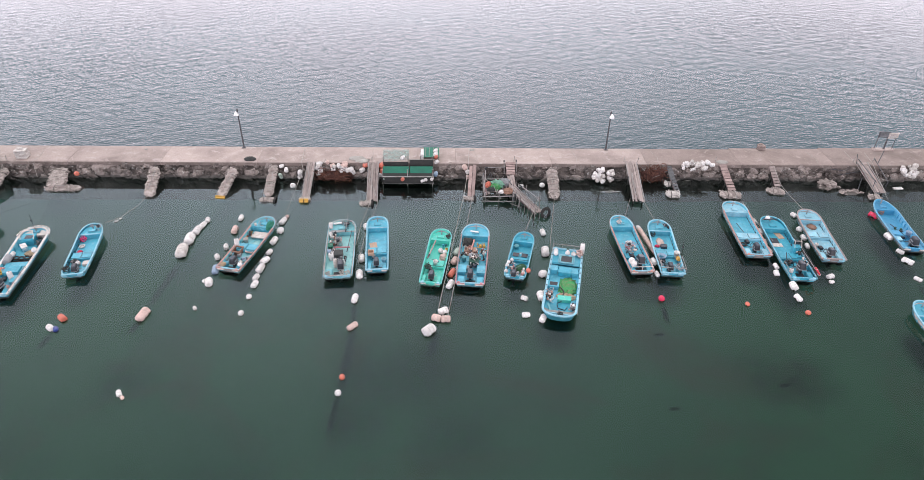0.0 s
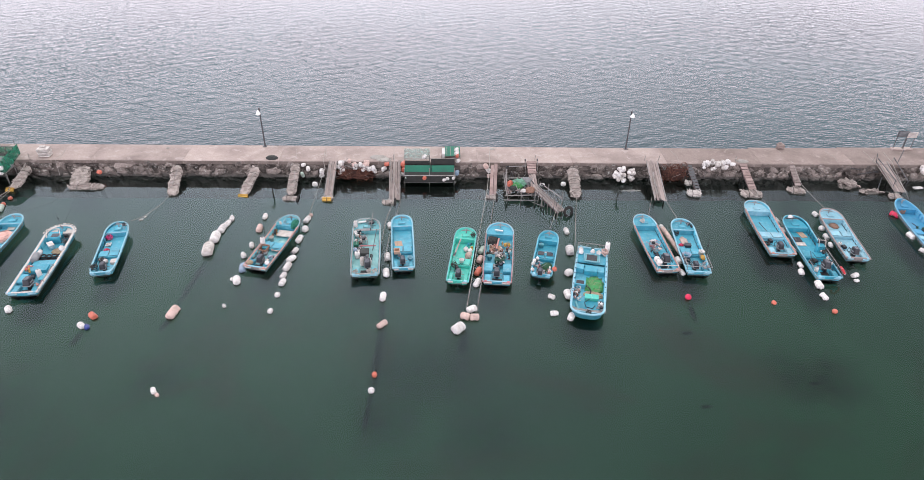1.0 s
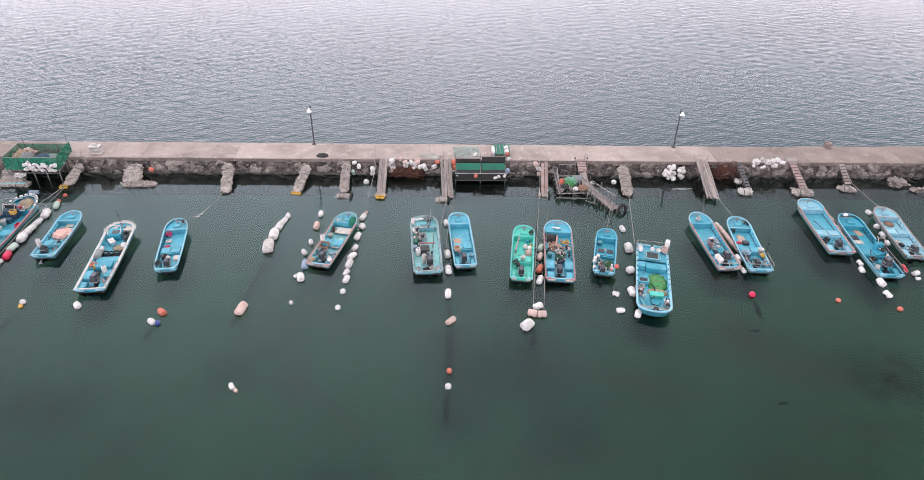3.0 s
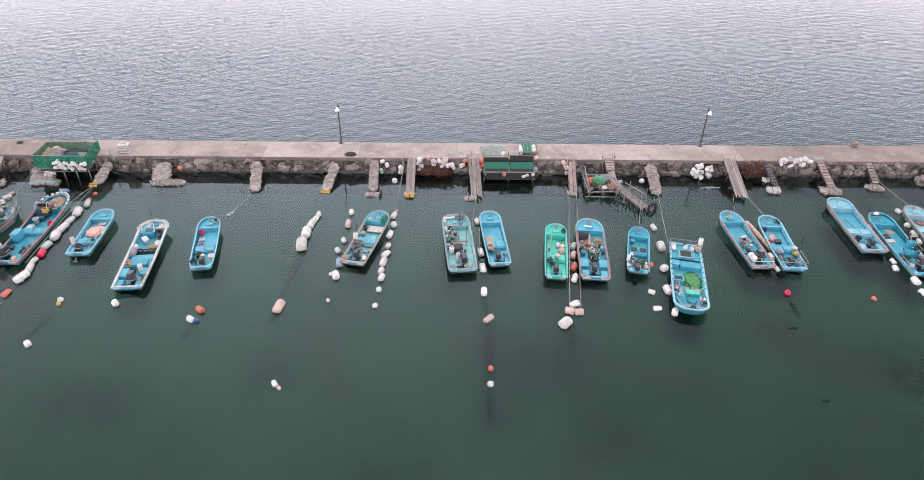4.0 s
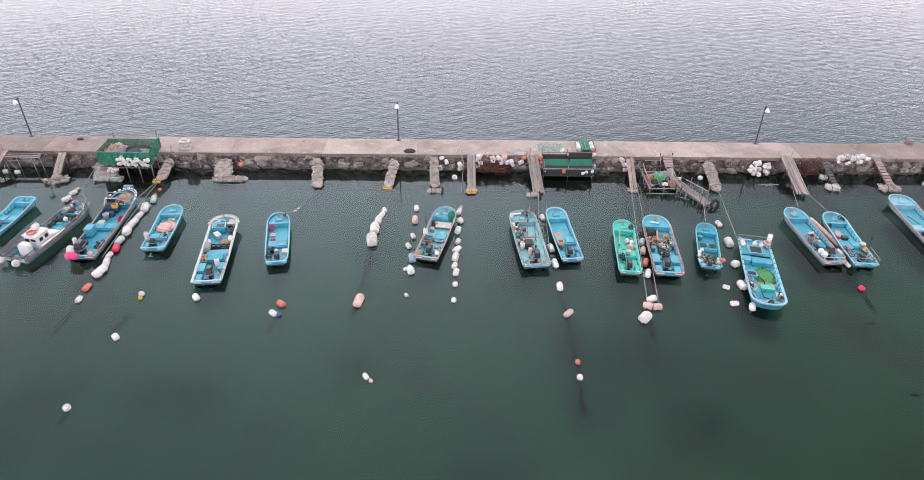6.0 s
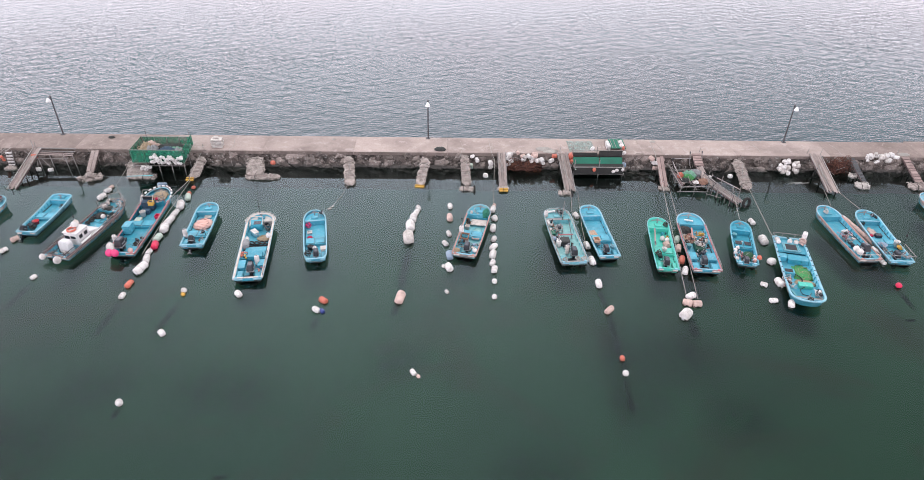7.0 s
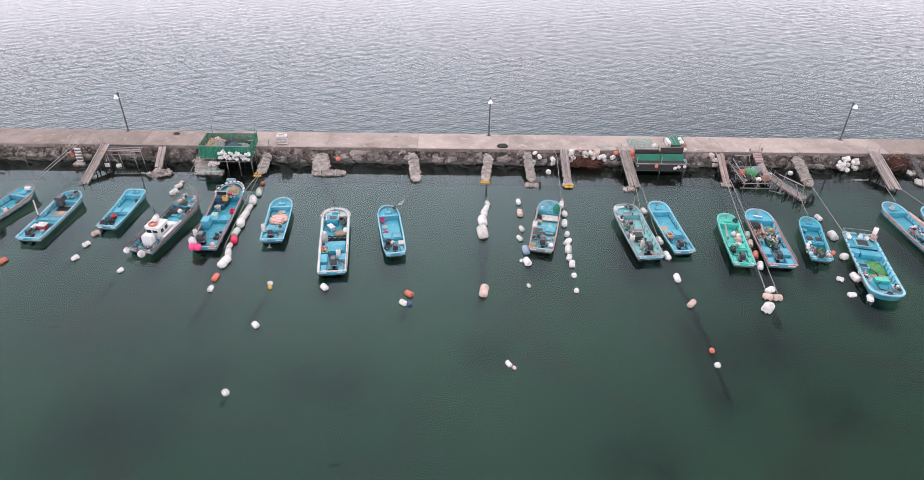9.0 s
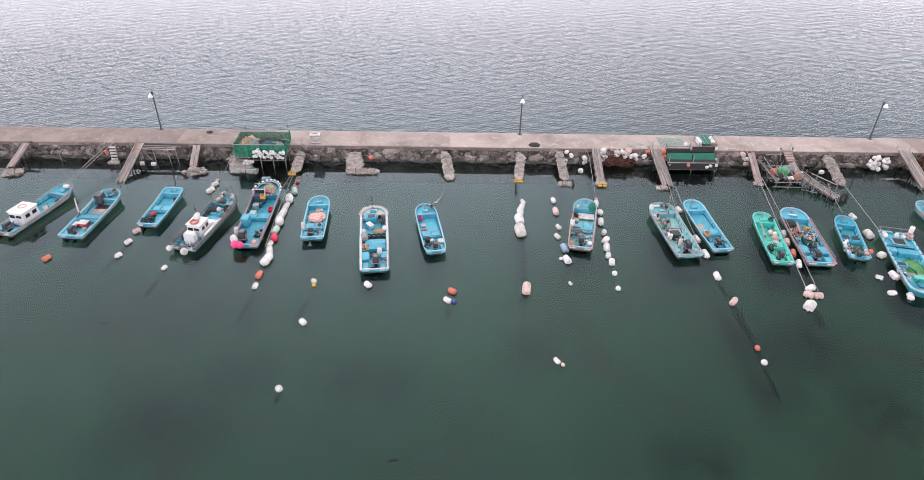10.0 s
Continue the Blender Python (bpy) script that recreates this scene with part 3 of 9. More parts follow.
def outboard(boat, x, y, z, size=1.0, tilt=0.0, cover=None):
    """An outboard motor hung on the stern."""
    size *= 0.86
    t = pose(x, y, z, 0, tilt, 0) @ Matrix.Diagonal((size, size, size, 1))
    bm = bmesh.new()
    box(bm, (0, 0, 0), (1, 1, 1), m=t @ pose(-0.02, 0, 0.1) @ Matrix.Diagonal((0.22, 0.2, 0.5, 1)), bevel=0.03)
    box(bm, (0, 0, 0), (1, 1, 1), m=t @ pose(-0.06, 0, -0.45) @ Matrix.Diagonal((0.3, 0.1, 0.75, 1)), bevel=0.03)
    box(bm, (0, 0, 0), (1, 1, 1), m=t @ pose(-0.12, 0, -0.62) @ Matrix.Diagonal((0.55, 0.26, 0.03, 1)))
    leg = part("outboard_motor", bm, M_BLACK, boat, "black outboard motor")
    bm = bmesh.new()
    box(bm, (0, 0, 0), (1, 1, 1), m=t @ pose(-0.05, 0, 0.58) @ Matrix.Diagonal((0.74, 0.48, 0.52, 1)))
    for v in bm.verts:
        loc = t.inverted() @ v.co
        if loc.z > 0.6:
            loc.y *= 0.78
            loc.x = -0.05 + (loc.x + 0.05) * (0.86 if loc.x > 0 else 0.74)
        v.co = t @ loc
    bmesh.ops.bevel(bm, geom=list(bm.edges), offset=0.11 * size, segments=3, affect="EDGES", profile=0.6)
    cw = part("cowl", smooth(bm), cover or M_BLACK, leg)
    part("cowl_cap", boxed((0, 0, 0), (1, 1, 1), m=t @ pose(-0.1, 0, 0.8) @ Matrix.Diagonal((0.5, 0.32, 0.1, 1)), bevel=0.04), M_COWL, cw, "blue-black cowl cap")
    part("cowl_band", boxed((0, 0, 0), (1, 1, 1), m=t @ pose(-0.05, 0, 0.36) @ Matrix.Diagonal((0.72, 0.5, 0.06, 1)), bevel=0.02), M_GREY, cw, "grey band round the cowl")
    part("carry_handle", boxed((0, 0, 0), (1, 1, 1), m=t @ pose(0.29, 0, 0.66) @ Matrix.Diagonal((0.06, 0.24, 0.08, 1)), bevel=0.015), M_GREY, cw, "grey grip")
    part("steering_rod", bar(bmesh.new(), t @ Vector((0.28, -0.42, 0.2)), t @ Vector((0.28, 0.42, 0.2)), 0.028), M_PIPE, leg, "galvanised steering rod")
    for s in (-1, 1):
        part("decal", boxed((0, 0, 0), (1, 1, 1), m=t @ pose(-0.05, s * 0.235, 0.55) @ Matrix.Diagonal((0.42, 0.02, 0.08, 1))), M_GREY, cw, "pale grey stripe")
    part("hose", tube(bmesh.new(), [t @ Vector(p) for p in ((0.3, 0.1, 0.45), (0.55, 0.28, 0.5), (0.75, 0.2, 0.2), (0.8, 0.05, -0.1))], 0.025), M_BLACK, leg)
    bm = bmesh.new()
    box(bm, (0, 0, 0), (1, 1, 1), m=t @ pose(0.2, 0, 0.05) @ Matrix.Diagonal((0.14, 0.34, 0.34, 1)), bevel=0.02)
    part("bracket", bm, M_GREY, leg)
    bm = bmesh.new()
    bar(bm, t @ Vector((0.3, 0, 0.38)), t @ Vector((0.75, 0.1, 0.48)), 0.03)
    part("tiller", bm, M_BLACK, leg)
    bm = bmesh.new()
    for k in range(3):
        box(bm, (0, 0, 0), (1, 1, 1), m=t @ pose(-0.36, 0, -0.72) @ pose(0, 0, 0, 120 * k) @ pose(0, 0, 0.12, 0, 0, 30) @ Matrix.Diagonal((0.03, 0.1, 0.2, 1)))
    bar(bm, t @ Vector((-0.42, 0, -0.72)), t @ Vector((-0.1, 0, -0.72)), 0.06, 8)
    part("propeller", bm, M_GREY, leg)


FLOOR = 0.16


def boat(x, y, head, L, W, label, inside=None, rim=None, outer=None, deck=None, bow=0.24, blunt=2.2, taper=0.95, rise=0.25, side=0.58, rimw=0.068,
         bench=(-0.04,), bow_deck=0.2, ribs=9, lockers=True, hatch=True, motor=None, cover=None, notch=0.42, rail=(), name="fishing_boat", category="boat", rake=0.3, msize=1.0, mtilt=0.0, stern_bar=False, tuck=0.0, bow_rim=None, bow_mat=None):
    """An open fibreglass work boat. Its own x runs to the bow and y to port; rows of options give its fittings."""
    inside, rim, outer = inside or M_AQUA, rim or M_PALE, M_TOPSIDE if outer in (None, M_HULL) else outer
    deck = deck or inside
    W *= 0.955
    L *= 0.968
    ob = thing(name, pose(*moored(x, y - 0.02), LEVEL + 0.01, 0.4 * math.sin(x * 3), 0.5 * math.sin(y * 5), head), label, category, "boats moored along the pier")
    plan = outline(L, W, bow, blunt, taper, notch, tuck)

    def sheer(px):
        s = px / L + 0.5
        return side - 0.04 + rise * max(0.0, (s - 0.35) / 0.65) ** 2 + 0.04 * abs(s - 0.4)

    def at(pts, f):
        return [(px, py, f(px, py)) for px, py in pts]

    def raked(pts, back):
        """The stem slopes aft towards the keel."""
        return [(px - back * max(0.0, (px / L - 0.12) / 0.38) ** 2, py) for px, py in pts]

    def lip(px, py):
        return 0.34 if px < -L / 2 + 0.4 and abs(py) < notch + 0.01 else sheer(px)
    bm = bmesh.new()
    chine = at(raked(inset(plan, 0.10), rake), lambda px, py: 0.26)
    between(bm, [at(plan, lip), at(inset(plan, 0.02), lambda px, py: lip(px, py) - 0.06), chine])
    bmesh.ops.recalc_face_normals(bm, faces=bm.faces)
    part("topside", bm, outer, ob)
    bm = bmesh.new()
    vs = between(bm, [chine, at(raked(inset(plan, 0.17), rake + 0.25), lambda px, py: 0.06), at(raked(inset(plan, W * 0.24), rake + 0.5), lambda px, py: -0.22)])
    bm.faces.new(vs[-1])
    bmesh.ops.recalc_face_normals(bm, faces=bm.faces)
    part("hull", bm, M_HULL, ob, "dark weedy hull below the chine")
    # liner and floor
    bm = bmesh.new()
    vs = between(bm, [at(inset(plan, 0.02), lambda px, py: lip(px, py) - 0.004), at(inset(plan, rimw), lambda px, py: lip(px, py) - 0.01), at(inset(plan, rimw + 0.05), lambda px, py: FLOOR)])
    bm.faces.new(vs[-1])
    bmesh.ops.recalc_face_normals(bm, faces=bm.faces)
    for f in bm.faces:
        if f.normal.z < -0.2:
            f.normal_flip()
    part("deck", bm, deck, ob)
    # gunwale: a raised band that stops at the motor well
    n = len(plan)
    o, i = inset(plan, -0.025)[2:n - 1], inset(plan, rimw)[2:n - 1]
    bm = bmesh.new()
    e = inset(plan, 0.0)[2:n - 1]
    turn = [k for k, p in enumerate(e) if p[0] > L * (0.48 - bow)]
    bow_rim = bow_rim or (M_PALE if rim in (M_SALMON, M_ROSE) else rim)
    for name2, cut, mat2 in (("gunwale", slice(0, turn[0] + 1), rim), ("bow_gunwale", slice(turn[0], turn[-1] + 1), bow_rim), ("gunwale", slice(turn[-1], n), rim)):
        bm = bmesh.new()
        lift = 0.0 if name2 == "gunwale" else 0.003
        between(bm, [at(i[cut], lambda px, py: sheer(px) - 0.02), at(i[cut], lambda px, py: sheer(px) + 0.03 + lift), at(o[cut], lambda px, py: sheer(px) + 0.03 + lift), at(o[cut], lambda px, py: sheer(px) - 0.07), at(e[cut], lambda px, py: sheer(px) - 0.08)], False)
        bmesh.ops.recalc_face_normals(bm, faces=bm.faces)
        part(name2, bm, mat2, ob)
    part("rub_strip", tube(bmesh.new(), [(px, py, sheer(px) + 0.02) for px, py in o], 0.022, 5), M_DRIFT if rim in (M_SALMON, M_ROSE, M_PLUM, M_DRIFT) else M_PALE, ob)
    for s in (-1, 1):
        part("stern_block", boxed((-L / 2 + 0.02, s * (W / 2 * taper - 0.24), side + 0.0), (0.2, 0.2, 0.09), bevel=0.02), M_PALE if rim not in (M_SALMON, M_ROSE) else rim, ob)
    # bow deck
    inner = [p for p in inset(plan, rimw + 0.012) if p[0] > L * (0.5 - bow_deck)]
    xb = L * (0.5 - bow_deck)
    wy = max(abs(p[1]) for p in inner)
    zb = sheer(xb) - 0.12
    bm = bmesh.new()
    ring_pts = [(xb, -wy)] + inner + [(xb, wy)]
    top = [bm.verts.new((px, py, zb + 0.35 * (sheer(px) - sheer(xb)))) for px, py in ring_pts]
    bm.faces.new(top)
    low = [bm.verts.new((xb, -wy, FLOOR)), bm.verts.new((xb, wy, FLOOR))]
    bm.faces.new((top[0], top[-1], low[1], low[0]))
    part("bow_deck", bm, bow_mat or inside, ob)
    bm = boxed((xb + 0.02, 0, zb + 0.03), (0.08, 2 * wy - 0.02, 0.08), bevel=0.015)
    part("deck_edge", bm, rim if rim not in (M_SALMON, M_ROSE, M_PLUM) else inside, ob)
    if hatch:
        hz = zb + 0.35 * (sheer(xb + 0.5) - sheer(xb))
        h = part("bow_hatch", boxed((xb + 0.55, 0, hz + 0.035), (0.42, 0.62, 0.07), bevel=0.02), inside, ob)
        part("seam", boxed((xb + 0.55, 0, hz + 0.071), (0.38, 0.58, 0.006)), M_HULL, h)
        part("hatch_lid", boxed((xb + 0.55, 0, hz + 0.085), (0.34, 0.54, 0.03), bevel=0.01), inside, h)
    # mooring bitt
    bm = bmesh.new()
    bar(bm, (L / 2 - 0.45, 0, sheer(L / 2) - 0.25), (L / 2 - 0.45, 0, sheer(L / 2) + 0.2), 0.05, 8)
    bar(bm, (L / 2 - 0.45, -0.18, sheer(L / 2) + 0.1), (L / 2 - 0.45, 0.18, sheer(L / 2) + 0.1), 0.03, 6)
    part("bitt", bm, M_GREY, ob)
    # benches with lids
    for b in bench:
        bx, bl, bh = b * L, 0.95, 0.24
        half = W / 2 - rimw - 0.07
        bm = boxed((bx, 0, FLOOR + bh / 2), (bl, 2 * half, bh), bevel=0.02)
        bn = part("bench", bm, inside, ob)
        for s in (-1, 1):
            part("seam", boxed((bx, s * half * 0.5, FLOOR + bh + 0.003), (bl * 0.84, half * 0.9, 0.006)), M_HULL, bn)
            part("hatch_lid", boxed((bx, s * half * 0.5, FLOOR + bh + 0.028), (bl * 0.78, half * 0.84, 0.045), bevel=0.012), inside, bn)
    # frames along the sides
    for k in range(ribs):
        px = L * (-0.42 + 0.70 * k / max(ribs - 1, 1))
        if px > xb - 0.1:
            continue
        for s in (-1, 1):
            yy = s * (0.5 * W * (taper + (1 - taper) * min(1, (px / L + 0.5) / 0.35)) - rimw - 0.035)
            part("rib", boxed((px, yy, (FLOOR + sheer(px)) / 2 - 0.02), (0.07, 0.07, sheer(px) - FLOOR - 0.05)), inside, ob)
    if lockers:
        half = W / 2 * taper - rimw - 0.06
        for s in (-1, 1):
            w = half - notch
            if w < 0.2:
                continue
            lk = part("stern_locker", boxed((-L / 2 + 0.65, s * (notch + w / 2 + 0.02), FLOOR + 0.14), (0.9, w, 0.28), bevel=0.02), inside, ob)
            part("seam", boxed((-L / 2 + 0.65, s * (notch + w / 2 + 0.02), FLOOR + 0.283), (0.75, w * 0.86, 0.006)), M_HULL, lk)
            part("hatch_lid", boxed((-L / 2 + 0.65, s * (notch + w / 2 + 0.02), FLOOR + 0.303), (0.7, w * 0.8, 0.035), bevel=0.01), inside, lk)
    # transom board of the motor well, and a bar across the stern
    part("transom_board", boxed((-L / 2 + 0.1, 0, 0.36), (0.07, 2 * notch - 0.02, 0.3), bevel=0.01), M_PLANK if rim in (M_DRIFT, M_SALMON) else inside, ob)
    hy = W / 2 * taper - 0.05
    if notch > 0.2:
        part("transom_beam", boxed((-L / 2 + 0.06, 0, side - 0.02), (0.13, 2 * hy, 0.07), bevel=0.02), bow_rim if rim is not M_OFFW else rim, ob)
        for s in (-1, 1):
            wd = hy - notch + 0.12
            part("stern_pad", boxed((-L / 2 - 0.015, s * (hy - wd / 2), side - 0.13), (0.1, wd * 0.8, 0.12), bevel=0.03), M_OFFW if int(x * 10) % 2 else M_PALE, ob, "pale stern pad beside the motor")
    if stern_bar:
        bm = bmesh.new()
        hy = W / 2 * taper - 0.06
        tube(bm, [(-L / 2 - 0.1, -hy, side - 0.02), (-L / 2 - 0.16, -hy * 0.5, side + 0.02), (-L / 2 - 0.16, hy * 0.5, side + 0.02), (-L / 2 - 0.1, hy, side - 0.02)], 0.035, 6)
        for s in (-1, 1):
            bar(bm, (-L / 2 - 0.14, s * hy * 0.6, side + 0.02), (-L / 2 + 0.02, s * hy * 0.6, side - 0.1), 0.03)
        part("stern_bar", bm, M_PIPE, ob)
    if motor:
        # no recess here: a black plate puts the motor well's shade into colour
        part("motor_well", boxed(((motor[0] - 0.1 - L / 2) / 2, 0, FLOOR + 0.012), (motor[0] - 0.1 + L / 2 - 0.16, 2 * notch - 0.06, 0.02)), M_BLACK, ob, "black plate for the motor well's dark, shaded gap")
        part("fuel_line", tube(bmesh.new(), [(motor[0] + 0.3, motor[1], 0.55), (motor[0] + 0.7, motor[1] + 0.25, FLOOR + 0.05), (motor[0] + 0.9, motor[1] + 0.45, FLOOR + 0.04), (motor[0] + 1.15, motor[1] + 0.3, FLOOR + 0.05)], 0.022), M_BLACK, ob)
        part("fuel_tank", boxed((motor[0] + 1.3, motor[1] + 0.28, FLOOR + 0.12), (0.42, 0.3, 0.22), 12, 0.04), M_GREY if ribs % 2 else M_BLACK, ob)
        outboard(ob, motor[0], motor[1], 0.2, msize, mtilt, cover)
    for s, x0, x1, h in rail:
        bm = bmesh.new()
        k = max(2, int((x1 - x0) / 0.9))
        pts = []
        for j in range(k + 1):
            px = x0 + (x1 - x0) * j / k
            yy = s * (W / 2 - 0.05)
            pts.append((px, yy, sheer(px) + h))
            bar(bm, (px, yy, sheer(px)), (px, yy, sheer(px) + h), 0.022)
        tube(bm, pts, 0.025)
        part("hand_rail", bm, M_PIPE, ob)
    return ob


# ---- gear that lies in the boats ----
def stow(ob, x, y, z=FLOOR, rz=0.0, rx=0.0):
    """The pose of a thing that lies in a boat."""
    return ob.matrix_basis @ pose(x, y, z + 0.004, rx, 0, rz)


def crate(m, s, mat, label, category="crate", name="crate"):
    ob = thing(name, m, label, category)
    w, d, h = (0.88 * v for v in s)
    bm = bmesh.new()
    box(bm, (0, 0, 0.02), (w, d, 0.04))
    for c, q in (((w / 2 - 0.015, 0, h / 2), (0.03, d, h)), ((-w / 2 + 0.015, 0, h / 2), (0.03, d, h)), ((0, d / 2 - 0.015, h / 2), (w - 0.06, 0.03, h)), ((0, -d / 2 + 0.015, h / 2), (w - 0.06, 0.03, h))):
        box(bm, c, q)
    part("body", bm, mat, ob)
    bm = bmesh.new()
    for c, q in (((w / 2, 0, h - 0.03), (0.05, d + 0.05, 0.05)), ((-w / 2, 0, h - 0.03), (0.05, d + 0.05, 0.05)), ((0, d / 2, h - 0.03), (w - 0.05, 0.05, 0.05)), ((0, -d / 2, h - 0.03), (w - 0.05, 0.05, 0.05))):
        box(bm, c, q)
    part("rim", bm, mat, ob)
    return ob


def chest(m, s, mat, label, lid=None, category="box", name="storage_box"):
    ob = thing(name, m, label, category)
    w, d, h = s
    part("body", boxed((0, 0, h * 0.42), (w, d, h * 0.84), bevel=0.02), mat, ob)
    part("lid", boxed((0, 0, h * 0.92), (w + 0.03, d + 0.03, h * 0.15), bevel=0.02), lid or mat, ob)
    for s2 in (-1, 1):
        part("handle", boxed((s2 * (w / 2 + 0.02), 0, h * 0.6), (0.03, d * 0.3, 0.04)), lid or mat, ob)
    return ob


def bucket(m, r, h, mat, label, category="bucket"):
    ob = thing("bucket", m, label, category)
    part("body", lathe(bmesh.new(), [(r * 0.82, 0), (r, h), (r * 1.06, h), (r * 1.06, h - 0.03), (r * 0.96, h - 0.01), (r * 0.8, 0.03)], 16), mat, ob)
    part("handle", tube(bmesh.new(), [(r * math.cos(a), 0.1 * math.sin(a), h + 0.35 * r * math.sin(a)) for a in np.linspace(0, math.pi, 9)], 0.012), M_GREY, ob)
    return ob


def canister(m, r, h, mat, label):
    ob = thing("canister", m, label, "canister")
    part("body", lathe(bmesh.new(), [(r * 0.9, 0), (r, 0.04), (r, h * 0.9), (r * 0.7, h)], 14), mat, ob)
    part("cap", lathe(bmesh.new(), [(r * 0.35, h), (r * 0.35, h + 0.06)], 10), M_GREY, ob)
    return ob


def drum(m, r, h, mat, label):
    ob = thing("drum", m, label, "drum")
    t = pose(0, 0, r, 0, 90)
    part("body", lathe(bmesh.new(), [(r * 0.9, -h / 2), (r, -h / 2 + 0.04), (r, -h / 6), (r * 1.05, -h / 6 + 0.02), (r, -h / 6 + 0.05), (r, h / 6), (r * 1.05, h / 6 + 0.02), (r, h / 6 + 0.05), (r, h / 2 - 0.04), (r * 0.9, h / 2)], 18, t), mat, ob)
    part("cap", lathe(bmesh.new(), [(r * 0.6, h / 2), (r * 0.6, h / 2 + 0.03)], 14, t), M_WHITE, ob)
    return ob


def heap(m, s, mat, label, category="net", seed=1.0, name="fishing_net", coils=6):
    """A heap of net with loose folds and a few loops of its head rope."""
    ob = thing(name, m, label, category)
    part("net", lump(bmesh.new(), (s[0] / 2, s[1] / 2, s[2]), 0.28, 3.8, 4, seed, flat=0.0), mat, ob)
    bm = bmesh.new()
    rng = random.Random(seed)
    for k in range(coils):
        a0, rr = rng.uniform(0, 6.28), rng.uniform(0.35, 0.8)
        cx, cy = rng.uniform(-0.2, 0.2) * s[0], rng.uniform(-0.2, 0.2) * s[1]
        tube(bm, [(cx + rr * 0.4 * s[0] * math.cos(a0 + t), cy + rr * 0.4 * s[1] * math.sin(a0 + 1.1 * t), s[2] * (1.02 - 0.6 * rr * rr) + 0.02 * math.sin(3 * t)) for t in np.linspace(0, 4.5, 14)], 0.011, 4)
    part("head_rope", bm, M_NETT if mat is M_NETG else M_SALMON if mat is M_NETP else mat, ob)
    return ob


def coil(m, r, mat, label, turns=4, thick=0.03):
    ob = thing("rope_coil", m, label, "rope")
    bm = bmesh.new()
    tube(bm, [(r * (0.75 + 0.25 * math.sin(2.3 * t)) * math.cos(t), r * (0.75 + 0.25 * math.cos(1.7 * t)) * math.sin(t), thick + 0.013 * t) for t in np.linspace(0, 6.283 * turns, 16 * turns)], thick, 5)
    part("rope", bm, mat, ob)
    return ob


def tyre(m, r, label):
    ob = thing("tyre", m, label, "tyre")
    part("tread", ring(bmesh.new(), r, r * 0.36, Matrix.Diagonal((1, 1, 0.8, 1)), 20, 8), M_RUBBER, ob)
    return ob


def lifebuoy(m, label, mat=None):
    ob = thing("lifebuoy", m, label, "lifebuoy")
    part("ring", ring(bmesh.new(), 0.3, 0.08, n=22), mat or M_ORANGE, ob)
    bm = bmesh.new()
    for a in (0.4, 1.97, 3.54, 5.11):
        ring(bm, 0.083, 0.012, pose(0.3 * math.cos(a), 0.3 * math.sin(a), 0, 0, 0, math.degrees(a)) @ pose(0, 0, 0, 90), 10, 4)
    part("grab_band", bm, M_WHITE, ob)
    return ob


def pole(a, b, r, mat, label, category="pole"):
    ob = thing("pole", Matrix.Translation(a), label, category)
    d = Vector(b) - Vector(a)
    part("shaft", bar(bmesh.new(), (0, 0, 0), d, r, 8), mat, ob)
    part("grip", bar(bmesh.new(), d * 0.02, d * 0.16, r * 1.35, 8), M_BLACK, ob)
    return ob


def board(m, s, mat, label, category="board"):
    ob = thing("deck_board", m, label, category)
    n = 3
    for k in range(n):
        part("plank", boxed((0, s[1] * ((k + 0.5) / n - 0.5), s[2] / 2), (s[0], s[1] / n - 0.012, s[2]), bevel=0.006), mat, ob)
    return ob


def hauler(m, label, mat=None, size=1.0):
    """A net hauler: a frame with a drum, a motor block and a guide roller."""
    mat = mat or M_GREY
    ob = thing("net_hauler", m @ Matrix.Diagonal((size, size, size, 1)), label, "winch")
    bm = bmesh.new()
    for sx in (-0.3, 0.3):
        for sy in (-0.25, 0.25):
            box(bm, (sx, sy, 0.3), (0.05, 0.05, 0.6))
    box(bm, (0, 0, 0.6), (0.7, 0.58, 0.05))
    part("frame", bm, M_PIPE, ob)
    part("drum", lathe(bmesh.new(), [(0.2, -0.2), (0.2, -0.17), (0.1, -0.1), (0.1, 0.1), (0.2, 0.17), (0.2, 0.2)], 14, pose(0.05, 0, 0.82, 90)), mat, ob)
    part("motor_block", boxed((-0.22, 0.12, 0.74), (0.26, 0.3, 0.24), bevel=0.03), M_BLACK, ob)
    part("guide_roller", bar(bmesh.new(), (0.32, -0.28, 0.7), (0.32, 0.28, 0.7), 0.05, 8), M_WHITE, ob)
    part("lever", bar(bmesh.new(), (-0.1, -0.28, 0.6), (-0.18, -0.32, 0.98), 0.018), M_RED, ob)
    return ob


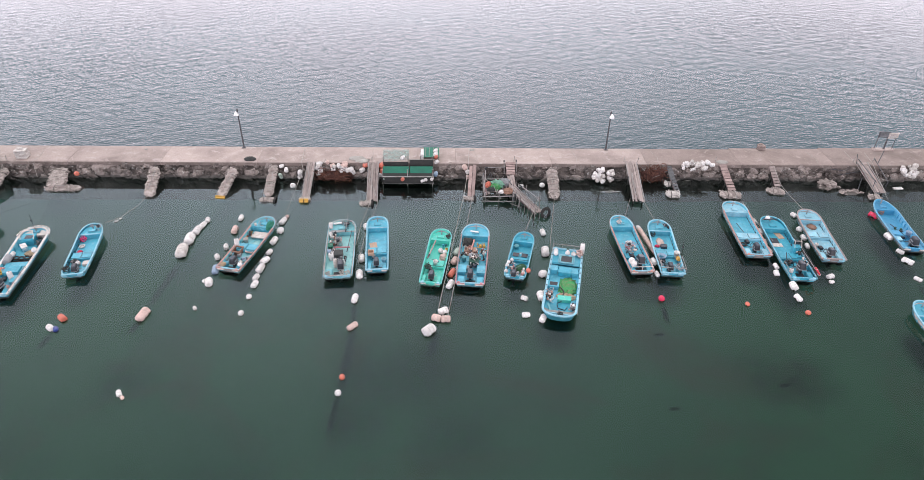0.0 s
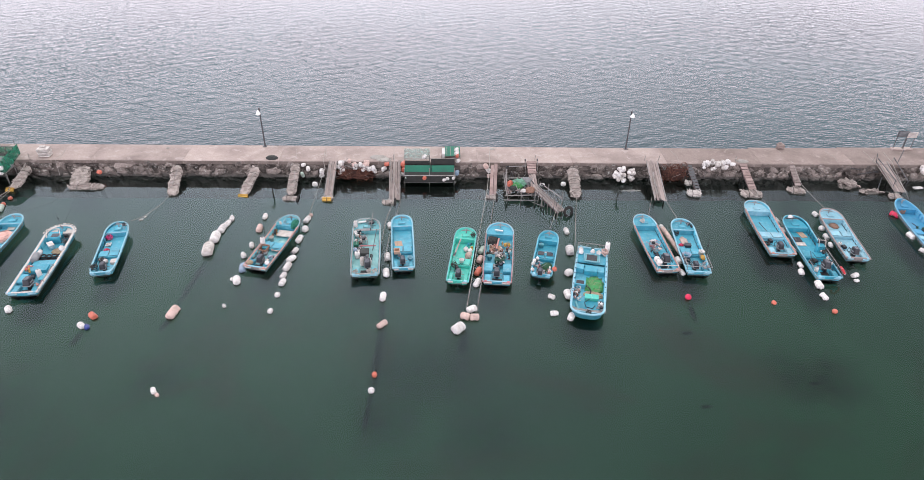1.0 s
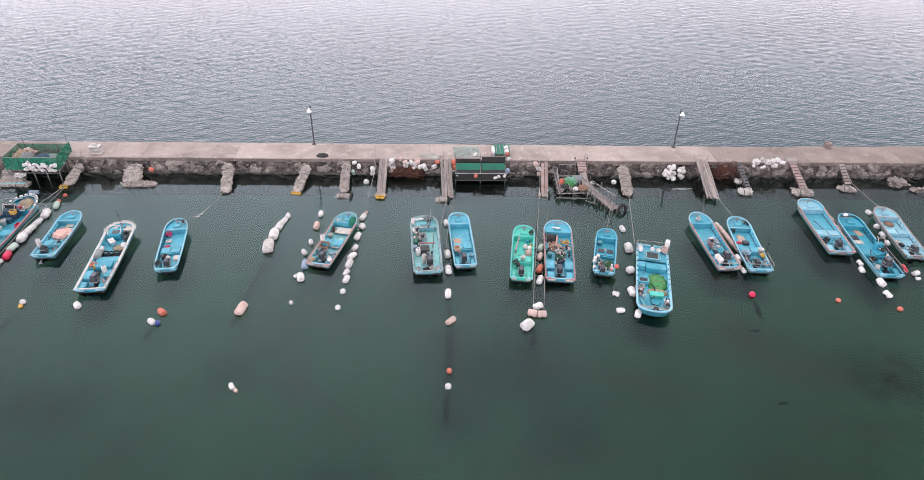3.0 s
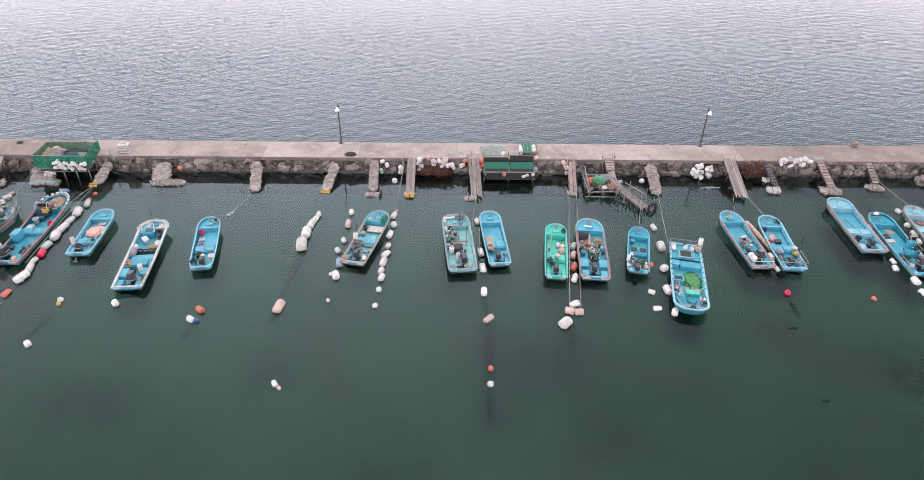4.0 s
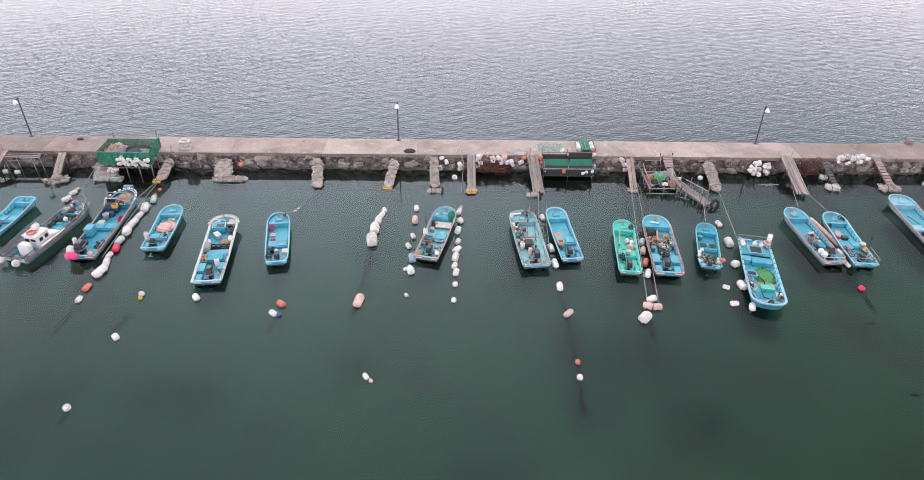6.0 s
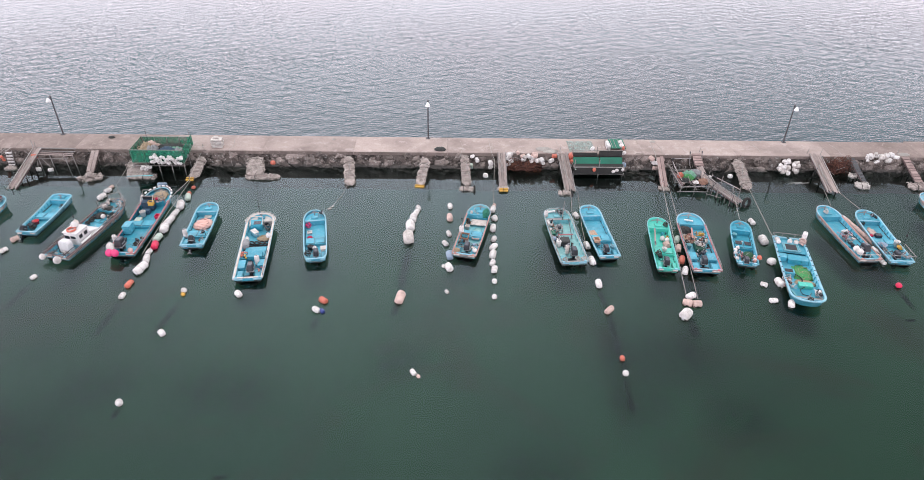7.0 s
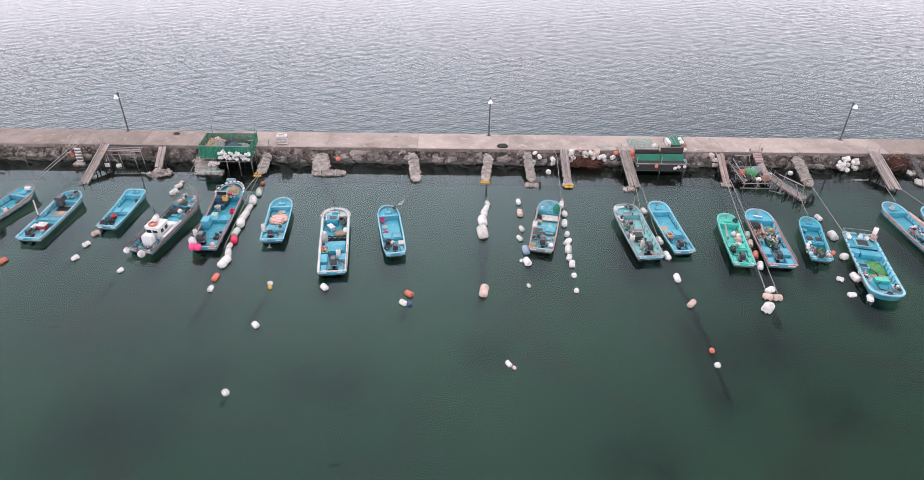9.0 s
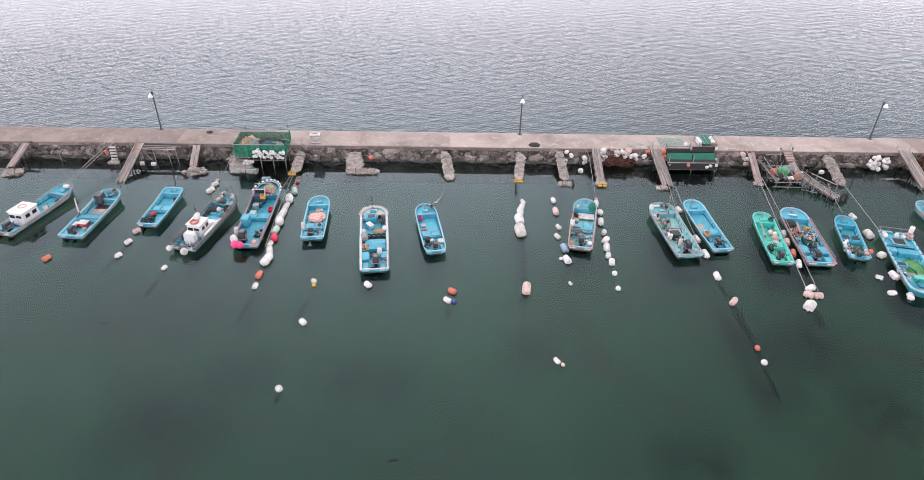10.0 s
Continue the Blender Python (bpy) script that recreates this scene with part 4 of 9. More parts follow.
def engine_box(m, label, mat=None):
    ob = thing("engine_box", m, label, "engine")
    part("casing", boxed((0, 0, 0.24), (0.75, 0.6, 0.48), bevel=0.05), mat or M_GREY, ob)
    part("air_filter", lathe(bmesh.new(), [(0.12, 0.48), (0.13, 0.58), (0.06, 0.64)], 12, Matrix.Translation((0.12, 0.1, 0))), M_BLACK, ob)
    part("exhaust", tube(bmesh.new(), [(-0.25, -0.15, 0.45), (-0.3, -0.2, 0.7), (-0.42, -0.22, 0.85)], 0.045, 7), M_RUST, ob)
    part("fuel_tank", boxed((-0.1, 0.12, 0.56), (0.3, 0.26, 0.16), bevel=0.04), M_WHITE, ob)
    bm = bmesh.new()
    bar(bm, (0.4, -0.2, 0.25), (0.47, -0.2, 0.25), 0.17, 14)
    part("pulley", bm, M_RUST, ob)
    return ob


def console(m, mat, label, w=0.9, glass=True):
    ob = thing("steering_console", m, label, "console")
    bm = boxed((0, 0, 0.42), (0.55, w, 0.84), bevel=0.04)
    part("cabinet", bm, mat, ob)
    part("seat", boxed((-0.75, 0, 0.2), (0.4, w * 0.7, 0.4), bevel=0.04), mat, ob)
    bm = bmesh.new()
    for s in (-1, 1):
        tube(bm, [(-0.25, s * w * 0.5, 0.82), (0.05, s * w * 0.5, 1.28), (0.28, s * w * 0.48, 1.3)], 0.025)
    bar(bm, (0.05, -w * 0.5, 1.28), (0.05, w * 0.5, 1.28), 0.025)
    part("screen_frame", bm, M_OFFW, ob)
    if glass:
        part("windscreen", boxed((0.22, 0, 1.02), (0.02, w * 0.9, 0.36)), M_GLASS, ob)
    bm = ring(bmesh.new(), 0.17, 0.018, pose(-0.32, 0, 0.75, 0, 65), 16, 6)
    part("wheel", bm, M_BLACK, ob)
    return ob


def float_ball(m, r, mat, label, group=""):
    ob = thing("float", m, label, "float", group)
    part("ball", lathe(bmesh.new(), [(r * math.cos(a), r * math.sin(a) + r) for a in np.linspace(-1.5, 1.5, 11)], 14), mat, ob)
    part("lug", bar(bmesh.new(), (0, 0, 1.95 * r), (0, 0, 2.2 * r), 0.05, 6), mat, ob)
    return ob


def pipe_gantry(m, w, h, label):
    ob = thing("pipe_gantry", m, label, "frame")
    part("hoop", tube(bmesh.new(), [(0, -w / 2, 0), (0, -w / 2, h * 0.9), (0, -w / 2 + 0.1, h), (0, w / 2 - 0.1, h), (0, w / 2, h * 0.9), (0, w / 2, 0)], 0.03, 6), M_PIPE, ob)
    part("crossbar", bar(bmesh.new(), (0, -w / 2, h * 0.6), (0, w / 2, h * 0.6), 0.025), M_PIPE, ob)
    return ob


def flag_staff(m, h, label):
    ob = thing("staff", m, label, "pole")
    part("shaft", bar(bmesh.new(), (0, 0, 0), (0.1, 0.05, h), 0.018, 6), M_BLACK, ob)
    part("weight", lathe(bmesh.new(), [(0.05, h * 0.55), (0.09, h * 0.6), (0.05, h * 0.66)], 8, Matrix.Translation((0.06, 0.03, 0))), M_BLACK, ob)
    return ob


def cabin(m, L, W, H, label, windows=True):
    """A small white wheelhouse with windows."""
    ob = thing("wheelhouse", m, label, "wheelhouse")
    bm = bmesh.new()
    box(bm, (0, 0, H / 2), (L, W, H))
    for v in bm.verts:
        if v.co.z > 0.5:
            v.co.x = v.co.x * 0.86 - 0.03
            v.co.y *= 0.93
    bmesh.ops.bevel(bm, geom=list(bm.edges), offset=0.06, segments=2, affect="EDGES")
    part("wall", bm, M_CABIN, ob)
    part("roof", boxed((-0.03, 0, H + 0.03), (L * 0.95, W * 1.0, 0.07), bevel=0.03), M_CABIN, ob)
    for s in (-1, 1):
        for k, f in ((0, 0.18), (1, -0.2)):
            fr = part("window", boxed((f * L, s * (W / 2 * 0.955 + 0.004), H * 0.68), (L * 0.28, 0.03, H * 0.32), bevel=0.008), M_WHITE, ob)
            part("pane", boxed((f * L, s * (W / 2 * 0.955 + 0.018), H * 0.68), (L * 0.23, 0.02, H * 0.26)), M_GLASS, fr)
    for e, n in ((1, 3), (-1, 2)):
        for k in range(n):
            yy = W * 0.84 * ((k + 0.5) / n - 0.5)
            xx = e * (L / 2 * 0.905 + 0.004) - 0.02
            fr = part("window", boxed((xx, yy, H * 0.7), (0.03, W * 0.8 / n, H * 0.32), bevel=0.008), M_WHITE, ob)
            part("pane", boxed((xx + e * 0.014, yy, H * 0.7), (0.02, W * 0.68 / n, H * 0.25)), M_GLASS, fr)
    part("door", boxed((-L / 2 * 0.95 - 0.015, -W * 0.22, H * 0.36), (0.03, W * 0.34, H * 0.55), bevel=0.008), M_WHITE, ob)
    return ob


def tarp_box(m, s, label):
    """An upright engine cover: flat sides under an arched top, with a grab rail."""
    ob = thing("engine_cover", m, label, "engine cover")
    d, w, h = s
    arch = [(-w / 2, 0.0), (-w / 2, h - 0.3)] + [(-w / 2 + 0.3 - 0.3 * math.cos(a), h - 0.3 + 0.3 * math.sin(a)) for a in np.linspace(0.3, 1.57, 4)]
    arch += [(-y, z) for y, z in arch[::-1]]
    bm = bmesh.new()
    ends = [[bm.verts.new((e * d / 2 * (1.0 if z < 0.5 * h else 0.82), y, z)) for y, z in arch] for e in (-1, 1)]
    n = len(arch)
    for k in range(n - 1):
        bm.faces.new((ends[0][k], ends[0][k + 1], ends[1][k + 1], ends[1][k]))
    bm.faces.new(ends[0])
    bm.faces.new(ends[1][::-1])
    bmesh.ops.recalc_face_normals(bm, faces=bm.faces)
    bmesh.ops.bevel(bm, geom=[e for e in bm.edges if e.is_boundary is False and e.calc_face_angle(0) > 0.9], offset=0.05, segments=2, affect="EDGES")
    part("cover", bm, M_CABIN, ob)
    part("grab_rail", tube(bmesh.new(), [(-d / 2 - 0.02, -w * 0.45, 0.16), (-d / 2 - 0.14, -w * 0.4, 0.2), (-d / 2 - 0.14, w * 0.4, 0.2), (-d / 2 - 0.02, w * 0.45, 0.16)], 0.022), M_POLE, ob)
    return ob


def bow_pads(ob, L, W, z, mat, label, n=11, bow=0.2, r=0.075):
    """Short pads of hose strung along a bow's edge."""
    th = thing("bow_fender", ob.matrix_basis.copy(), label, "fender")
    for k in range(n):
        a = math.pi * (k / (n - 1) - 0.5) * 0.92
        x, y = L / 2 - bow * L + (bow * L + 0.03) * math.cos(a), (W / 2 + 0.03) * math.sin(a)
        part("pad", lathe(bmesh.new(), [(r * 0.7, -0.13), (r, -0.1), (r, 0.1), (r * 0.7, 0.13)], 8, pose(x, y, z + 0.03 * math.cos(a), 0, 0, math.degrees(math.atan2(W / 2 * math.cos(a), -bow * L * math.sin(a)))) @ pose(0, 0, 0, 0, 90)), mat, th)
    return th


GEAR = (M_BLACK, M_GREY, M_NETD, M_DARKROPE, M_RUST, M_OFFW, M_TARPB, M_BROWN, M_CYAN, M_WHITE, M_POLE, M_PIPE)


def gear(m, L, W, n, label, seed, mats=GEAR, high=0.3):
    """A tangle of working gear: small casings, pipes, hoses, wheels and cans heaped together."""
    ob = thing("deck_gear", m, label, "gear")
    rng = random.Random(seed)
    for k in range(n):
        x, y, z = L * rng.uniform(-0.5, 0.5), W * rng.uniform(-0.5, 0.5), high * rng.uniform(0, 0.6)
        mat, kind, a = rng.choice(mats), rng.randrange(6), rng.uniform(0, 360)
        if kind == 0:
            sz = [rng.uniform(0.1, 0.26) for _ in range(3)]
            part("casing", boxed((x, y, z + sz[2] / 2), sz, a, 0.02), mat, ob)
        elif kind == 1:
            d = Vector((math.cos(a), math.sin(a), rng.uniform(-0.1, 0.35))) * rng.uniform(0.25, 0.6)
            part("pipe", bar(bmesh.new(), (x, y, z + 0.05), Vector((x, y, z + 0.1)) + d, 0.018, 6), mat, ob)
        elif kind in (2, 5):
            r = rng.uniform(0.1, 0.24)
            part("hose", tube(bmesh.new(), [(x + r * (1 + 0.3 * math.sin(2.2 * t + k)) * math.cos(t), y + r * math.sin(t + 0.3 * k), z + 0.03 + 0.012 * t) for t in np.linspace(0, rng.uniform(3, 11), 22)], 0.017, 5), mat, ob)
        elif kind == 3:
            part("wheel", ring(bmesh.new(), rng.uniform(0.07, 0.14), 0.025, pose(x, y, z + 0.12, rng.uniform(0, 90), rng.uniform(0, 60)), 12, 5), mat, ob)
        else:
            r, h = rng.uniform(0.05, 0.1), rng.uniform(0.14, 0.3)
            part("can", lathe(bmesh.new(), [(r * 0.9, 0), (r, 0.03), (r, h * 0.85), (r * 0.5, h)], 10, pose(x, y, z, rng.choice((0, 0, 85)), 0, a)), mat, ob)
    return ob


def litter(ob, L, W, n, seed, x0=-0.4, x1=0.3, y0=-1.0, y1=1.0, k_size=1.0):
    """Small piles of working gear strewn over a deck."""
    rng = random.Random(seed)
    for k in range(n):
        x, y = L * rng.uniform(x0, x1), rng.uniform(y0, y1) * (W / 2 - 0.42)
        label = rng.choice(("small tangle of hose and gear on deck", "worn cans and rope lying on deck", "dark heap of rope and tools on deck"))
        gear(stow(ob, x, y, FLOOR + 0.01, rng.uniform(0, 360)), rng.uniform(0.35, 0.6), rng.uniform(0.25, 0.45), rng.randrange(4, 7), label, seed + k * 1.3)


# ---- the boats, from the east end of the harbour to the west ----
# cluttered teal boat
b = boat(-9.41, 45.34, 94.0, 8.05, 2.44, "cluttered teal work boat with pipe rails and machinery", M_TEAL, M_TOPSIDE, M_HULL, M_MINT, bow=0.18, blunt=2.6, rimw=0.09, bench=(), motor=(-2.7, -0.2), msize=1.25, rail=((1, -3.2, 1.6, 0.25),))
canister(stow(b, 3.0, 0.95, 0.55), 0.17, 0.6, M_WHITE, "white canister at the bow rail")
float_ball(stow(b, 2.1, 0.95, FLOOR + 0.2), 0.17, M_WHITE, "white float by the rail")
drum(stow(b, 3.5, 0.4, 0.62, 100), 0.09, 0.7, M_TARPW, "rolled white canvas on the bow")
gear(stow(b, 3.15, -0.55, 0.6), 0.9, 0.8, 18, "dark winch and hoses on the bow deck", 80, (M_BLACK, M_NETD, M_GREY, M_POLE))
board(stow(b, 2.45, 0.3, 0.55, 92), (1.3, 0.34, 0.05), M_GREY, "grey slatted board across the bow")
gear(stow(b, 1.2, 0.55, FLOOR), 0.9, 1.0, 26, "grey and brown engine parts and hose", 81, (M_GREY, M_BROWN, M_RUST, M_OFFW, M_BLACK, M_NETD), 0.45)
hauler(stow(b, 1.0, 0.2, FLOOR, 20), "grey net hauler amidships in a cluttered boat", M_GREY, 0.8)
chest(stow(b, 0.45, 0.85), (0.5, 0.4, 0.4), M_TARPG, "dark green box beside the rail")
board(stow(b, 0.1, -0.15, FLOOR + 0.3, 88), (1.3, 0.12, 0.08), M_ROSE, "faded red beam across the deck")
canister(stow(b, -0.35, 0.9), 0.17, 0.45, M_BLUEF, "blue plastic can by the rail")
chest(stow(b, -0.8, 0.1), (0.7, 0.7, 0.5), M_NETD, "dark engine casing amidships")
gear(stow(b, -0.3, 0.35, FLOOR + 0.1), 0.9, 0.9, 16, "dark machinery and hoses amidships", 82, (M_BLACK, M_NETD, M_PLUM, M_GREY, M_WHITE), 0.5)
canister(stow(b, -1.1, 0.68), 0.21, 0.6, M_WHITE, "white plastic jerrycan on deck")
canister(stow(b, -0.55, 0.6), 0.13, 0.4, M_WHITE, "small white can on deck")
canister(stow(b, -2.3, 0.25, FLOOR + 0.1), 0.16, 0.8, M_OFFW, "dirty white canister beside the motor")
for x, y in ((-3.65, 0.75), (-3.6, -0.3), (-3.62, -0.75)):
    coil(stow(b, x, y, 0.52), 0.2, M_ROPE, "pale rope tangled on the stern", 3, 0.03)
litter(b, 8.05, 2.44, 5, 66, -0.1, 0.35, 0.5, 1.0)
gear(stow(b, -1.5, -0.1, FLOOR), 0.9, 0.8, 16, "dark hoses and white fittings before the motor", 83, (M_BLACK, M_NETD, M_GREY, M_WHITE, M_COWL), 0.4)
gear(stow(b, 2.0, 0.75, FLOOR), 0.8, 0.4, 14, "white and black fittings by the rail", 84, (M_WHITE, M_OFFW, M_BLACK, M_NETD), 0.5)
pole(b.matrix_basis @ Vector((-0.6, -0.55, 0.5)), b.matrix_basis @ Vector((2.2, -0.85, 0.75)), 0.03, M_POLE, "dark pole along the side")
pole(b.matrix_basis @ Vector((2.2, -0.3, 0.6)), b.matrix_basis @ Vector((3.2, -0.6, 1.9)), 0.03, M_PIPE, "grey davit at the bow")

# clean pale-blue boat
b = boat(-6.38, 46.03, 94.1, 7.67, 1.91, "clean sky-blue open boat with a single bench", M_AQUA, M_PALE, M_HULL, bow=0.17, blunt=2.4, bench=(-0.12,), motor=(-2.75, 0.05), msize=1.05, ribs=13)
board(stow(b, 0.2, 0.35, FLOOR, 8), (0.75, 0.62, 0.05), M_TAN, "tan plywood board on a blue deck")
crate(stow(b, -1.5, 0.5, FLOOR + 0.345), (0.6, 0.5, 0.3), M_TAN, "tan wooden crate on the bench")
bucket(stow(b, -2.5, -0.55, FLOOR + 0.32), 0.22, 0.25, M_PALE, "pale blue bucket on the stern locker")

# sea-green boat
b = boat(-1.35, 44.13, 82.5, 7.46, 1.87, "sea-green open boat with loose floats on deck", M_SEAGREEN, M_SEAGREEN, M_HULL, bow=0.17, blunt=2.3, bench=(-0.12,), motor=(-2.75, 0.02), msize=1.1, ribs=8)
litter(b, 7.46, 1.87, 2, 9)
pole(b.matrix_basis @ Vector((-0.55, 0.62, 0.72)), b.matrix_basis @ Vector((2.0, 0.35, 0.68)), 0.06, M_PLANK, "long grey wooden pole laid along the boat")
float_ball(stow(b, 1.0, -0.2), 0.22, M_WHITE, "white foam float on a green deck")
float_ball(stow(b, 0.85, -0.58), 0.2, M_WHITE, "white foam float on a green deck")
heap(stow(b, 0.35, -0.5), (0.9, 0.6, 0.28), M_CREAM, "cream-coloured bundle of net", seed=12)
crate(stow(b, 1.35, -0.68), (0.3, 0.25, 0.25), M_YELLOW, "small yellow crate on deck")
bucket(stow(b, -1.0, -0.05, FLOOR + 0.345), 0.2, 0.25, M_WHITE, "white enamel pot on the bench", "pot")
coil(stow(b, -1.6, 0.5, FLOOR + 0.3), 0.26, M_DARKROPE, "dark coil of rope by the bench")
coil(stow(b, 2.7, -0.62, 0.58), 0.22, M_DARKROPE, "dark coil of rope on the bow deck")

# rose-railed boat
b = boat(1.71, 44.49, 83.9, 8.43, 2.47, "sky-blue boat with flaking rose-painted rails", M_AQUA, M_ROSE, M_HULL, bow=0.2, blunt=2.3, bench=(), motor=(-3.0, 0.05), msize=1.15, rail=((1, -3.6, 2.2, 0.25), (-1, -3.6, 2.2, 0.25)))
ob = thing("covered_bundle", stow(b, 1.9, 0.55, FLOOR), "round bundle wrapped in black net", "bundle")
part("wrap", lump(bmesh.new(), (0.55, 0.5, 0.5), 0.2, 3.0, 4, 4.0, flat=0.0), M_NETK, ob)
part("cord", ring(bmesh.new(), 0.5, 0.02, Matrix.Translation((0, 0, 0.2))), M_NETD, ob)
board(stow(b, 0.75, 0.3, FLOOR, 3), (1.2, 1.0, 0.06), M_TAN, "brown boards laid over the deck")
gear(stow(b, 1.1, -0.6, FLOOR), 1.5, 0.7, 18, "reddish crates and gear along the rail", 90, (M_SALMON, M_OFFW, M_BROWN, M_RUST, M_YELLOW, M_TEAL), 0.4)
gear(stow(b, 0.2, -0.75, FLOOR), 1.6, 0.5, 20, "white cans and rope along the rail", 93, (M_WHITE, M_OFFW, M_ROSE, M_GREY, M_TEAL, M_DARKROPE), 0.35)
gear(stow(b, 0.6, 0.5, FLOOR + 0.06), 1.2, 0.6, 16, "rope and tools strewn over brown boards", 94, (M_BROWN, M_SALMON, M_OFFW, M_NETD), 0.2)
pole(b.matrix_basis @ Vector((0.1, 0.25, 0.5)), b.matrix_basis @ Vector((1.9, 0.05, 0.6)), 0.07, M_SALMON, "faded red spar along the deck")
part("engine_frame", boxed((-0.7, -0.1, FLOOR + 0.26), (1.15, 0.8, 0.42), bevel=0.06), M_TARPK, b, "dark green engine casing")
# flat black plate, the casing's inner shade put into colour
part("engine_hole", boxed((-0.55, -0.1, FLOOR + 0.476), (0.7, 0.55, 0.012)), M_BLACK, b, "black plate for the open engine casing's shade")
gear(stow(b, -0.6, -0.1, FLOOR + 0.47), 0.9, 0.6, 22, "white and rusty engine parts in a casing", 91, (M_WHITE, M_OFFW, M_RUST, M_GREY, M_BLACK), 0.3)
gear(stow(b, -1.5, -0.1, FLOOR + 0.1), 0.6, 0.6, 14, "grey and white engine fittings", 92, (M_WHITE, M_GREY, M_BLACK, M_COWL), 0.4)
chest(stow(b, -2.1, 0.75, FLOOR), (1.0, 0.65, 0.35), M_AQUA, "blue locker at the stern")
chest(stow(b, -2.1, -0.75, FLOOR), (1.0, 0.65, 0.35), M_AQUA, "blue locker at the stern")
bucket(stow(b, -0.6, 0.72), 0.2, 0.4, M_TEAL, "teal plastic bucket by the rail")
canister(stow(b, 0.3, -0.9), 0.11, 0.4, M_WHITE, "small white can by the rail")
canister(stow(b, 1.3, -0.8), 0.12, 0.4, M_YELLOW, "small yellow can by the rail")
coil(stow(b, 0.0, 0.8), 0.25, M_DARKROPE, "dark rope coil by the rail")
drum(stow(b, 3.0, 0.1, 0.65, 80), 0.06, 0.7, M_TARPW, "white rag rolled on the bow deck")

# small cyan boat with a crowded stern
b = boat(5.60, 44.28, 76.0, 6.3, 1.80, "small cyan boat with a crowded stern", M_CYAN, M_AQUA, M_HULL, bow=0.22, blunt=2.3, bench=(-0.03,), motor=None, ribs=9)
litter(b, 6.42, 1.94, 2, 38)
heap(stow(b, -1.5, -0.3), (1.2, 0.9, 0.3), M_NETGD, "dark green net heaped in the stern", seed=6)
for x, y in ((-0.95, 0.55), (-1.3, 0.75), (-1.75, 0.8), (-2.55, 0.75), (-2.5, -0.6)):
    float_ball(stow(b, x, y, FLOOR + 0.25), 0.16, M_WHITE, "dirty white float at the crowded stern")
float_ball(stow(b, -2.2, -0.95, FLOOR + 0.3), 0.2, M_ORANGE, "orange float on the rail")
gear(stow(b, -1.9, 0.4, FLOOR), 1.4, 0.8, 30, "crowded nets, cans and hoses at the stern", 39, (M_BLACK, M_OFFW, M_GREY, M_ROSE, M_NETD, M_WHITE), 0.5)
gear(stow(b, -2.5, -0.4, FLOOR + 0.1), 0.8, 0.7, 16, "white pots and rope at the stern", 40, (M_OFFW, M_WHITE, M_GREY, M_SALMON), 0.45)
bucket(stow(b, 1.4, 0.5), 0.2, 0.3, M_TEAL, "teal bucket near the bow")
outboard(b, -2.8, 0.1, 0.25, 0.95, 0)
for s in (-1, 1):
    # black plates stand for the shade inside two hatches
    part("open_hatch", boxed((0.0, s * 0.36, FLOOR + 0.35), (0.5, 0.5, 0.02)), M_BLACK, b, "black plate for an open hatch's shade")

# big boat, bow to the harbour
b = boat(8.64, 40.62, -103.6, 9.08, 2.66, "large sky-blue boat with open hatches and a green net", M_AQUA, M_PALE, M_HULL, bow=0.12, blunt=2.5, bench=(), bow_deck=0.05, hatch=False, motor=None, notch=0.1, rimw=0.12, ribs=12, lockers=False, rise=0.16, side=0.6, rake=1.15)
for k in range(11):
    for q in (-1, 1):
        part("rim_bolt", boxed((-4.0 + 0.68 * k, q * 1.205, 0.61), (0.09, 0.09, 0.1), bevel=0.02), M_COWL, b)
part("aft_deck", boxed((-3.3, 0, 0.42), (1.9, 2.2, 0.06), bevel=0.02), M_AQUA, b)
hw = part("hatchway", boxed((-2.95, 0.0, 0.52), (1.0, 1.1, 0.14), bevel=0.03), M_TEAL, b)
# black plate on the coaming for the shade below
part("opening", boxed((-2.95, 0.0, 0.592), (0.8, 0.86, 0.01)), M_BLACK, hw, "black plate for an open hatch's shade")
part("lid_frame", tube(bmesh.new(), [(-3.45, -0.6, 0.6), (-3.5, 0.0, 0.62), (-3.45, 0.6, 0.6), (-2.45, 0.62, 0.6), (-2.4, -0.62, 0.6), (-3.45, -0.6, 0.6)], 0.03, 6), M_PALE, hw)
part("side_lid", boxed((-2.95, -0.92, 0.47), (1.0, 0.55, 0.05), bevel=0.015), M_CYAN, b)
part("step", boxed((-2.1, 0, FLOOR + 0.12), (0.14, 2.18, 0.24), bevel=0.02), M_CYAN, b)
hw = part("hatchway", boxed((0.35, -0.72, 0.34), (0.62, 0.85, 0.34), bevel=0.03), M_AQUA, b)
# black plate for the shade down this hatchway
part("opening", boxed((0.35, -0.72, 0.516), (0.42, 0.6, 0.01)), M_BLACK, hw, "black plate for an open hatch's shade")
chest(stow(b, -1.6, -0.85, FLOOR, 0), (0.6, 0.55, 0.45), M_AQUA, "square sky-blue locker on deck")
chest(stow(b, -1.5, 0.0, FLOOR, 0), (0.75, 1.0, 0.42), M_CYAN, "wide blue locker amidships")
chest(stow(b, -1.5, 0.78, FLOOR, 2), (0.6, 0.5, 0.4), M_AQUA, "square sky-blue locker by the rail")
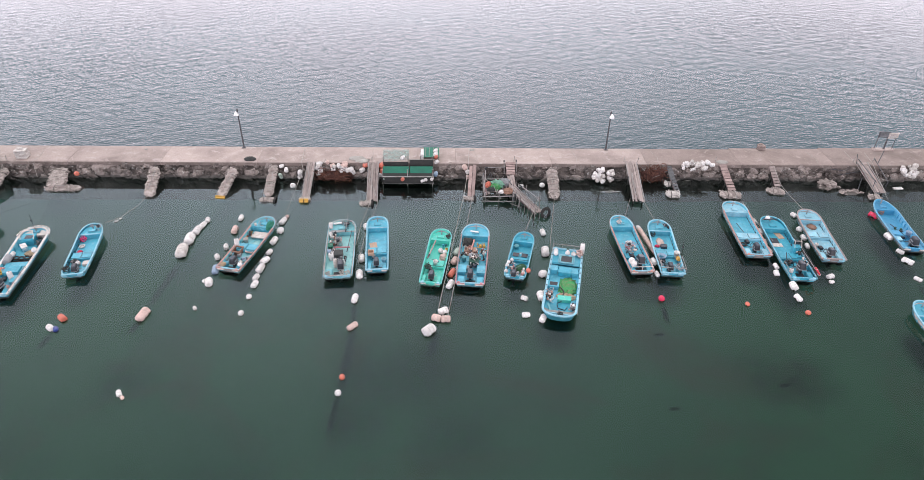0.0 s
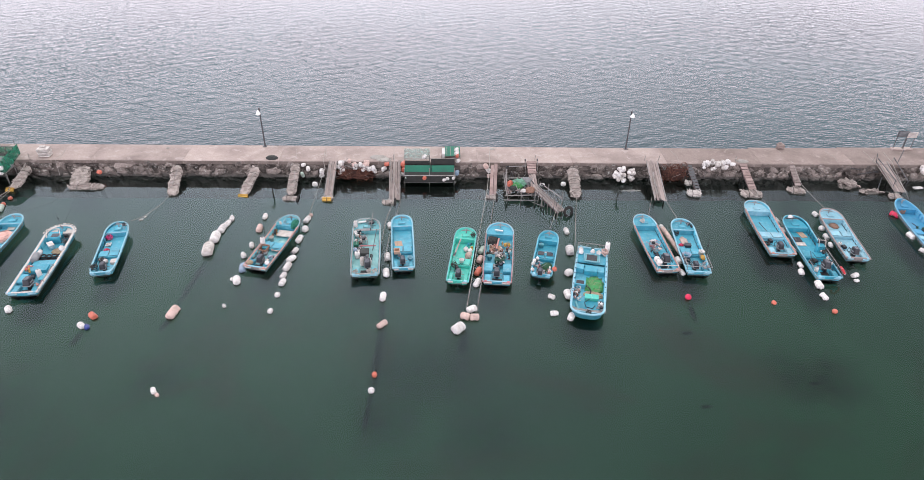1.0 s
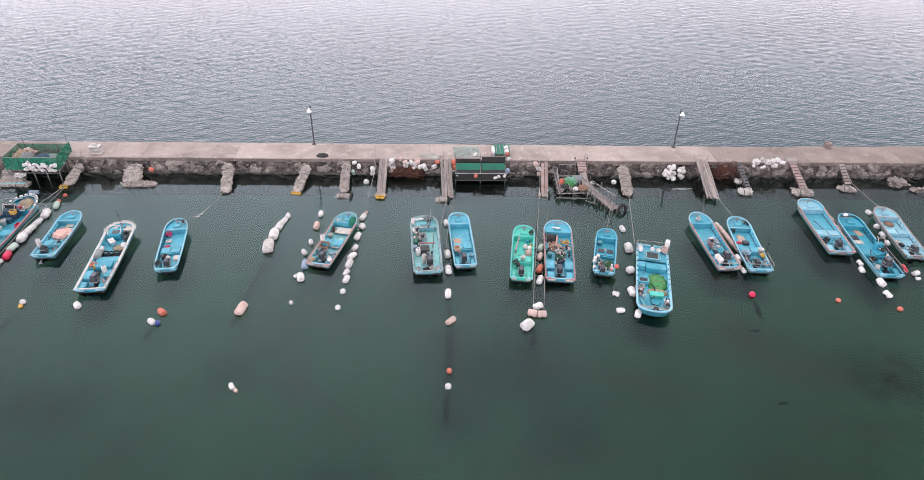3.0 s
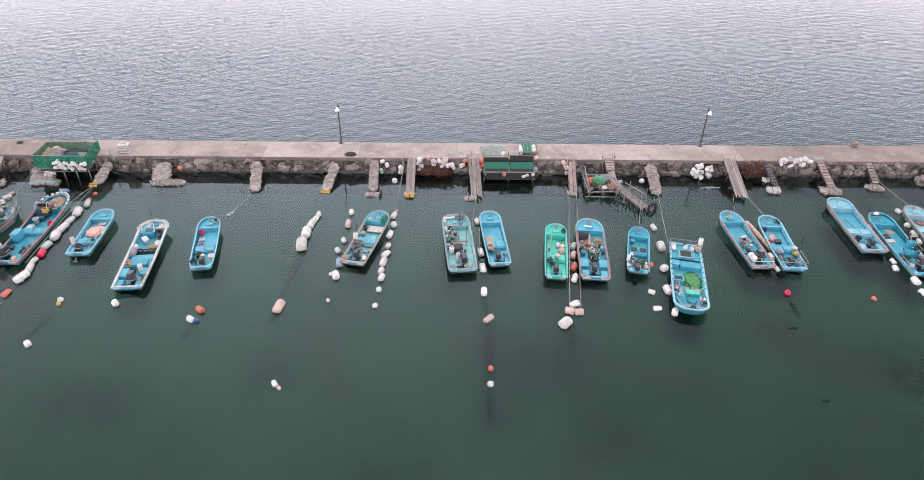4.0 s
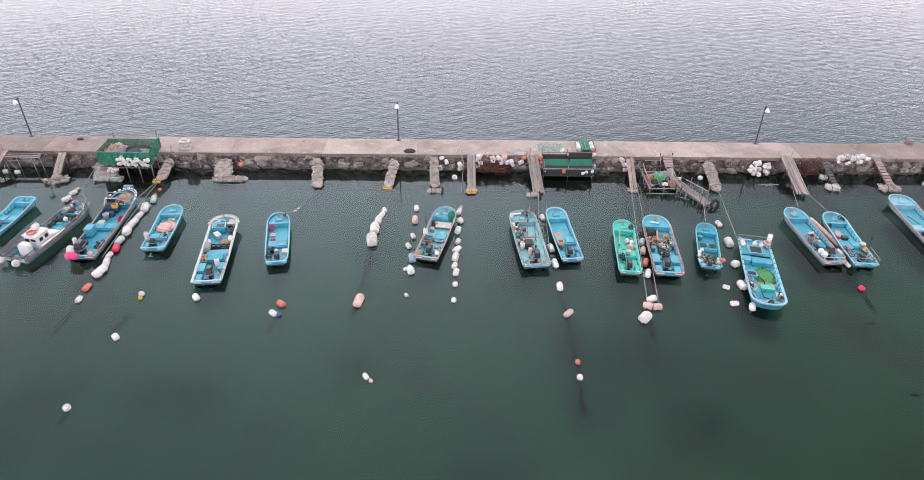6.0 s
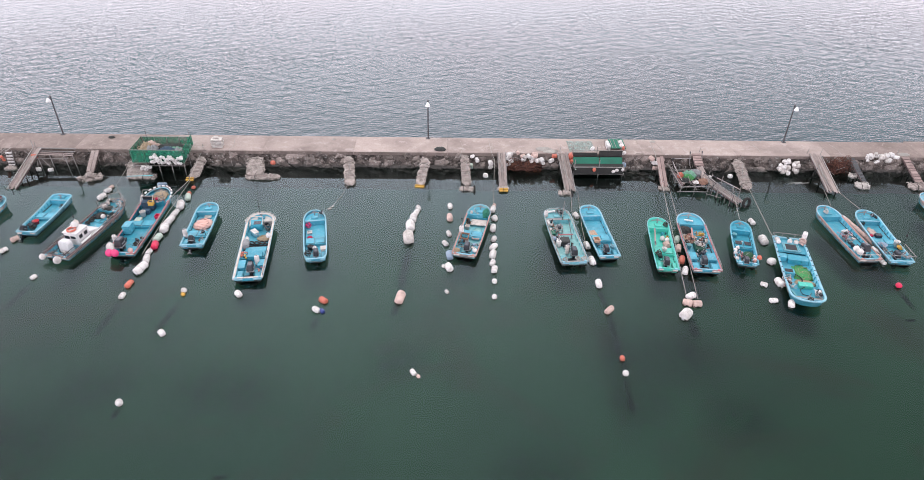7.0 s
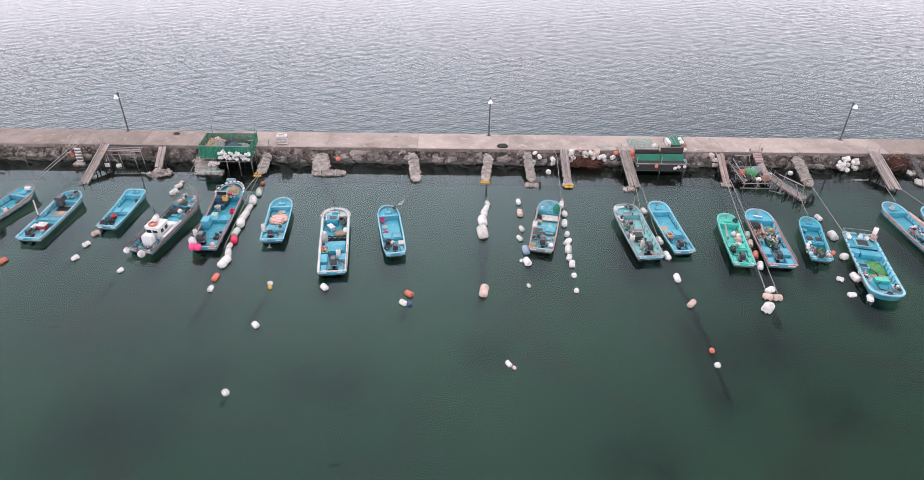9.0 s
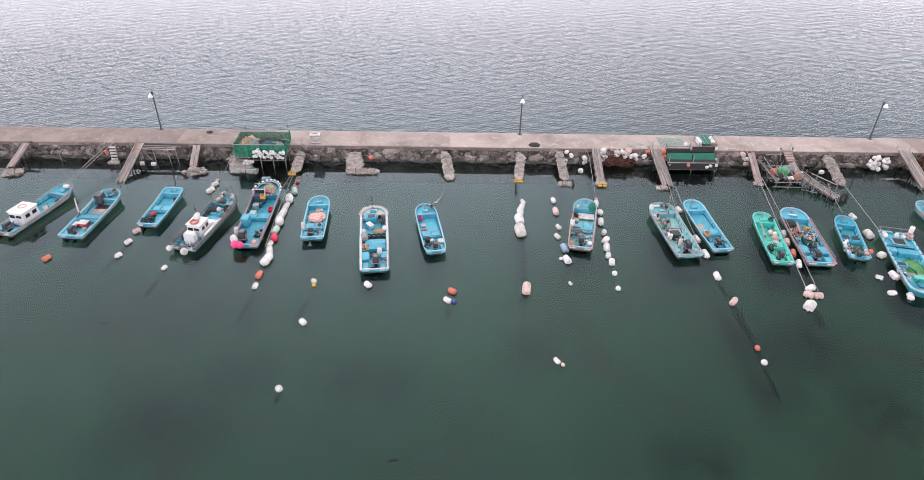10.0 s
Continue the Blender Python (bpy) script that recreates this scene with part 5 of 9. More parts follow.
part("stern_rail", tube(bmesh.new(), [(-3.6, -1.23, 0.95), (-4.4, -1.23, 0.95), (-4.42, 0, 0.97), (-4.4, 1.23, 0.95), (-3.6, 1.23, 0.95)], 0.028, 6), M_PIPE, b)
for x, y in ((-3.6, -1.23), (-4.4, -1.23), (-4.42, -0.5), (-4.42, 0.5), (-4.4, 1.23), (-3.6, 1.23)):
    part("stanchion", bar(bmesh.new(), (x, y, 0.55), (x, y, 0.96), 0.022, 6), M_PIPE, b)
for x, y in ((-3.75, 0.02), (-3.7, 0.5), (-3.85, -0.95), (-3.5, -0.92)):
    float_ball(stow(b, x, y, 0.45), 0.2, M_WHITE, "white float lying on the aft deck")
canister(stow(b, -4.2, 1.15, 0.5), 0.19, 0.95, M_WHITE, "tall white canister at the stern corner")
coil(stow(b, -3.8, 0.98, 0.46), 0.28, M_CREAM, "pinkish coil of rope on the aft deck", 5, 0.05)
heap(stow(b, 0.15, 0.38), (2.3, 1.5, 0.1), M_NETG, "bright green fishing net heaped on deck", seed=9, coils=9)
heap(stow(b, 1.35, 0.4), (0.9, 1.5, 0.12), M_NETT, "olive end of a fishing net", seed=10)
for k in range(9):
    float_ball(stow(b, 0.5 + 0.12 * k, -0.2 + 0.13 * k - 0.012 * k * k, FLOOR + 0.1), 0.05, M_BLACK, "small black float on a green net", "floats along the net")
gear(stow(b, 1.75, -0.95, FLOOR), 1.1, 0.7, 22, "rusty winch and white line at the bow", 71, (M_RUST, M_OFFW, M_WHITE, M_GREY, M_BLACK, M_SALMON), 0.55)
gear(stow(b, 1.2, -0.85, FLOOR), 0.6, 0.5, 9, "dark hose and fittings beside a winch", 72)
chest(stow(b, 1.85, 0.25, FLOOR, 3), (0.5, 1.0, 0.3), M_SEAGREEN, "sea-green box across the deck")
# darker plate at floor height, the deep well's shade put into its colour
part("bow_well", boxed((2.85, 0.05, FLOOR + 0.012), (1.4, 1.7, 0.02), bevel=0.005), M_CYAN, b, "darker blue plate for the deep bow well's shade")
part("hose", tube(bmesh.new(), [(2.2, 0.1, 0.42), (2.5, -0.25, 0.3), (2.9, -0.1, 0.22), (3.0, 0.4, 0.22), (2.6, 0.55, 0.24)], 0.03, 6), M_BLACK, b)
part("plank", boxed((3.0, -0.75, 0.3), (1.0, 0.14, 0.05), 18, 0.01), M_TEAL, b)
gear(stow(b, 2.95, 0.98, FLOOR + 0.1), 0.9, 0.4, 18, "white and black winch with line at the bow", 73, (M_WHITE, M_OFFW, M_BLACK, M_BLACK, M_GREY), 0.6)
coil(stow(b, 4.05, 0.1, 0.55), 0.2, M_DARKROPE, "dark rope on the bow rim", 3, 0.03)

# salmon-railed boat
b = boat(15.14, 45.98, 92.0, 8.18, 2.12, "sky-blue boat with salmon-painted rails and large motor", M_AQUA, M_SALMON, M_HULL, bow=0.2, blunt=2.2, bench=(), motor=(-2.8, -0.15), msize=1.35, mtilt=12, ribs=14)
gear(stow(b, -0.55, 0.0, FLOOR), 1.1, 0.9, 26, "pinkish winch with white drums and dark hoses", 105, (M_ROSE, M_WHITE, M_OFFW, M_BLACK, M_GREY, M_PLUM), 0.6)
hauler(stow(b, -0.2, 0.1, FLOOR, 10), "grey net hauler with white rollers", M_WHITE, 0.75)
gear(stow(b, -1.4, 0.3, FLOOR), 0.7, 0.6, 10, "dark fittings before the motor", 106, (M_BLACK, M_NETD, M_TARPB))
part("floor_lid", boxed((-1.5, -0.35, FLOOR + 0.1), (0.8, 0.6, 0.18), bevel=0.02), M_CYAN, b)
part("floor_lid", boxed((-1.45, 0.55, FLOOR + 0.1), (0.8, 0.35, 0.18), bevel=0.02), M_CYAN, b)
float_ball(stow(b, -2.75, 0.6, 0.5), 0.25, M_WHITE, "white float on the stern locker")
float_ball(stow(b, -3.2, 0.55, 0.5), 0.26, M_WHITE, "white float on the stern locker")
part("stern_rail", tube(bmesh.new(), [(-3.0, 0.85, 0.85), (-3.75, 0.85, 0.85), (-3.78, -0.85, 0.85), (-3.0, -0.85, 0.85)], 0.028, 6), M_OFFW, b, "white pipe stern rail")
for x, y in ((-3.75, 0.85), (-3.78, 0.0), (-3.75, -0.85)):
    part("stanchion", bar(bmesh.new(), (x, y, 0.5), (x, y, 0.86), 0.025, 6), M_OFFW, b)
coil(stow(b, 3.0, 0.15, 0.62), 0.22, M_OFFW, "pale rope and anchor on the bow deck", 3, 0.03)

# boat with tubs
b = boat(18.04, 45.45, 84.5, 7.87, 2.10, "sky-blue boat with white tubs and a stained deck", M_AQUA, M_PALE, M_HULL, bow=0.2, blunt=2.3, bench=(-0.1,), motor=(-3.0, 0.1), msize=1.05, ribs=12, rail=((1, -3.7, -1.9, 0.45), (-1, -3.7, -1.9, 0.45)))
coil(stow(b, 2.2, 0.6), 0.26, M_DARKROPE, "dark rope coil below the bow deck")
heap(stow(b, 1.2, 0.1, FLOOR), (1.3, 0.6, 0.02), M_CREAM, "thin pinkish net spread on deck", seed=14, coils=3)
heap(stow(b, 0.55, 0.45, FLOOR), (0.4, 0.4, 0.1), M_CRIMSON, "small dark red rag on deck", "rag", 15.0, "rag", 2)
chest(stow(b, 0.4, -0.05, FLOOR, 0), (0.4, 0.5, 0.25), M_COWL, "small dark blue box on deck")
bucket(stow(b, -1.45, 0.5), 0.36, 0.45, M_BLUEF, "pale blue translucent tub on deck", "tub")
bucket(stow(b, -1.1, -0.78), 0.24, 0.6, M_WHITE, "tall white bucket by the rail")
heap(stow(b, -1.65, -0.8, FLOOR + 0.3), (0.6, 0.35, 0.2), M_YELLOW, "yellow oilskin hung over the rail", "clothing", 16.0, "oilskin", 2)
gear(stow(b, -2.2, 0.55, FLOOR), 0.9, 0.5, 12, "grey hoses and cans beside the motor", 126, (M_GREY, M_BLACK, M_OFFW, M_COWL))
gear(stow(b, -3.0, -0.6, FLOOR + 0.3), 0.6, 0.5, 8, "grey fittings on the stern locker", 127, (M_GREY, M_OFFW, M_PIPE))
part("stern_rail", tube(bmesh.new(), [(-2.0, 0.95, 1.0), (-3.7, 0.95, 1.0), (-3.72, -0.95, 1.0), (-2.0, -0.95, 1.0)], 0.025, 6), M_PIPE, b)
gear(stow(b, 3.0, -0.62, 0.55), 0.5, 0.4, 10, "small dark winch on the bow", 128, (M_BLACK, M_NETD, M_GREY))
flag_staff(stow(b, -1.7, -1.0, 0.7), 1.6, "thin dark aerial on the rail")

# pale boat with one salmon rail
b = boat(26.03, 48.36, 85.4, 8.51, 2.36, "pale blue open boat with a salmon rubbing rail", M_PALE, M_SALMON, M_HULL, M_AQUA, bow=0.17, blunt=2.4, bench=(-0.13,), motor=(-3.1, -0.05), msize=1.1, ribs=14)
pole(b.matrix_basis @ Vector((1.1, 0.3, 0.3)), b.matrix_basis @ Vector((-0.9, 0.35, 0.66)), 0.03, M_BLACK, "black boat hook lying on deck")
tyre(stow(b, -2.2, 0.66, FLOOR + 0.1), 0.22, "black tyre lying in a boat")

# cyan boat with a console
b = boat(28.42, 45.40, 84.9, 9.18, 2.19, "bright cyan boat with a console and large motor", M_CYAN, M_AQUA, M_HULL, bow=0.17, blunt=2.3, bench=(-0.13,), motor=(-3.1, -0.2), msize=1.3, mtilt=8, ribs=14, rail=((-1, -4.2, -0.6, 0.4), (1, -4.3, -2.6, 0.3)))
gear(stow(b, -1.6, -0.85, FLOOR + 0.3), 2.2, 0.25, 20, "white hoses and dark rope along the rail", 198, (M_WHITE, M_OFFW, M_DARKROPE, M_BLACK))
pole(b.matrix_basis @ Vector((3.6, 0.75, 0.95)), b.matrix_basis @ Vector((3.75, -0.5, 1.0)), 0.04, M_BLACK, "dark anchor bar across a bow")
float_ball(stow(b, 3.9, 0.3, 0.75), 0.2, M_WHITE, "white float on the bow deck")
board(stow(b, 2.3, -0.35, FLOOR, 12), (1.0, 0.55, 0.04), M_TAN, "salmon-coloured mat on deck", "mat")
# black plate puts a hatch's shade on the floor
part("open_hatch", boxed((1.4, 0.4, FLOOR + 0.03), (0.75, 0.8, 0.05)), M_BLACK, b, "black plate for an open hatch's shade")
board(stow(b, 0.72, 0.3, FLOOR, 2), (0.5, 0.85, 0.06), M_OFFW, "white hatch board laid on deck")
console(stow(b, -0.5, -0.7, FLOOR, 0), M_CYAN, "blue steering console with a pipe frame", 0.55)
lifebuoy(stow(b, -4.0, -1.05, 0.95, 0, 55), "red lifebuoy on the stern rail", M_RED)
pole(b.matrix_basis @ Vector((-2.3, 0.65, 0.6)), b.matrix_basis @ Vector((-1.4, 0.45, 0.9)), 0.03, M_BLACK, "short black pole by the rail")
coil(stow(b, -2.1, 0.45), 0.25, M_DARKROPE, "dark rope coil near the motor")
canister(stow(b, -3.6, 0.75, FLOOR + 0.32), 0.16, 0.35, M_WHITE, "white fuel can at the stern")

# pale boat with weathered rails
b = boat(32.27, 47.31, 83.0, 7.66, 2.16, "pale blue boat with weathered grey wooden rails", M_PALE, M_DRIFT, M_HULL, bow=0.2, blunt=2.3, bench=(0.02,), motor=(-3.0, 0.05), msize=1.2, mtilt=10, ribs=12)
heap(stow(b, 1.75, -0.1), (0.85, 0.8, 0.12), M_BROWN, "small brown heap of net on a pale deck", seed=17)
coil(stow(b, -2.3, -0.3), 0.24, M_DARKROPE, "dark rope coil near the motor")
canister(stow(b, -1.4, 0.6), 0.15, 0.34, M_OFFW, "white fuel can by the side")

# deep-blue boat
b = boat(40.18, 48.97, 81.9, 8.04, 2.17, "deep-blue open boat with a dark winch", M_DEEP, M_DEEP, M_HULL, bow=0.3, blunt=2.0, bench=(-0.16,), motor=(-3.0, -0.2), msize=1.3, ribs=12, rimw=0.1)
gear(stow(b, -0.75, 0.1, FLOOR), 0.6, 0.5, 12, "dark green winch amidships", 281, (M_TARPK, M_BLACK, M_TARPK, M_NETD), 0.4)
pole(b.matrix_basis @ Vector((-0.6, 0.3, 0.5)), b.matrix_basis @ Vector((-0.5, 0.8, 0.8)), 0.03, M_COWL, "short dark lever by the side")
bucket(stow(b, -1.6, -0.35, FLOOR + 0.34), 0.24, 0.3, M_BLUEF, "pale blue bucket on the bench")
chest(stow(b, -2.3, 0.65, FLOOR), (0.55, 0.4, 0.35), M_PALE, "pale blue box by the side")
coil(stow(b, 2.4, 0.3), 0.3, M_BROWN, "brown rope near the bow")

# boat at the edge of the harbour
b = boat(35.25, 33.85, 88, 8.0, 2.15, "pale blue boat with an off-white rim, out on a mooring", M_AQUA, M_PALE, M_OFFW, bow=0.24, blunt=2.2, motor=(-3.0, 0), ribs=10)
float_ball(stow(b, 3.2, -0.5, 0.75), 0.2, M_CREAM, "cream float on the bow")

# cabin boat, farthest west
b = boat(-64.97, 47.80, 75.6, 8.21, 2.07, "pale blue boat with a white wheelhouse", M_AQUA, M_DRIFT, M_OFFW, bow=0.22, blunt=2.1, bench=(), motor=(-3.2, 0), msize=1.2, ribs=10, name="cabin_boat", rise=0.35)
litter(b, 8.21, 2.07, 4, 454)
cabin(stow(b, -1.35, 0.0), 1.9, 1.5, 1.2, "white wheelhouse with dark windows")
lifebuoy(stow(b, -1.2, 0.1, FLOOR + 1.27), "weathered cream lifebuoy on a wheelhouse roof", M_CREAM)
canister(stow(b, 3.4, 0.1, 0.85, 0, 80), 0.18, 0.6, M_WHITE, "white canister lying on the bow")
canister(stow(b, 0.1, -0.75), 0.18, 0.7, M_OFFW, "white canister beside the wheelhouse")

# boat with a red cooler
b = boat(-59.88, 47.2, 85.9, 7.46, 2.21, "sky-blue boat with a grey box and red cooler", M_AQUA, M_PALE, M_OFFW, bow=0.2, blunt=2.3, bench=(-0.1,), motor=(-2.9, 0.2), msize=1.1, ribs=12)
gear(stow(b, 2.9, -0.1, 0.55), 0.8, 0.9, 14, "dark anchor gear on the bow deck", 417, (M_BLACK, M_NETD, M_POLE, M_GREY))
chest(stow(b, 2.1, 0.5, FLOOR + 0.1), (0.7, 0.6, 0.85), M_POLE, "dark grey upright tank below the bow", M_COWL, "tank", "tank")
part("floor_mat", boxed((1.1, 0.0, FLOOR + 0.012), (1.9, 1.3, 0.02)), M_DRIFT, b, "greyed deck mat")
pole(b.matrix_basis @ Vector((-0.6, 0.85, 0.6)), b.matrix_basis @ Vector((-0.3, 1.0, 2.1)), 0.06, M_OFFW, "white post leaning on the rail")
for q in (-0.35, 0.35):
    part("cross_beam", boxed((-0.5 + q, 0, 0.52), (0.1, 1.7, 0.07), bevel=0.015), M_AQUA, b)
board(stow(b, 0.9, -0.2), (0.6, 0.6, 0.05), M_TAN, "tan board on deck")
# hatch shade laid on the floor as a black plate
part("open_hatch", boxed((1.5, 0, FLOOR + 0.03), (0.7, 1.1, 0.05)), M_BLACK, b, "black plate for an open hatch's shade")
chest(stow(b, -1.6, 0.0, FLOOR), (0.6, 0.75, 0.45), M_RED, "red cooler with a white lid", M_WHITE, "cooler", "cooler")
heap(stow(b, -3.0, -0.3, FLOOR), (0.8, 0.5, 0.2), M_TAN, "orange-brown heap of rope", "rope", 21.0, "rope_heap", 5)
pole(b.matrix_basis @ Vector((-1.2, 0.75, 0.75)), b.matrix_basis @ Vector((2.1, 0.62, 0.8)), 0.04, M_GREY, "grey pole along the side")
pole(b.matrix_basis @ Vector((-0.3, 0.4, 0.6)), b.matrix_basis @ Vector((1.9, 0.72, 0.85)), 0.035, M_BLACK, "dark pole along the side")
bucket(stow(b, -2.7, -0.72, FLOOR + 0.32), 0.16, 0.25, M_GREENF, "pale green bucket at the stern")
hauler(stow(b, 3.0, -0.5, 0.7, 0), "small dark winch on the bow", M_BLACK, 0.5)

# square-bowed small boat
b = boat(-54.36, 48.31, 86.9, 6.04, 1.89, "small sky-blue square-bowed skiff", M_AQUA, M_PALE, M_PALE, bow=0.07, blunt=3.0, taper=0.92, bench=(-0.02,), motor=(-2.75, 0.45), msize=1.0, mtilt=40, ribs=10, bow_deck=0.14, name="skiff")
gear(stow(b, 1.4, -0.55, FLOOR), 0.5, 0.4, 10, "grey crates and rope near a square bow", 379, (M_GREY, M_OFFW, M_NETD))
gear(stow(b, -1.6, 0.3, FLOOR), 0.8, 0.6, 10, "dark hose and cans before the motor", 380, (M_BLACK, M_GREY, M_COWL))
bucket(stow(b, -1.0, 0.35), 0.26, 0.28, M_RED, "dark red bucket on a blue deck")
coil(stow(b, -1.9, 0.1), 0.25, M_DARKROPE, "dark rope coil by the motor")

# wheelhouse boat
b = boat(-49.52, 46.05, 77.6, 8.49, 2.34, "blue boat with plum-stained rails and a white wheelhouse", M_AQUA, M_PLUM, M_HULL, bow=0.22, blunt=2.1, bench=(0.18,), motor=None, ribs=12, rise=0.4, lockers=False, rail=((-1, -1.2, 3.0, 0.3), (1, -3.8, -1.0, 0.3)), name="cabin_boat")
litter(b, 8.49, 2.42, 7, 344, 0.0, 0.36)
litter(b, 8.49, 2.42, 4, 345, -0.45, -0.3)
gear(stow(b, 3.1, 0.55, 0.75), 1.3, 0.5, 26, "white line and fittings on the bow rim", 501, (M_WHITE, M_OFFW, M_DARKROPE, M_GREY, M_ROPE), 0.35)
gear(stow(b, 3.0, -0.6, 0.75), 1.2, 0.5, 22, "pale rope and dark fittings on the bow rim", 502, (M_WHITE, M_OFFW, M_BLACK, M_ROPE, M_NETD), 0.35)
gear(stow(b, 1.9, -0.75, FLOOR + 0.2), 1.8, 0.35, 24, "dark rope and cans along the rail", 503, (M_DARKROPE, M_NETD, M_OFFW, M_GREY), 0.3)
gear(stow(b, 1.5, 0.8, FLOOR + 0.2), 1.8, 0.3, 22, "dark hoses and white floats along the rail", 504, (M_DARKROPE, M_NETD, M_WHITE, M_BLACK), 0.3)
gear(stow(b, -3.5, 0.3, FLOOR + 0.1), 0.9, 1.2, 20, "dark rope and fittings on the aft deck", 505, (M_DARKROPE, M_PLUM, M_GREY, M_OFFW), 0.3)
cabin(stow(b, -1.45, 0.05), 1.5, 1.3, 1.2, "small white wheelhouse with dark windows")
bm = boxed((-0.2, 0, 0.52), (1.3, 1.3, 0.75))
for v in bm.verts:
    if v.co.z > 0.6 and v.co.x > 0:
        v.co.z = 0.4
bmesh.ops.bevel(bm, geom=list(bm.edges), offset=0.05, segments=2, affect="EDGES")
part("trunk", bm, M_CABIN, b)
part("side_deck", boxed((-0.9, -0.86, 0.5), (2.6, 0.22, 0.35), bevel=0.04), M_CABIN, b, "white raised side deck")
part("engine_hatch", boxed((-2.35, 0.1, FLOOR + 0.1), (0.5, 1.2, 0.2), bevel=0.03), M_AQUA, b)
for s in (-1, 1):
    part("rail_board", tube(bmesh.new(), [(-4.1, s * 1.08, 0.66), (-1.0, s * 1.1, 0.66), (1.6, s * 1.1, 0.76), (2.9, s * 0.9, 0.95)], 0.045, 6), M_PLUM, b, "plum-stained rail board")
part("stern_rail", tube(bmesh.new(), [(-3.0, -1.02, 0.95), (-4.15, -0.98, 0.92), (-4.35, -0.5, 0.9), (-4.35, 0.5, 0.9), (-4.15, 0.98, 0.92), (-3.0, 1.02, 0.95)], 0.03, 6), M_POLE, b, "dark pipe stern rail")
for x, y in ((-3.0, -1.02), (-4.15, -0.98), (-4.3, 0.0), (-4.15, 0.98), (-3.0, 1.02)):
    part("stanchion", bar(bmesh.new(), (x, y, 0.5), (x, y, 0.94), 0.025, 6), M_POLE, b)
for k, (x, y) in enumerate(((0.6, 0.7), (1.2, 0.75), (1.75, -0.6), (2.3, -0.4), (-2.7, 0.7))):
    coil(stow(b, x, y, FLOOR + 0.2), 0.2 + 0.03 * (k % 3), M_DARKROPE if k % 2 else M_NETD, "dark coil of rope along the rail")
part("foredeck", boxed((0.9, 0, 0.26), (1.5, 1.75, 0.18), bevel=0.03), M_AQUA, b)
tarp_box(stow(b, -2.95, -0.1), (0.6, 0.95, 1.15), "white arched engine cover at the stern")
float_ball(stow(b, -1.3, 0.1, FLOOR + 1.27), 0.27, M_WHITE, "white radar dome on a wheelhouse roof")
float_ball(stow(b, -0.95, 0.25, FLOOR + 1.27), 0.22, M_OFFW, "white navigation dome on a wheelhouse roof")
lifebuoy(stow(b, -1.75, 0.1, FLOOR + 1.35), "orange lifebuoy lying on a wheelhouse roof")
flag_staff(stow(b, -1.0, 0.3, FLOOR + 1.27), 1.3, "thin mast on a wheelhouse")
heap(stow(b, 1.9, 0.4, FLOOR + 0.3), (0.9, 0.7, 0.3), M_NETD, "dark net heaped by the rail", seed=25)
heap(stow(b, 2.9, 0.3, 0.62), (0.7, 0.9, 0.25), M_NETD, "dark net on the bow deck", seed=26)
float_ball(stow(b, 1.6, -0.1, FLOOR + 0.34), 0.2, M_WHITE, "white float on the hatch")
float_ball(stow(b, -4.4, -0.3, 0.1), 0.3, M_WHITE, "white fender hung at the stern")
float_ball(stow(b, -4.35, 1.0, 0.25), 0.24, M_WHITE, "white fender hung at the stern")
ob = thing("pulpit_rail", b.matrix_basis.copy(), "galvanised hoop rail round a bow", "rail")
part("hoop", tube(bmesh.new(), [(2.6, -1.05, 1.35), (3.7, -0.8, 1.5), (4.3, 0, 1.6), (3.7, 0.8, 1.5), (2.6, 1.05, 1.35)], 0.03), M_PIPE, ob)
for x, y in ((2.6, -1.05), (3.7, -0.8), (4.3, 0), (3.7, 0.8), (2.6, 1.05)):
    part("post", bar(bmesh.new(), (x, y * 0.97, 0.85), (x, y, 1.42 + 0.04 * x), 0.025), M_PIPE, ob)

# long rose-railed boat
b = boat(-45.55, 47.35, 90.2, 9.96, 2.42, "long cyan boat with rose-painted rails and a console", M_CYAN, M_ROSE, M_HULL, bow=0.2, blunt=2.1, bench=(-0.03,), motor=(-3.9, 0.35), msize=1.5, mtilt=6, ribs=14, rise=0.4, rail=((1, 1.0, 3.0, 0.3), (-1, -4.2, -1.0, 0.25)))
gear(stow(b, -3.2, -0.7, FLOOR), 1.3, 0.6, 22, "black pump and hoses beside the motor", 317, (M_BLACK, M_BLACK, M_NETD, M_COWL, M_GREY), 0.45)
gear(stow(b, 2.9, 0.0, FLOOR + 0.3), 0.9, 1.1, 24, "white and dark fittings round a console", 318, (M_WHITE, M_OFFW, M_BLACK, M_CRIMSON, M_NETD), 0.7)
bow_pads(b, 9.96, 2.42, 0.98, M_WHITE, "white hose fenders round a bow")
console(stow(b, 2.4, 0.45, FLOOR, 0), M_TARPB, "dark blue steering console with a canopy frame", 1.0)
crate(stow(b, 2.2, 0.1, FLOOR + 0.55), (0.4, 0.5, 0.4), M_YELLOW, "yellow crate on the console")
heap(stow(b, 3.75, -0.15, 0.62), (1.5, 1.2, 0.4), M_NETT, "tan net heaped on the bow", seed=31)
bucket(stow(b, 1.2, 0.55), 0.25, 0.5, M_WHITE, "white plastic bucket on deck")
chest(stow(b, 0.3, 0.6), (0.55, 0.5, 0.3), M_GREENF, "pale green box on deck")
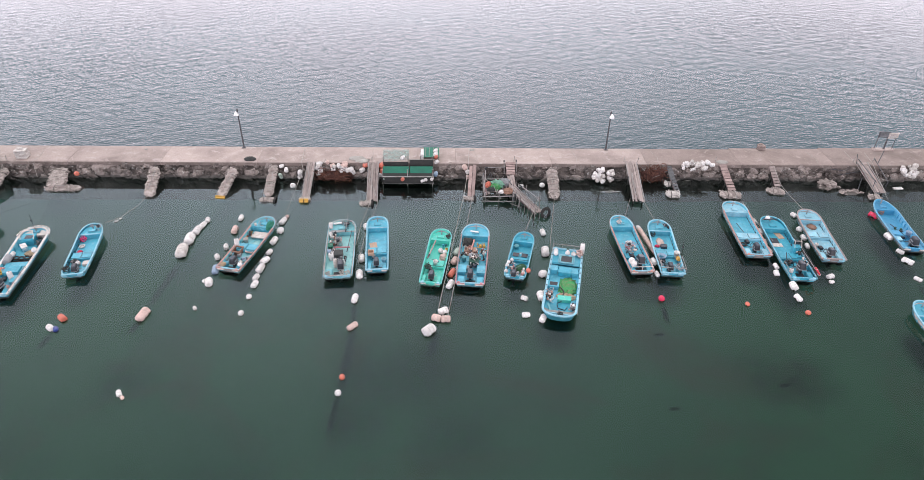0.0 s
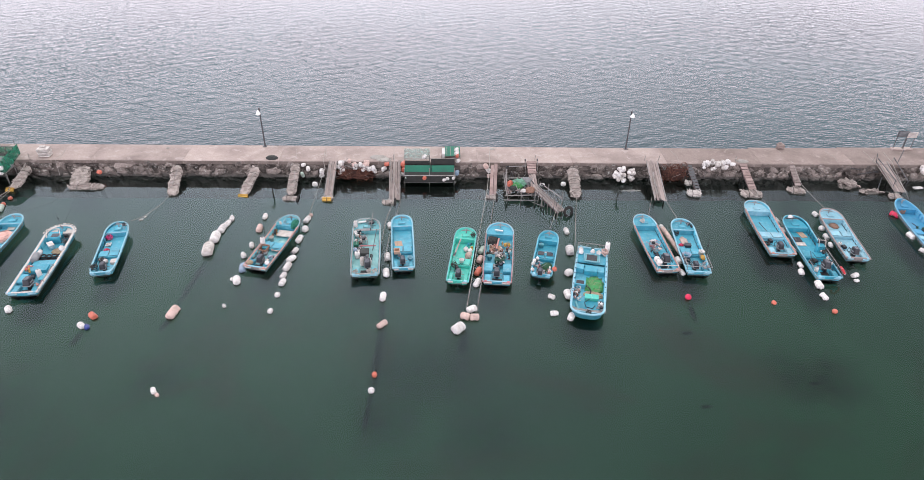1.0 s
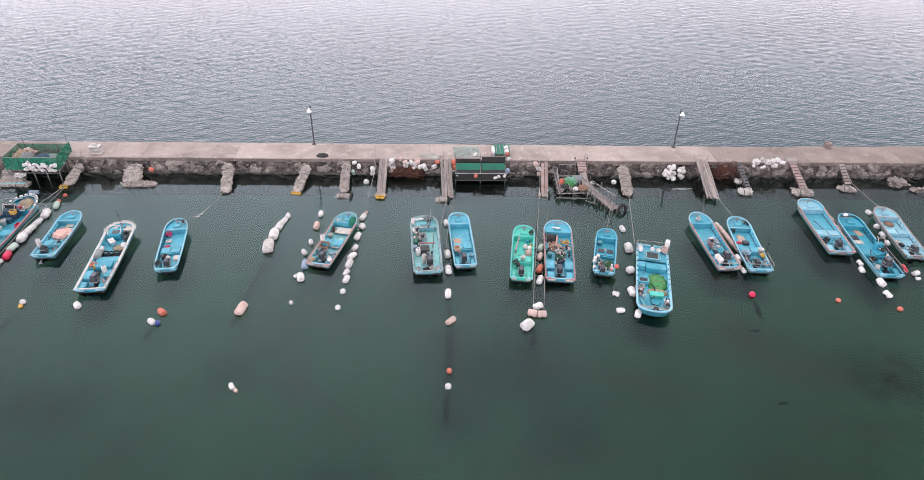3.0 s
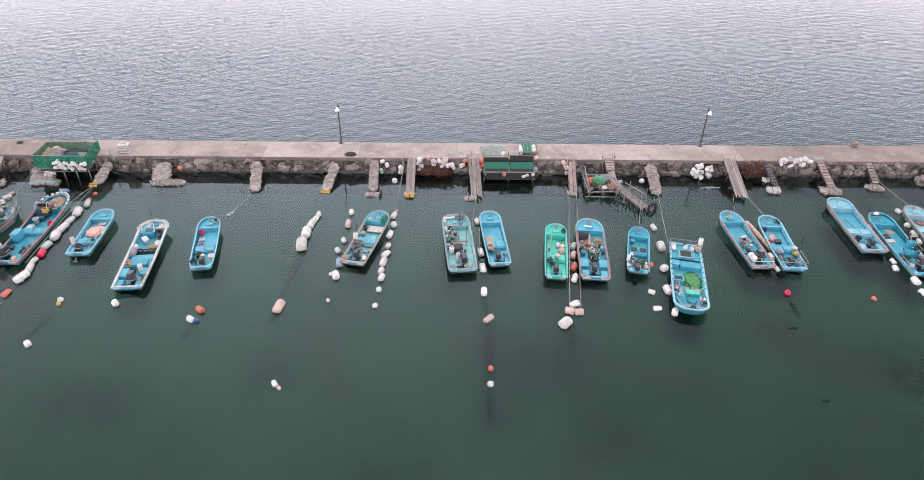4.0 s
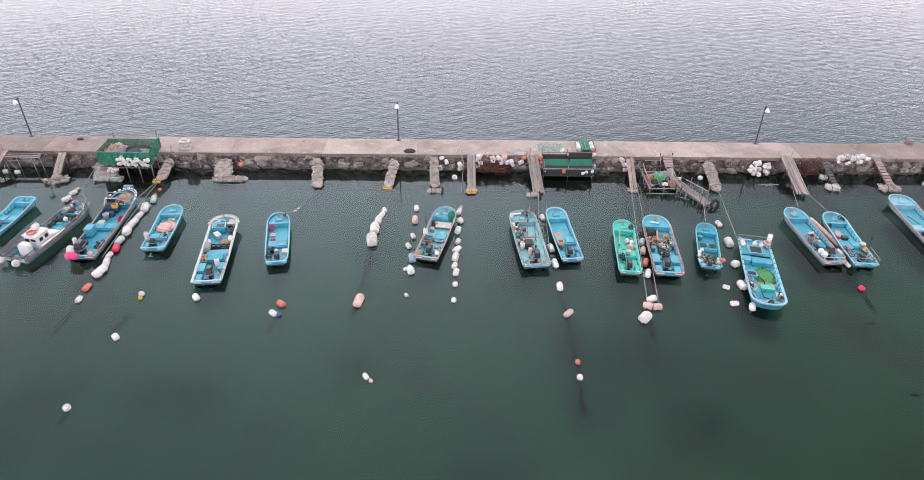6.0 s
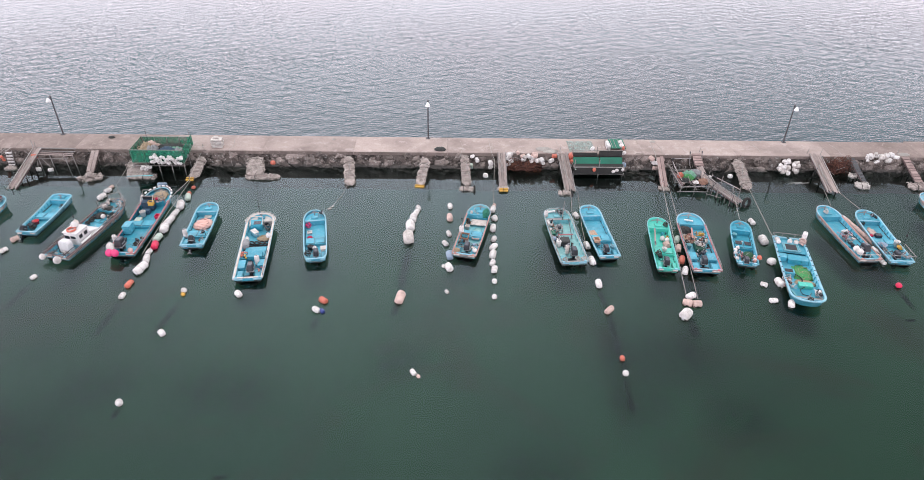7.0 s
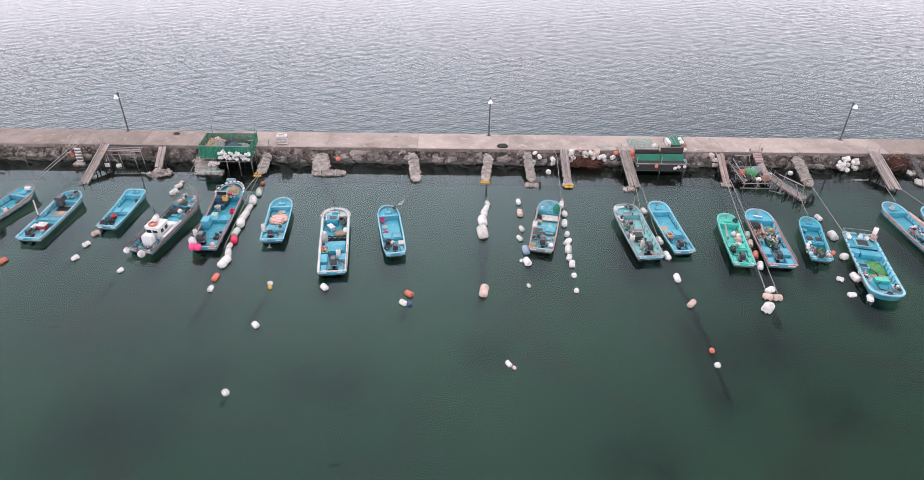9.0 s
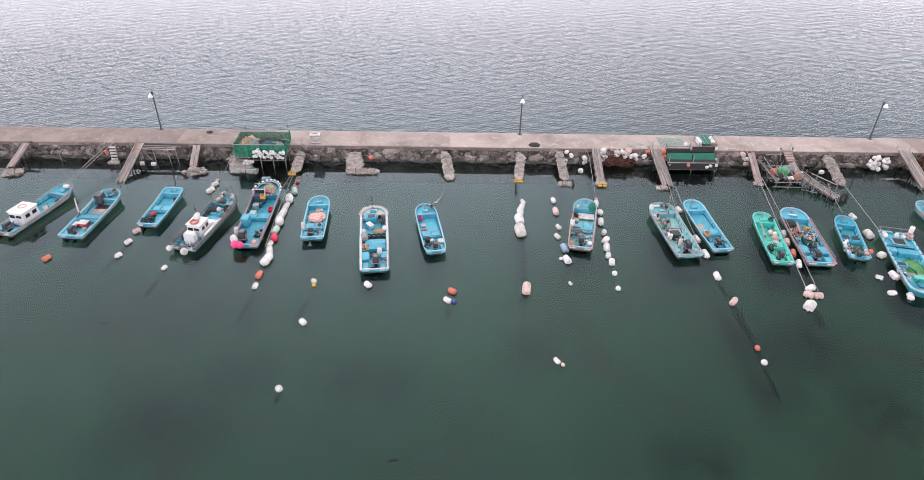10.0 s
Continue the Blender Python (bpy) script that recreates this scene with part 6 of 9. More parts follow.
chest(stow(b, -1.25, 0.78, FLOOR + 0.05), (0.9, 0.6, 0.75), M_AQUA, "tall sky-blue locker by the rail")
canister(stow(b, -3.2, 1.05, 0.4), 0.17, 0.75, M_WHITE, "white canister by the rail")
for x, y, q in ((-4.2, 1.0, M_WHITE), (-4.5, 0.85, M_WHITE), (-5.1, 0.7, M_PINK), (-5.15, 0.25, M_PINK)):
    float_ball(stow(b, x, y, 0.45), 0.3, q, "white float on the stern" if q == M_WHITE else "bright pink float hung at the stern")
crate(stow(b, 0.95, -0.75), (0.5, 0.35, 0.35), M_CRIMSON, "crimson crate by the rail")
float_ball(stow(b, -4.6, -0.7, 0.45), 0.2, M_CREAM, "cream float on the stern")
pipe_gantry(stow(b, 2.9, 0.1, 0.5), 1.7, 1.3, "pipe canopy frame over a console")
coil(stow(b, -3.2, -0.6), 0.3, M_DARKROPE, "dark rope coil at the stern")

# boat with a salmon net
b = boat(-40.41, 46.76, 93.4, 6.60, 2.03, "sky-blue boat with a heaped salmon-coloured net", M_AQUA, M_PALE, M_HULL, bow=0.22, blunt=2.2, bench=(-0.2,), motor=(-2.75, 0.2), msize=1.1, mtilt=48, ribs=10)
gear(stow(b, -1.2, -0.5, FLOOR), 0.8, 0.5, 16, "dark winch and rope by the side", 282, (M_BLACK, M_NETD, M_GREY), 0.45)
board(stow(b, 1.85, -0.05, FLOOR + 0.04, 5), (0.75, 0.6, 0.05), M_OFFW, "white board under the bow deck")
heap(stow(b, 0.45, 0.0), (1.7, 1.6, 0.3), M_NETP, "heap of salmon-coloured fishing net", seed=34, coils=9)
canister(stow(b, -1.75, 0.85, 0.4), 0.18, 0.75, M_WHITE, "white canister by the rail")
coil(stow(b, -2.2, -0.5), 0.25, M_BROWN, "brown rope coil at the stern")

# white-railed boat
b = boat(-35.07, 43.64, 95.9, 9.08, 2.42, "sky-blue boat with broad off-white rails", M_AQUA, M_OFFW, M_CYAN, bow_mat=M_OFFW, bow=0.15, blunt=2.3, bench=(-0.13,), motor=(-3.4, -0.1), msize=1.3, mtilt=8, ribs=10, rimw=0.16, bow_deck=0.12, rail=((-1, -4.2, -1.2, 0.25),))
chest(stow(b, 3.05, 0.3, FLOOR, 0), (0.85, 1.0, 0.6), M_CYAN, "cyan steering locker behind the bow")
# dark plate for the shade inside the locker's recess
part("console_hole", boxed((2.95, 0.2, FLOOR + 0.615), (0.5, 0.6, 0.012)), M_COWL, b, "dark plate for the shade of a locker's recess")
part("windscreen_frame", tube(bmesh.new(), [(2.6, 0.75, 0.75), (3.0, 0.72, 1.35), (3.0, -0.25, 1.35), (2.6, -0.3, 0.75)], 0.035, 6), M_OFFW, b, "white pipe frame")
gear(stow(b, 2.75, -0.7, FLOOR), 1.0, 0.6, 20, "dark engine and hoses beside a locker", 95, (M_BLACK, M_NETD, M_GREY, M_POLE), 0.5)
chest(stow(b, 2.05, 0.35, FLOOR, 35), (0.7, 0.42, 0.4), M_PALE, "pale blue cooler with a white lid", M_WHITE, "cooler", "cooler")
heap(stow(b, 1.45, -0.45, FLOOR), (0.9, 1.1, 0.12), M_NETT, "thin tan net spread on deck", seed=40, coils=8)
float_ball(stow(b, 1.1, -0.9, FLOOR + 0.3), 0.22, M_WHITE, "white float by the rail")
for k in range(5):
    tyre(stow(b, 0.62 + 0.05 * (k % 2), 0.82 - 0.41 * k, FLOOR + 0.12, 0, 15), 0.19, "black tyre in a row across the deck")
# black strip across the floor for an open hold's shade
part("open_hold", boxed((0.25, 0, FLOOR + 0.02), (0.45, 2.0, 0.03)), M_BLACK, b, "black plate for the shade of an open hold")
drum(stow(b, 0.15, 0.78, FLOOR + 0.1, 5), 0.27, 0.9, M_GREY, "grey plastic drum on its side")
chest(stow(b, -0.5, -0.1, FLOOR, 0), (0.6, 1.6, 0.32), M_AQUA, "wide blue locker across the deck")
gear(stow(b, -1.15, 0.7, FLOOR), 1.1, 0.5, 16, "orange, black and white gear heaped by the rail", 96, (M_YELLOW, M_ORANGE, M_BLACK, M_WHITE, M_COWL, M_NETT), 0.45)
chest(stow(b, -1.3, -0.15, FLOOR, 0), (0.8, 1.1, 0.45), M_CYAN, "square cyan locker before the motor")
chest(stow(b, -2.5, 0.72, FLOOR, 0), (1.0, 0.55, 0.36), M_AQUA, "sky-blue locker beside the motor")
chest(stow(b, -2.4, -0.75, FLOOR, 0), (0.8, 0.5, 0.36), M_AQUA, "sky-blue locker beside the motor")
canister(stow(b, -2.2, -0.42, FLOOR + 0.1), 0.19, 0.75, M_WHITE, "white canister beside the motor")
gear(stow(b, -3.1, -0.85, FLOOR + 0.1), 0.8, 0.3, 8, "salmon rope and rags at the stern", 97, (M_SALMON, M_ROSE, M_OFFW), 0.3)
flag_staff(stow(b, 4.0, 0.1, 0.9), 1.3, "short dark mast on a bow")
bow_pads(b, 9.08, 2.42, 0.78, M_OFFW, "off-white hose fenders round a bow", 11, 0.15, 0.06)

# clean blue boat
b = boat(-30.47, 45.19, 100.0, 7.22, 1.94, "clean sky-blue round-sterned open boat", M_AQUA, M_PALE, M_HULL, bow=0.22, blunt=2.2, taper=0.92, bench=(-0.1,), motor=(-2.75, -0.05), msize=1.05, ribs=10, stern_bar=False, tuck=0.3)
coil(stow(b, 1.9, 0.6), 0.28, M_PINK, "pink rope below the bow deck")
crate(stow(b, 0.9, 0.45), (0.4, 0.4, 0.15), M_WHITE, "white tray on a blue deck", "tray")
heap(stow(b, 0.1, 0.45), (0.5, 0.45, 0.15), M_CRIMSON, "small crimson heap of net", seed=44)
bucket(stow(b, -1.5, 0.4), 0.25, 0.3, M_BLACK, "black bucket by the bench")
chest(stow(b, -2.0, -0.62, FLOOR + 0.05), (0.5, 0.4, 0.35), M_OFFW, "white box near the stern")
float_ball(stow(b, -1.75, 0.05), 0.2, M_WHITE, "white float before the motor")
coil(stow(b, -2.75, 0.6, FLOOR + 0.32), 0.28, M_DARKROPE, "dark rope coil at the stern")
hauler(stow(b, 2.75, -0.55, 0.6, 40), "small dark winch on the bow", M_BLACK, 0.5)

# salmon-railed boat with crates
b = boat(-17.12, 46.11, 76.7, 7.67, 2.15, "sky-blue boat with salmon rails, crates and net", M_AQUA, M_SALMON, M_HULL, M_TEAL, bow=0.2, blunt=2.2, bench=(-0.06,), motor=(-2.75, -0.05), msize=1.15, ribs=9)
heap(stow(b, 2.6, -0.62, 0.5), (1.1, 0.6, 0.5), M_TARPG, "dark green net bag on the bow deck", seed=51)
gear(stow(b, 2.6, 0.4, 0.5), 0.7, 0.6, 8, "white rag and rope on the bow deck", 120, (M_OFFW, M_CYAN, M_ROPE))
board(stow(b, 1.45, -0.2, FLOOR + 0.15, 3), (0.85, 1.35, 0.08), M_OFFW, "white board across the deck")
gear(stow(b, 1.3, 0.7, FLOOR), 1.0, 0.45, 18, "brown and orange net gear by the rail", 121, (M_BROWN, M_YELLOW, M_BLACK, M_RUST, M_NETD), 0.45)
bucket(stow(b, 0.45, 0.6), 0.2, 0.4, M_OFFW, "dirty white bucket by the rail")
canister(stow(b, -0.45, 0.9, FLOOR + 0.1), 0.2, 0.8, M_WHITE, "white canister by the rail")
crate(stow(b, -1.1, 0.5), (0.9, 0.75, 0.5), M_BROWN, "brown wooden crate on deck")
crate(stow(b, -0.7, -0.4, FLOOR + 0.1), (0.8, 0.65, 0.15), M_CREAM, "pinkish tray on deck", "tray")
heap(stow(b, 0.4, -0.3, FLOOR), (0.9, 0.7, 0.03), M_MINT, "pale stained sheet on deck", "sheet", 52.0, "sheet", 2)
gear(stow(b, -2.0, 0.55, FLOOR), 0.9, 0.7, 18, "blue and dark gear before the motor", 122, (M_CYAN, M_BLACK, M_COWL, M_TAN, M_GREY), 0.4)
gear(stow(b, -2.2, -0.5, FLOOR), 0.8, 0.6, 16, "grey hose tangled beside the motor", 123, (M_GREY, M_OFFW, M_BLUEF, M_BLACK), 0.4)
float_ball(stow(b, -3.1, -0.75, FLOOR + 0.3), 0.19, M_WHITE, "white float at the stern corner")
heap(stow(b, -3.2, 0.7, FLOOR + 0.3), (0.5, 0.5, 0.2), M_NETT, "small tan heap of rope", seed=53)
flag_staff(stow(b, 0.2, 1.0, 0.75), 1.0, "short dark staff on the rail")


# ---- buoys ----
KINDS = {"white": (M_WHITE, "white foam mooring buoy, slightly dirty"), "cream": (M_CREAM, "weathered pinkish foam mooring buoy"), "orange": (M_ORANGE, "faded orange mooring buoy with rope band"),
         "crimson": (M_CRIMSON, "crimson mooring buoy with rope band"), "grey": (M_FOAMG, "grimy greyed foam float"), "green": (M_GREENF, "pale green foam mooring buoy"), "blue": (M_BLUEF, "blue-grey plastic drum buoy"), "navy": (M_NAVY, "small navy blue mooring buoy"), "yellow": (M_YELLOW, "small yellow float beside a buoy")}
PROTO = {}


def buoy(x, y, kind="white", size=0.6, long=1.45, turn=90, z=None, tip=0.0, group="mooring buoys", worn=0):
    """A foam buoy on its side: rounded ends, grooves for its rope, a rope band and an eye."""
    size *= 0.72
    floats = z is None
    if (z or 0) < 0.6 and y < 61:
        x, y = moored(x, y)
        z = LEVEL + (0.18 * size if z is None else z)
    key = (kind, worn % 3, long < 1.2, floats)
    m = pose(x, y, (0.18 * size if z is None else z), 0, tip, turn) @ Matrix.Diagonal((size * long, size, size, 1))
    if key in PROTO:
        k = PROTO[key].scale
        return copy_thing(PROTO[key], m @ Matrix.Diagonal((1 / k[0], 1 / k[1], 1 / k[2], 1)))
    mat, label = KINDS[kind]
    ob = thing("mooring_buoy", m, label, "buoy", group)
    t = pose(0, 0, 0, 0, 90)
    prof = [(0.2, -0.5), (0.34, -0.49), (0.46, -0.44), (0.5, -0.36), (0.5, -0.2), (0.485, -0.17), (0.5, -0.14), (0.5, 0.14), (0.485, 0.17), (0.5, 0.2), (0.5, 0.36), (0.46, 0.44), (0.34, 0.49), (0.2, 0.5)]
    if key[2]:
        prof = [(0.5 * math.cos(a) ** 0.8, 0.5 * math.sin(a)) for a in np.linspace(-1.4, 1.4, 11)]
    bm = lathe(bmesh.new(), prof, 16, t)
    for v in bm.verts:
        v.co *= 1 + 0.07 * noise.fractal(v.co * 2.2 + Vector((worn * 5.0, 3, 1)), 0.8, 2, 3)
    part("body", bm, mat, ob)
    if floats:
        # lower shell, coloured dark for weed and for the reflection at the waterline
        bm = lathe(bmesh.new(), [(r * 1.05, h * 1.03) for r, h in prof], 16, t)
        bmesh.ops.delete(bm, geom=[f for f in bm.faces if f.calc_center_median().z > -0.13 + 0.16 * noise.noise(f.calc_center_median() * 4.0 + Vector((worn, 0, 0)))], context="FACES")
        part("weed_fringe", bm, M_WEED, ob, "dark shell of weed and painted reflection along the waterline")
    bm = bmesh.new()
    for px in ((-0.17, 0.17) if not key[2] else (0.0,)):
        ring(bm, 0.49, 0.014, pose(px, 0, 0, 0, 90), 16, 4)
    part("rope_band", bm, M_ROPE, ob)
    part("eye", ring(bmesh.new(), 0.06, 0.018, pose(0.53, 0, 0, 90), 10, 4), M_DARKROPE, ob)
    PROTO[key] = ob
    return ob


def string(rows, turn=90):
    for n, (x, y, kind, size, long) in enumerate(rows):
        buoy(x, y, kind, size, long * (1.18 if abs(turn - 90) < 25 and long > 1.15 else 1.0), turn + 14 * math.sin(7.3 * x + 3.1 * y), worn=n)


W_, C_, O_, G_ = "white", "cream", "orange", "green"
# east end
string([(16.08, 39.03, "crimson", 0.68, 1.0), (22.56, 38.35, O_, 0.5, 1.05), (26.8, 37.29, O_, 0.55, 1.0), (26.86, 43.23, W_, 0.5, 1.5), (26.49, 42.26, W_, 0.58, 1.2),
        (27.13, 40.53, W_, 0.75, 1.25), (26.84, 39.05, W_, 0.6, 1.4)])
string([(30.71, 41.76, W_, 0.6, 1.45), (30.5, 41.1, W_, 0.42, 1.2)], 10)
string([(27.75, 50.1, W_, 0.6, 1.3), (27.6, 48.4, W_, 0.62, 1.4), (27.3, 46.7, C_, 0.62, 1.4), (27.2, 45.5, C_, 0.6, 1.4), (31.95, 51.2, W_, 0.62, 1.2), (31.36, 48.79, W_, 0.72, 1.15), (31.12, 47.45, W_, 0.6, 1.3), (30.9, 46.2, W_, 0.5, 1.4), (28.09, 49.27, O_, 0.42, 1.1)])
string([(39.5, 51.15, "crimson", 0.72, 1.4), (38.93, 47.6, W_, 0.72, 1.35), (38.6, 45.3, W_, 0.55, 1.3), (38.4, 43.85, W_, 0.7, 1.5), (37.8, 41.4, W_, 0.5, 1.4)], 110)
string([(16.75, 43.84, W_, 0.7, 1.2), (16.6, 42.2, W_, 0.5, 1.3)])
ob = thing("fender_tube", pose(*moored(17.0, 46.95), LEVEL + 0.12, 0, 0, 97), "long salmon-coloured foam fender tube afloat", "fender")
bm = lathe(bmesh.new(), [(0.08, -2.25), (0.17, -2.2), (0.2, -2.05)] + [(0.21 + 0.012 * math.sin(5 * z), z) for z in np.linspace(-1.9, 1.7, 19)] + [(0.2, 1.8)], 14, pose(0, 0, 0, 0, 90))
part("tube", bm, M_CREAM, ob)
part("end_cap", lathe(bmesh.new(), [(0.2, 1.8), (0.21, 2.1), (0.15, 2.25), (0.05, 2.3)], 14, pose(0, 0, 0, 0, 90)), M_WHITE, ob)
for z in (-1.2, 0.0, 1.1):
    part("rope_band", ring(bmesh.new(), 0.222, 0.015, pose(z, 0, 0, 0, 90), 14, 4), M_ROPE, ob)
# beside the large boat
string([(8.03, 48.32, W_, 0.62, 1.5), (7.84, 45.27, W_, 0.95, 1.25), (6.75, 39.36, W_, 0.8, 1.25), (6.57, 36.74, W_, 0.66, 1.3)], 82)
string([(7.26, 42.13, W_, 0.95, 1.08), (5.36, 37.15, W_, 0.6, 1.35)], 10)
buoy(5.44, 39.13, W_, 0.55, 1.35, -30)
# between the green and the rose boat
string([(0.35, 45.33, G_, 0.68, 1.5), (0.12, 44.05, C_, 0.68, 1.4), (-0.10, 42.35, O_, 0.68, 1.6), (-0.26, 40.88, W_, 0.66, 1.6), ], 80)
buoy(-0.8, 37.63, W_, 0.75, 1.35, 32)
buoy(-1.84, 35.47, W_, 1.05, 1.2, 48, worn=2)
string([(-1.3, 36.83, C_, 0.78, 1.25), (-0.62, 36.72, C_, 0.76, 1.25)], -8)
# between the teal and the pale boat
string([(-7.68, 49.22, W_, 0.62, 1.5), (-7.58, 44.4, W_, 0.7, 1.4), (-7.53, 42.21, W_, 0.72, 1.4), (-7.56, 39.14, W_, 0.66, 1.5), (-7.51, 31.0, O_, 0.52, 1.1), (-7.6, 29.6, W_, 0.58, 1.0)], 90)
buoy(-7.38, 36.0, C_, 0.62, 1.9, 48)
# long string and the two rows beside the crate boat
string([(-21.98, 50.35, W_, 0.6, 1.3), (-22.16, 49.5, W_, 0.66, 1.4), (-22.38, 48.6, W_, 0.85, 1.4), (-22.57, 47.2, W_, 1.1, 1.35), (-22.65, 45.4, "grey", 1.25, 1.3), (-22.87, 37.35, C_, 0.9, 1.55)])
string([(-19.09, 50.72, W_, 0.6, 1.4), (-19.13, 48.72, C_, 0.75, 1.4), (-19.2, 46.15, W_, 0.55, 1.4), (-19.51, 44.65, W_, 0.58, 1.3), (-19.15, 42.88, "blue", 0.75, 1.5), (-19.65, 41.44, W_, 0.42, 1.1), (-19.2, 41.2, W_, 0.8, 1.2), (-19.36, 38.15, W_, 0.35, 1.2)], 105)
string([(-15.2, 50.15, W_, 0.68, 1.6), (-15.11, 48.6, W_, 0.85, 1.08), (-15.35, 47.03, W_, 0.72, 1.4), (-15.38, 45.31, W_, 0.6, 1.22), (-15.48, 44.13, W_, 0.7, 1.35), (-15.59, 43.03, W_, 0.75, 1.4), (-15.68, 41.85, W_, 0.62, 1.22), (-15.58, 40.96, W_, 0.65, 1.22), (-15.66, 39.45, W_, 0.6, 1.1), (-15.78, 37.52, W_, 0.58, 1.1)], 70)
buoy(-15.0, 51.0, C_, 0.5, 1.0, 90)
# out in the basin
string([(-34.99, 37.77, W_, 0.65, 1.3), (-28.54, 37.03, O_, 0.68, 1.3), (-28.9, 35.98, W_, 0.6, 1.4), (-28.45, 35.84, "navy", 0.48, 1.2), (-39.15, 33.45, W_, 0.58, 1.3), (-39.47, 27.12, W_, 0.62, 1.15), (-39.19, 38.2, W_, 0.6, 1.1), (-39.11, 37.75, "yellow", 0.45, 1.1), (-21.55, 29.7, W_, 0.45, 1.5), (-21.2, 29.35, C_, 0.36, 1.1)], 130)
# fenders of the white-railed boat
for y, k in ((48.2, W_), (46.9, W_), (44.6, W_), (42.4, O_)):
    buoy(-36.42 + 0.095 * (48.2 - y), y, k, 0.55, 1.6, 96, z=0.35)
# string by the long rose boat
string([(-43.47, 53.88, O_, 0.55, 1.0), (-43.54, 52.83, O_, 0.55, 1.0), (-43.39, 52.05, G_, 0.7, 1.7), (-43.57, 50.51, W_, 0.95, 1.5), (-43.61, 49.14, W_, 0.72, 1.7), (-43.66, 47.92, W_, 0.85, 1.7), (-43.65, 46.65, W_, 1.0, 1.2), (-43.69, 45.23, G_, 0.8, 1.4), (-43.55, 44.14, "crimson", 0.78, 1.3), (-43.67, 43.17, W_, 0.6, 1.3), (-43.48, 42.15, W_, 0.7, 1.7), (-43.43, 40.91, W_, 0.95, 1.5), (-43.57, 38.95, O_, 0.62, 1.4), (-43.53, 37.54, W_, 0.55, 1.2)])
# west end
string([(-51.26, 52.01, W_, 0.75, 1.5), (-51.21, 53.15, W_, 0.68, 1.4), (-51.2, 53.9, C_, 0.5, 1.3), (-51.18, 39.79, W_, 0.52, 1.2), (-55.38, 44.97, C_, 0.68, 1.3), (-55.42, 43.37, W_, 0.62, 1.3), (-55.43, 41.42, W_, 0.6, 1.3), (-60.9, 40.95, O_, 0.65, 1.4), (-66.5, 40.2, O_, 0.5, 1.2)], 60)
buoy(-60.65, 45.4, W_, 0.5, 2.0, 86, z=0.4)
buoy(-50.75, 44.4, W_, 0.6, 1.7, 78, z=0.35)
buoy(-30.05, 50.25, W_, 0.25, 1.8, 20)
buoy(-29.85, 50.7, W_, 0.22, 1.6, 50)
buoy(51.4, 81.7, O_, 0.6, 1.1, 0)


# ---- ropes ----
def hang(*pts, r=0.028, sag=0.0, mat=None, label="pale mooring rope to the pier", shift=True):
    ob = thing("mooring_rope", Matrix(), label, "rope")
    if shift:
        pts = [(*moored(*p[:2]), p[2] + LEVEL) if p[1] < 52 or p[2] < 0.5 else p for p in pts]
    line = []
    for a, b in zip(pts, pts[1:]):
        a, b = Vector(a), Vector(b)
        for k in range(8):
            u = k / 8
            p = a.lerp(b, u)
            p.z -= sag * 4 * u * (1 - u)
            line.append(p)
    line.append(Vector(pts[-1]))
    part("strand", tube(bmesh.new(), line, r * 0.68, 5), mat or M_ROPE, ob)


hang((-30.06, 48.6, 0.95), (-29.4, 51.8, 0.2), (-28.82, 53.62, 0.55), sag=0.15)
hang((-15.1, 50.9, 0.3), (-14.64, 57.0, 1.7), (-14.9, 57.9, 2.08), (-15.06, 60.5, 2.10))
hang((-8.2, 46.0, 0.35), (-8.1, 49.19, 0.4), (-7.72, 52.25, 0.9), (-7.9, 57.84, 2.08), (-8.13, 60.5, 2.10), r=0.035)
hang((-7.75, 43.5, 0.3), (-7.6, 47.0, 0.4), (-7.05, 52.3, 0.8), r=0.035)
hang((-1.4, 36.99, 0.7), (0.03, 46.82, 1.2), (1.06, 53.63, 1.5), (1.5, 57.95, 2.1), (1.6, 60.2, 2.09), r=0.035, shift=False)
hang((-0.66, 36.54, 0.7), (-0.01, 40.99, 0.85), (0.91, 47.22, 0.95), (1.82, 53.78, 1.0), r=0.035, shift=False)
hang((6.35, 47.4, 0.95), (8.0, 53.2, 0.9), sag=0.1)
hang((8.1, 44.76, 1.0), (9.4, 52.8, 0.9), r=0.035)
hang((15.6, 49.7, 1.0), (16.6, 52.9, 0.9))
hang((18.0, 49.0, 1.0), (17.75, 52.9, 0.9))
hang((27.0, 52.2, 1.0), (27.6, 50.3, 0.4), (27.9, 46.5, 0.4))
hang((32.4, 50.9, 0.95), (32.13, 55.3, 0.9), (31.97, 57.84, 2.08), (31.6, 60.4, 2.10), sag=0.05)
hang((40.3, 52.8, 1.0), (40.45, 57.84, 2.08), (40.6, 60.5, 2.10))
hang((41.2, 52.7, 0.95), (42.16, 57.84, 2.08), (42.6, 60.2, 2.10))
hang((-64.1, 51.6, 1.1), (-62.33, 57.84, 2.2), r=0.035)
hang((-63.8, 51.5, 1.1), (-61.9, 57.84, 2.2), r=0.035)
hang((-48.3, 49.9, 1.1), (-50.4, 53.5, 0.5), (-50.27, 57.2, 1.2), r=0.03)
hang((-44.5, 49.8, 0.85), (-43.82, 54.23, 0.7), (-43.48, 57.5, 1.9), r=0.03)
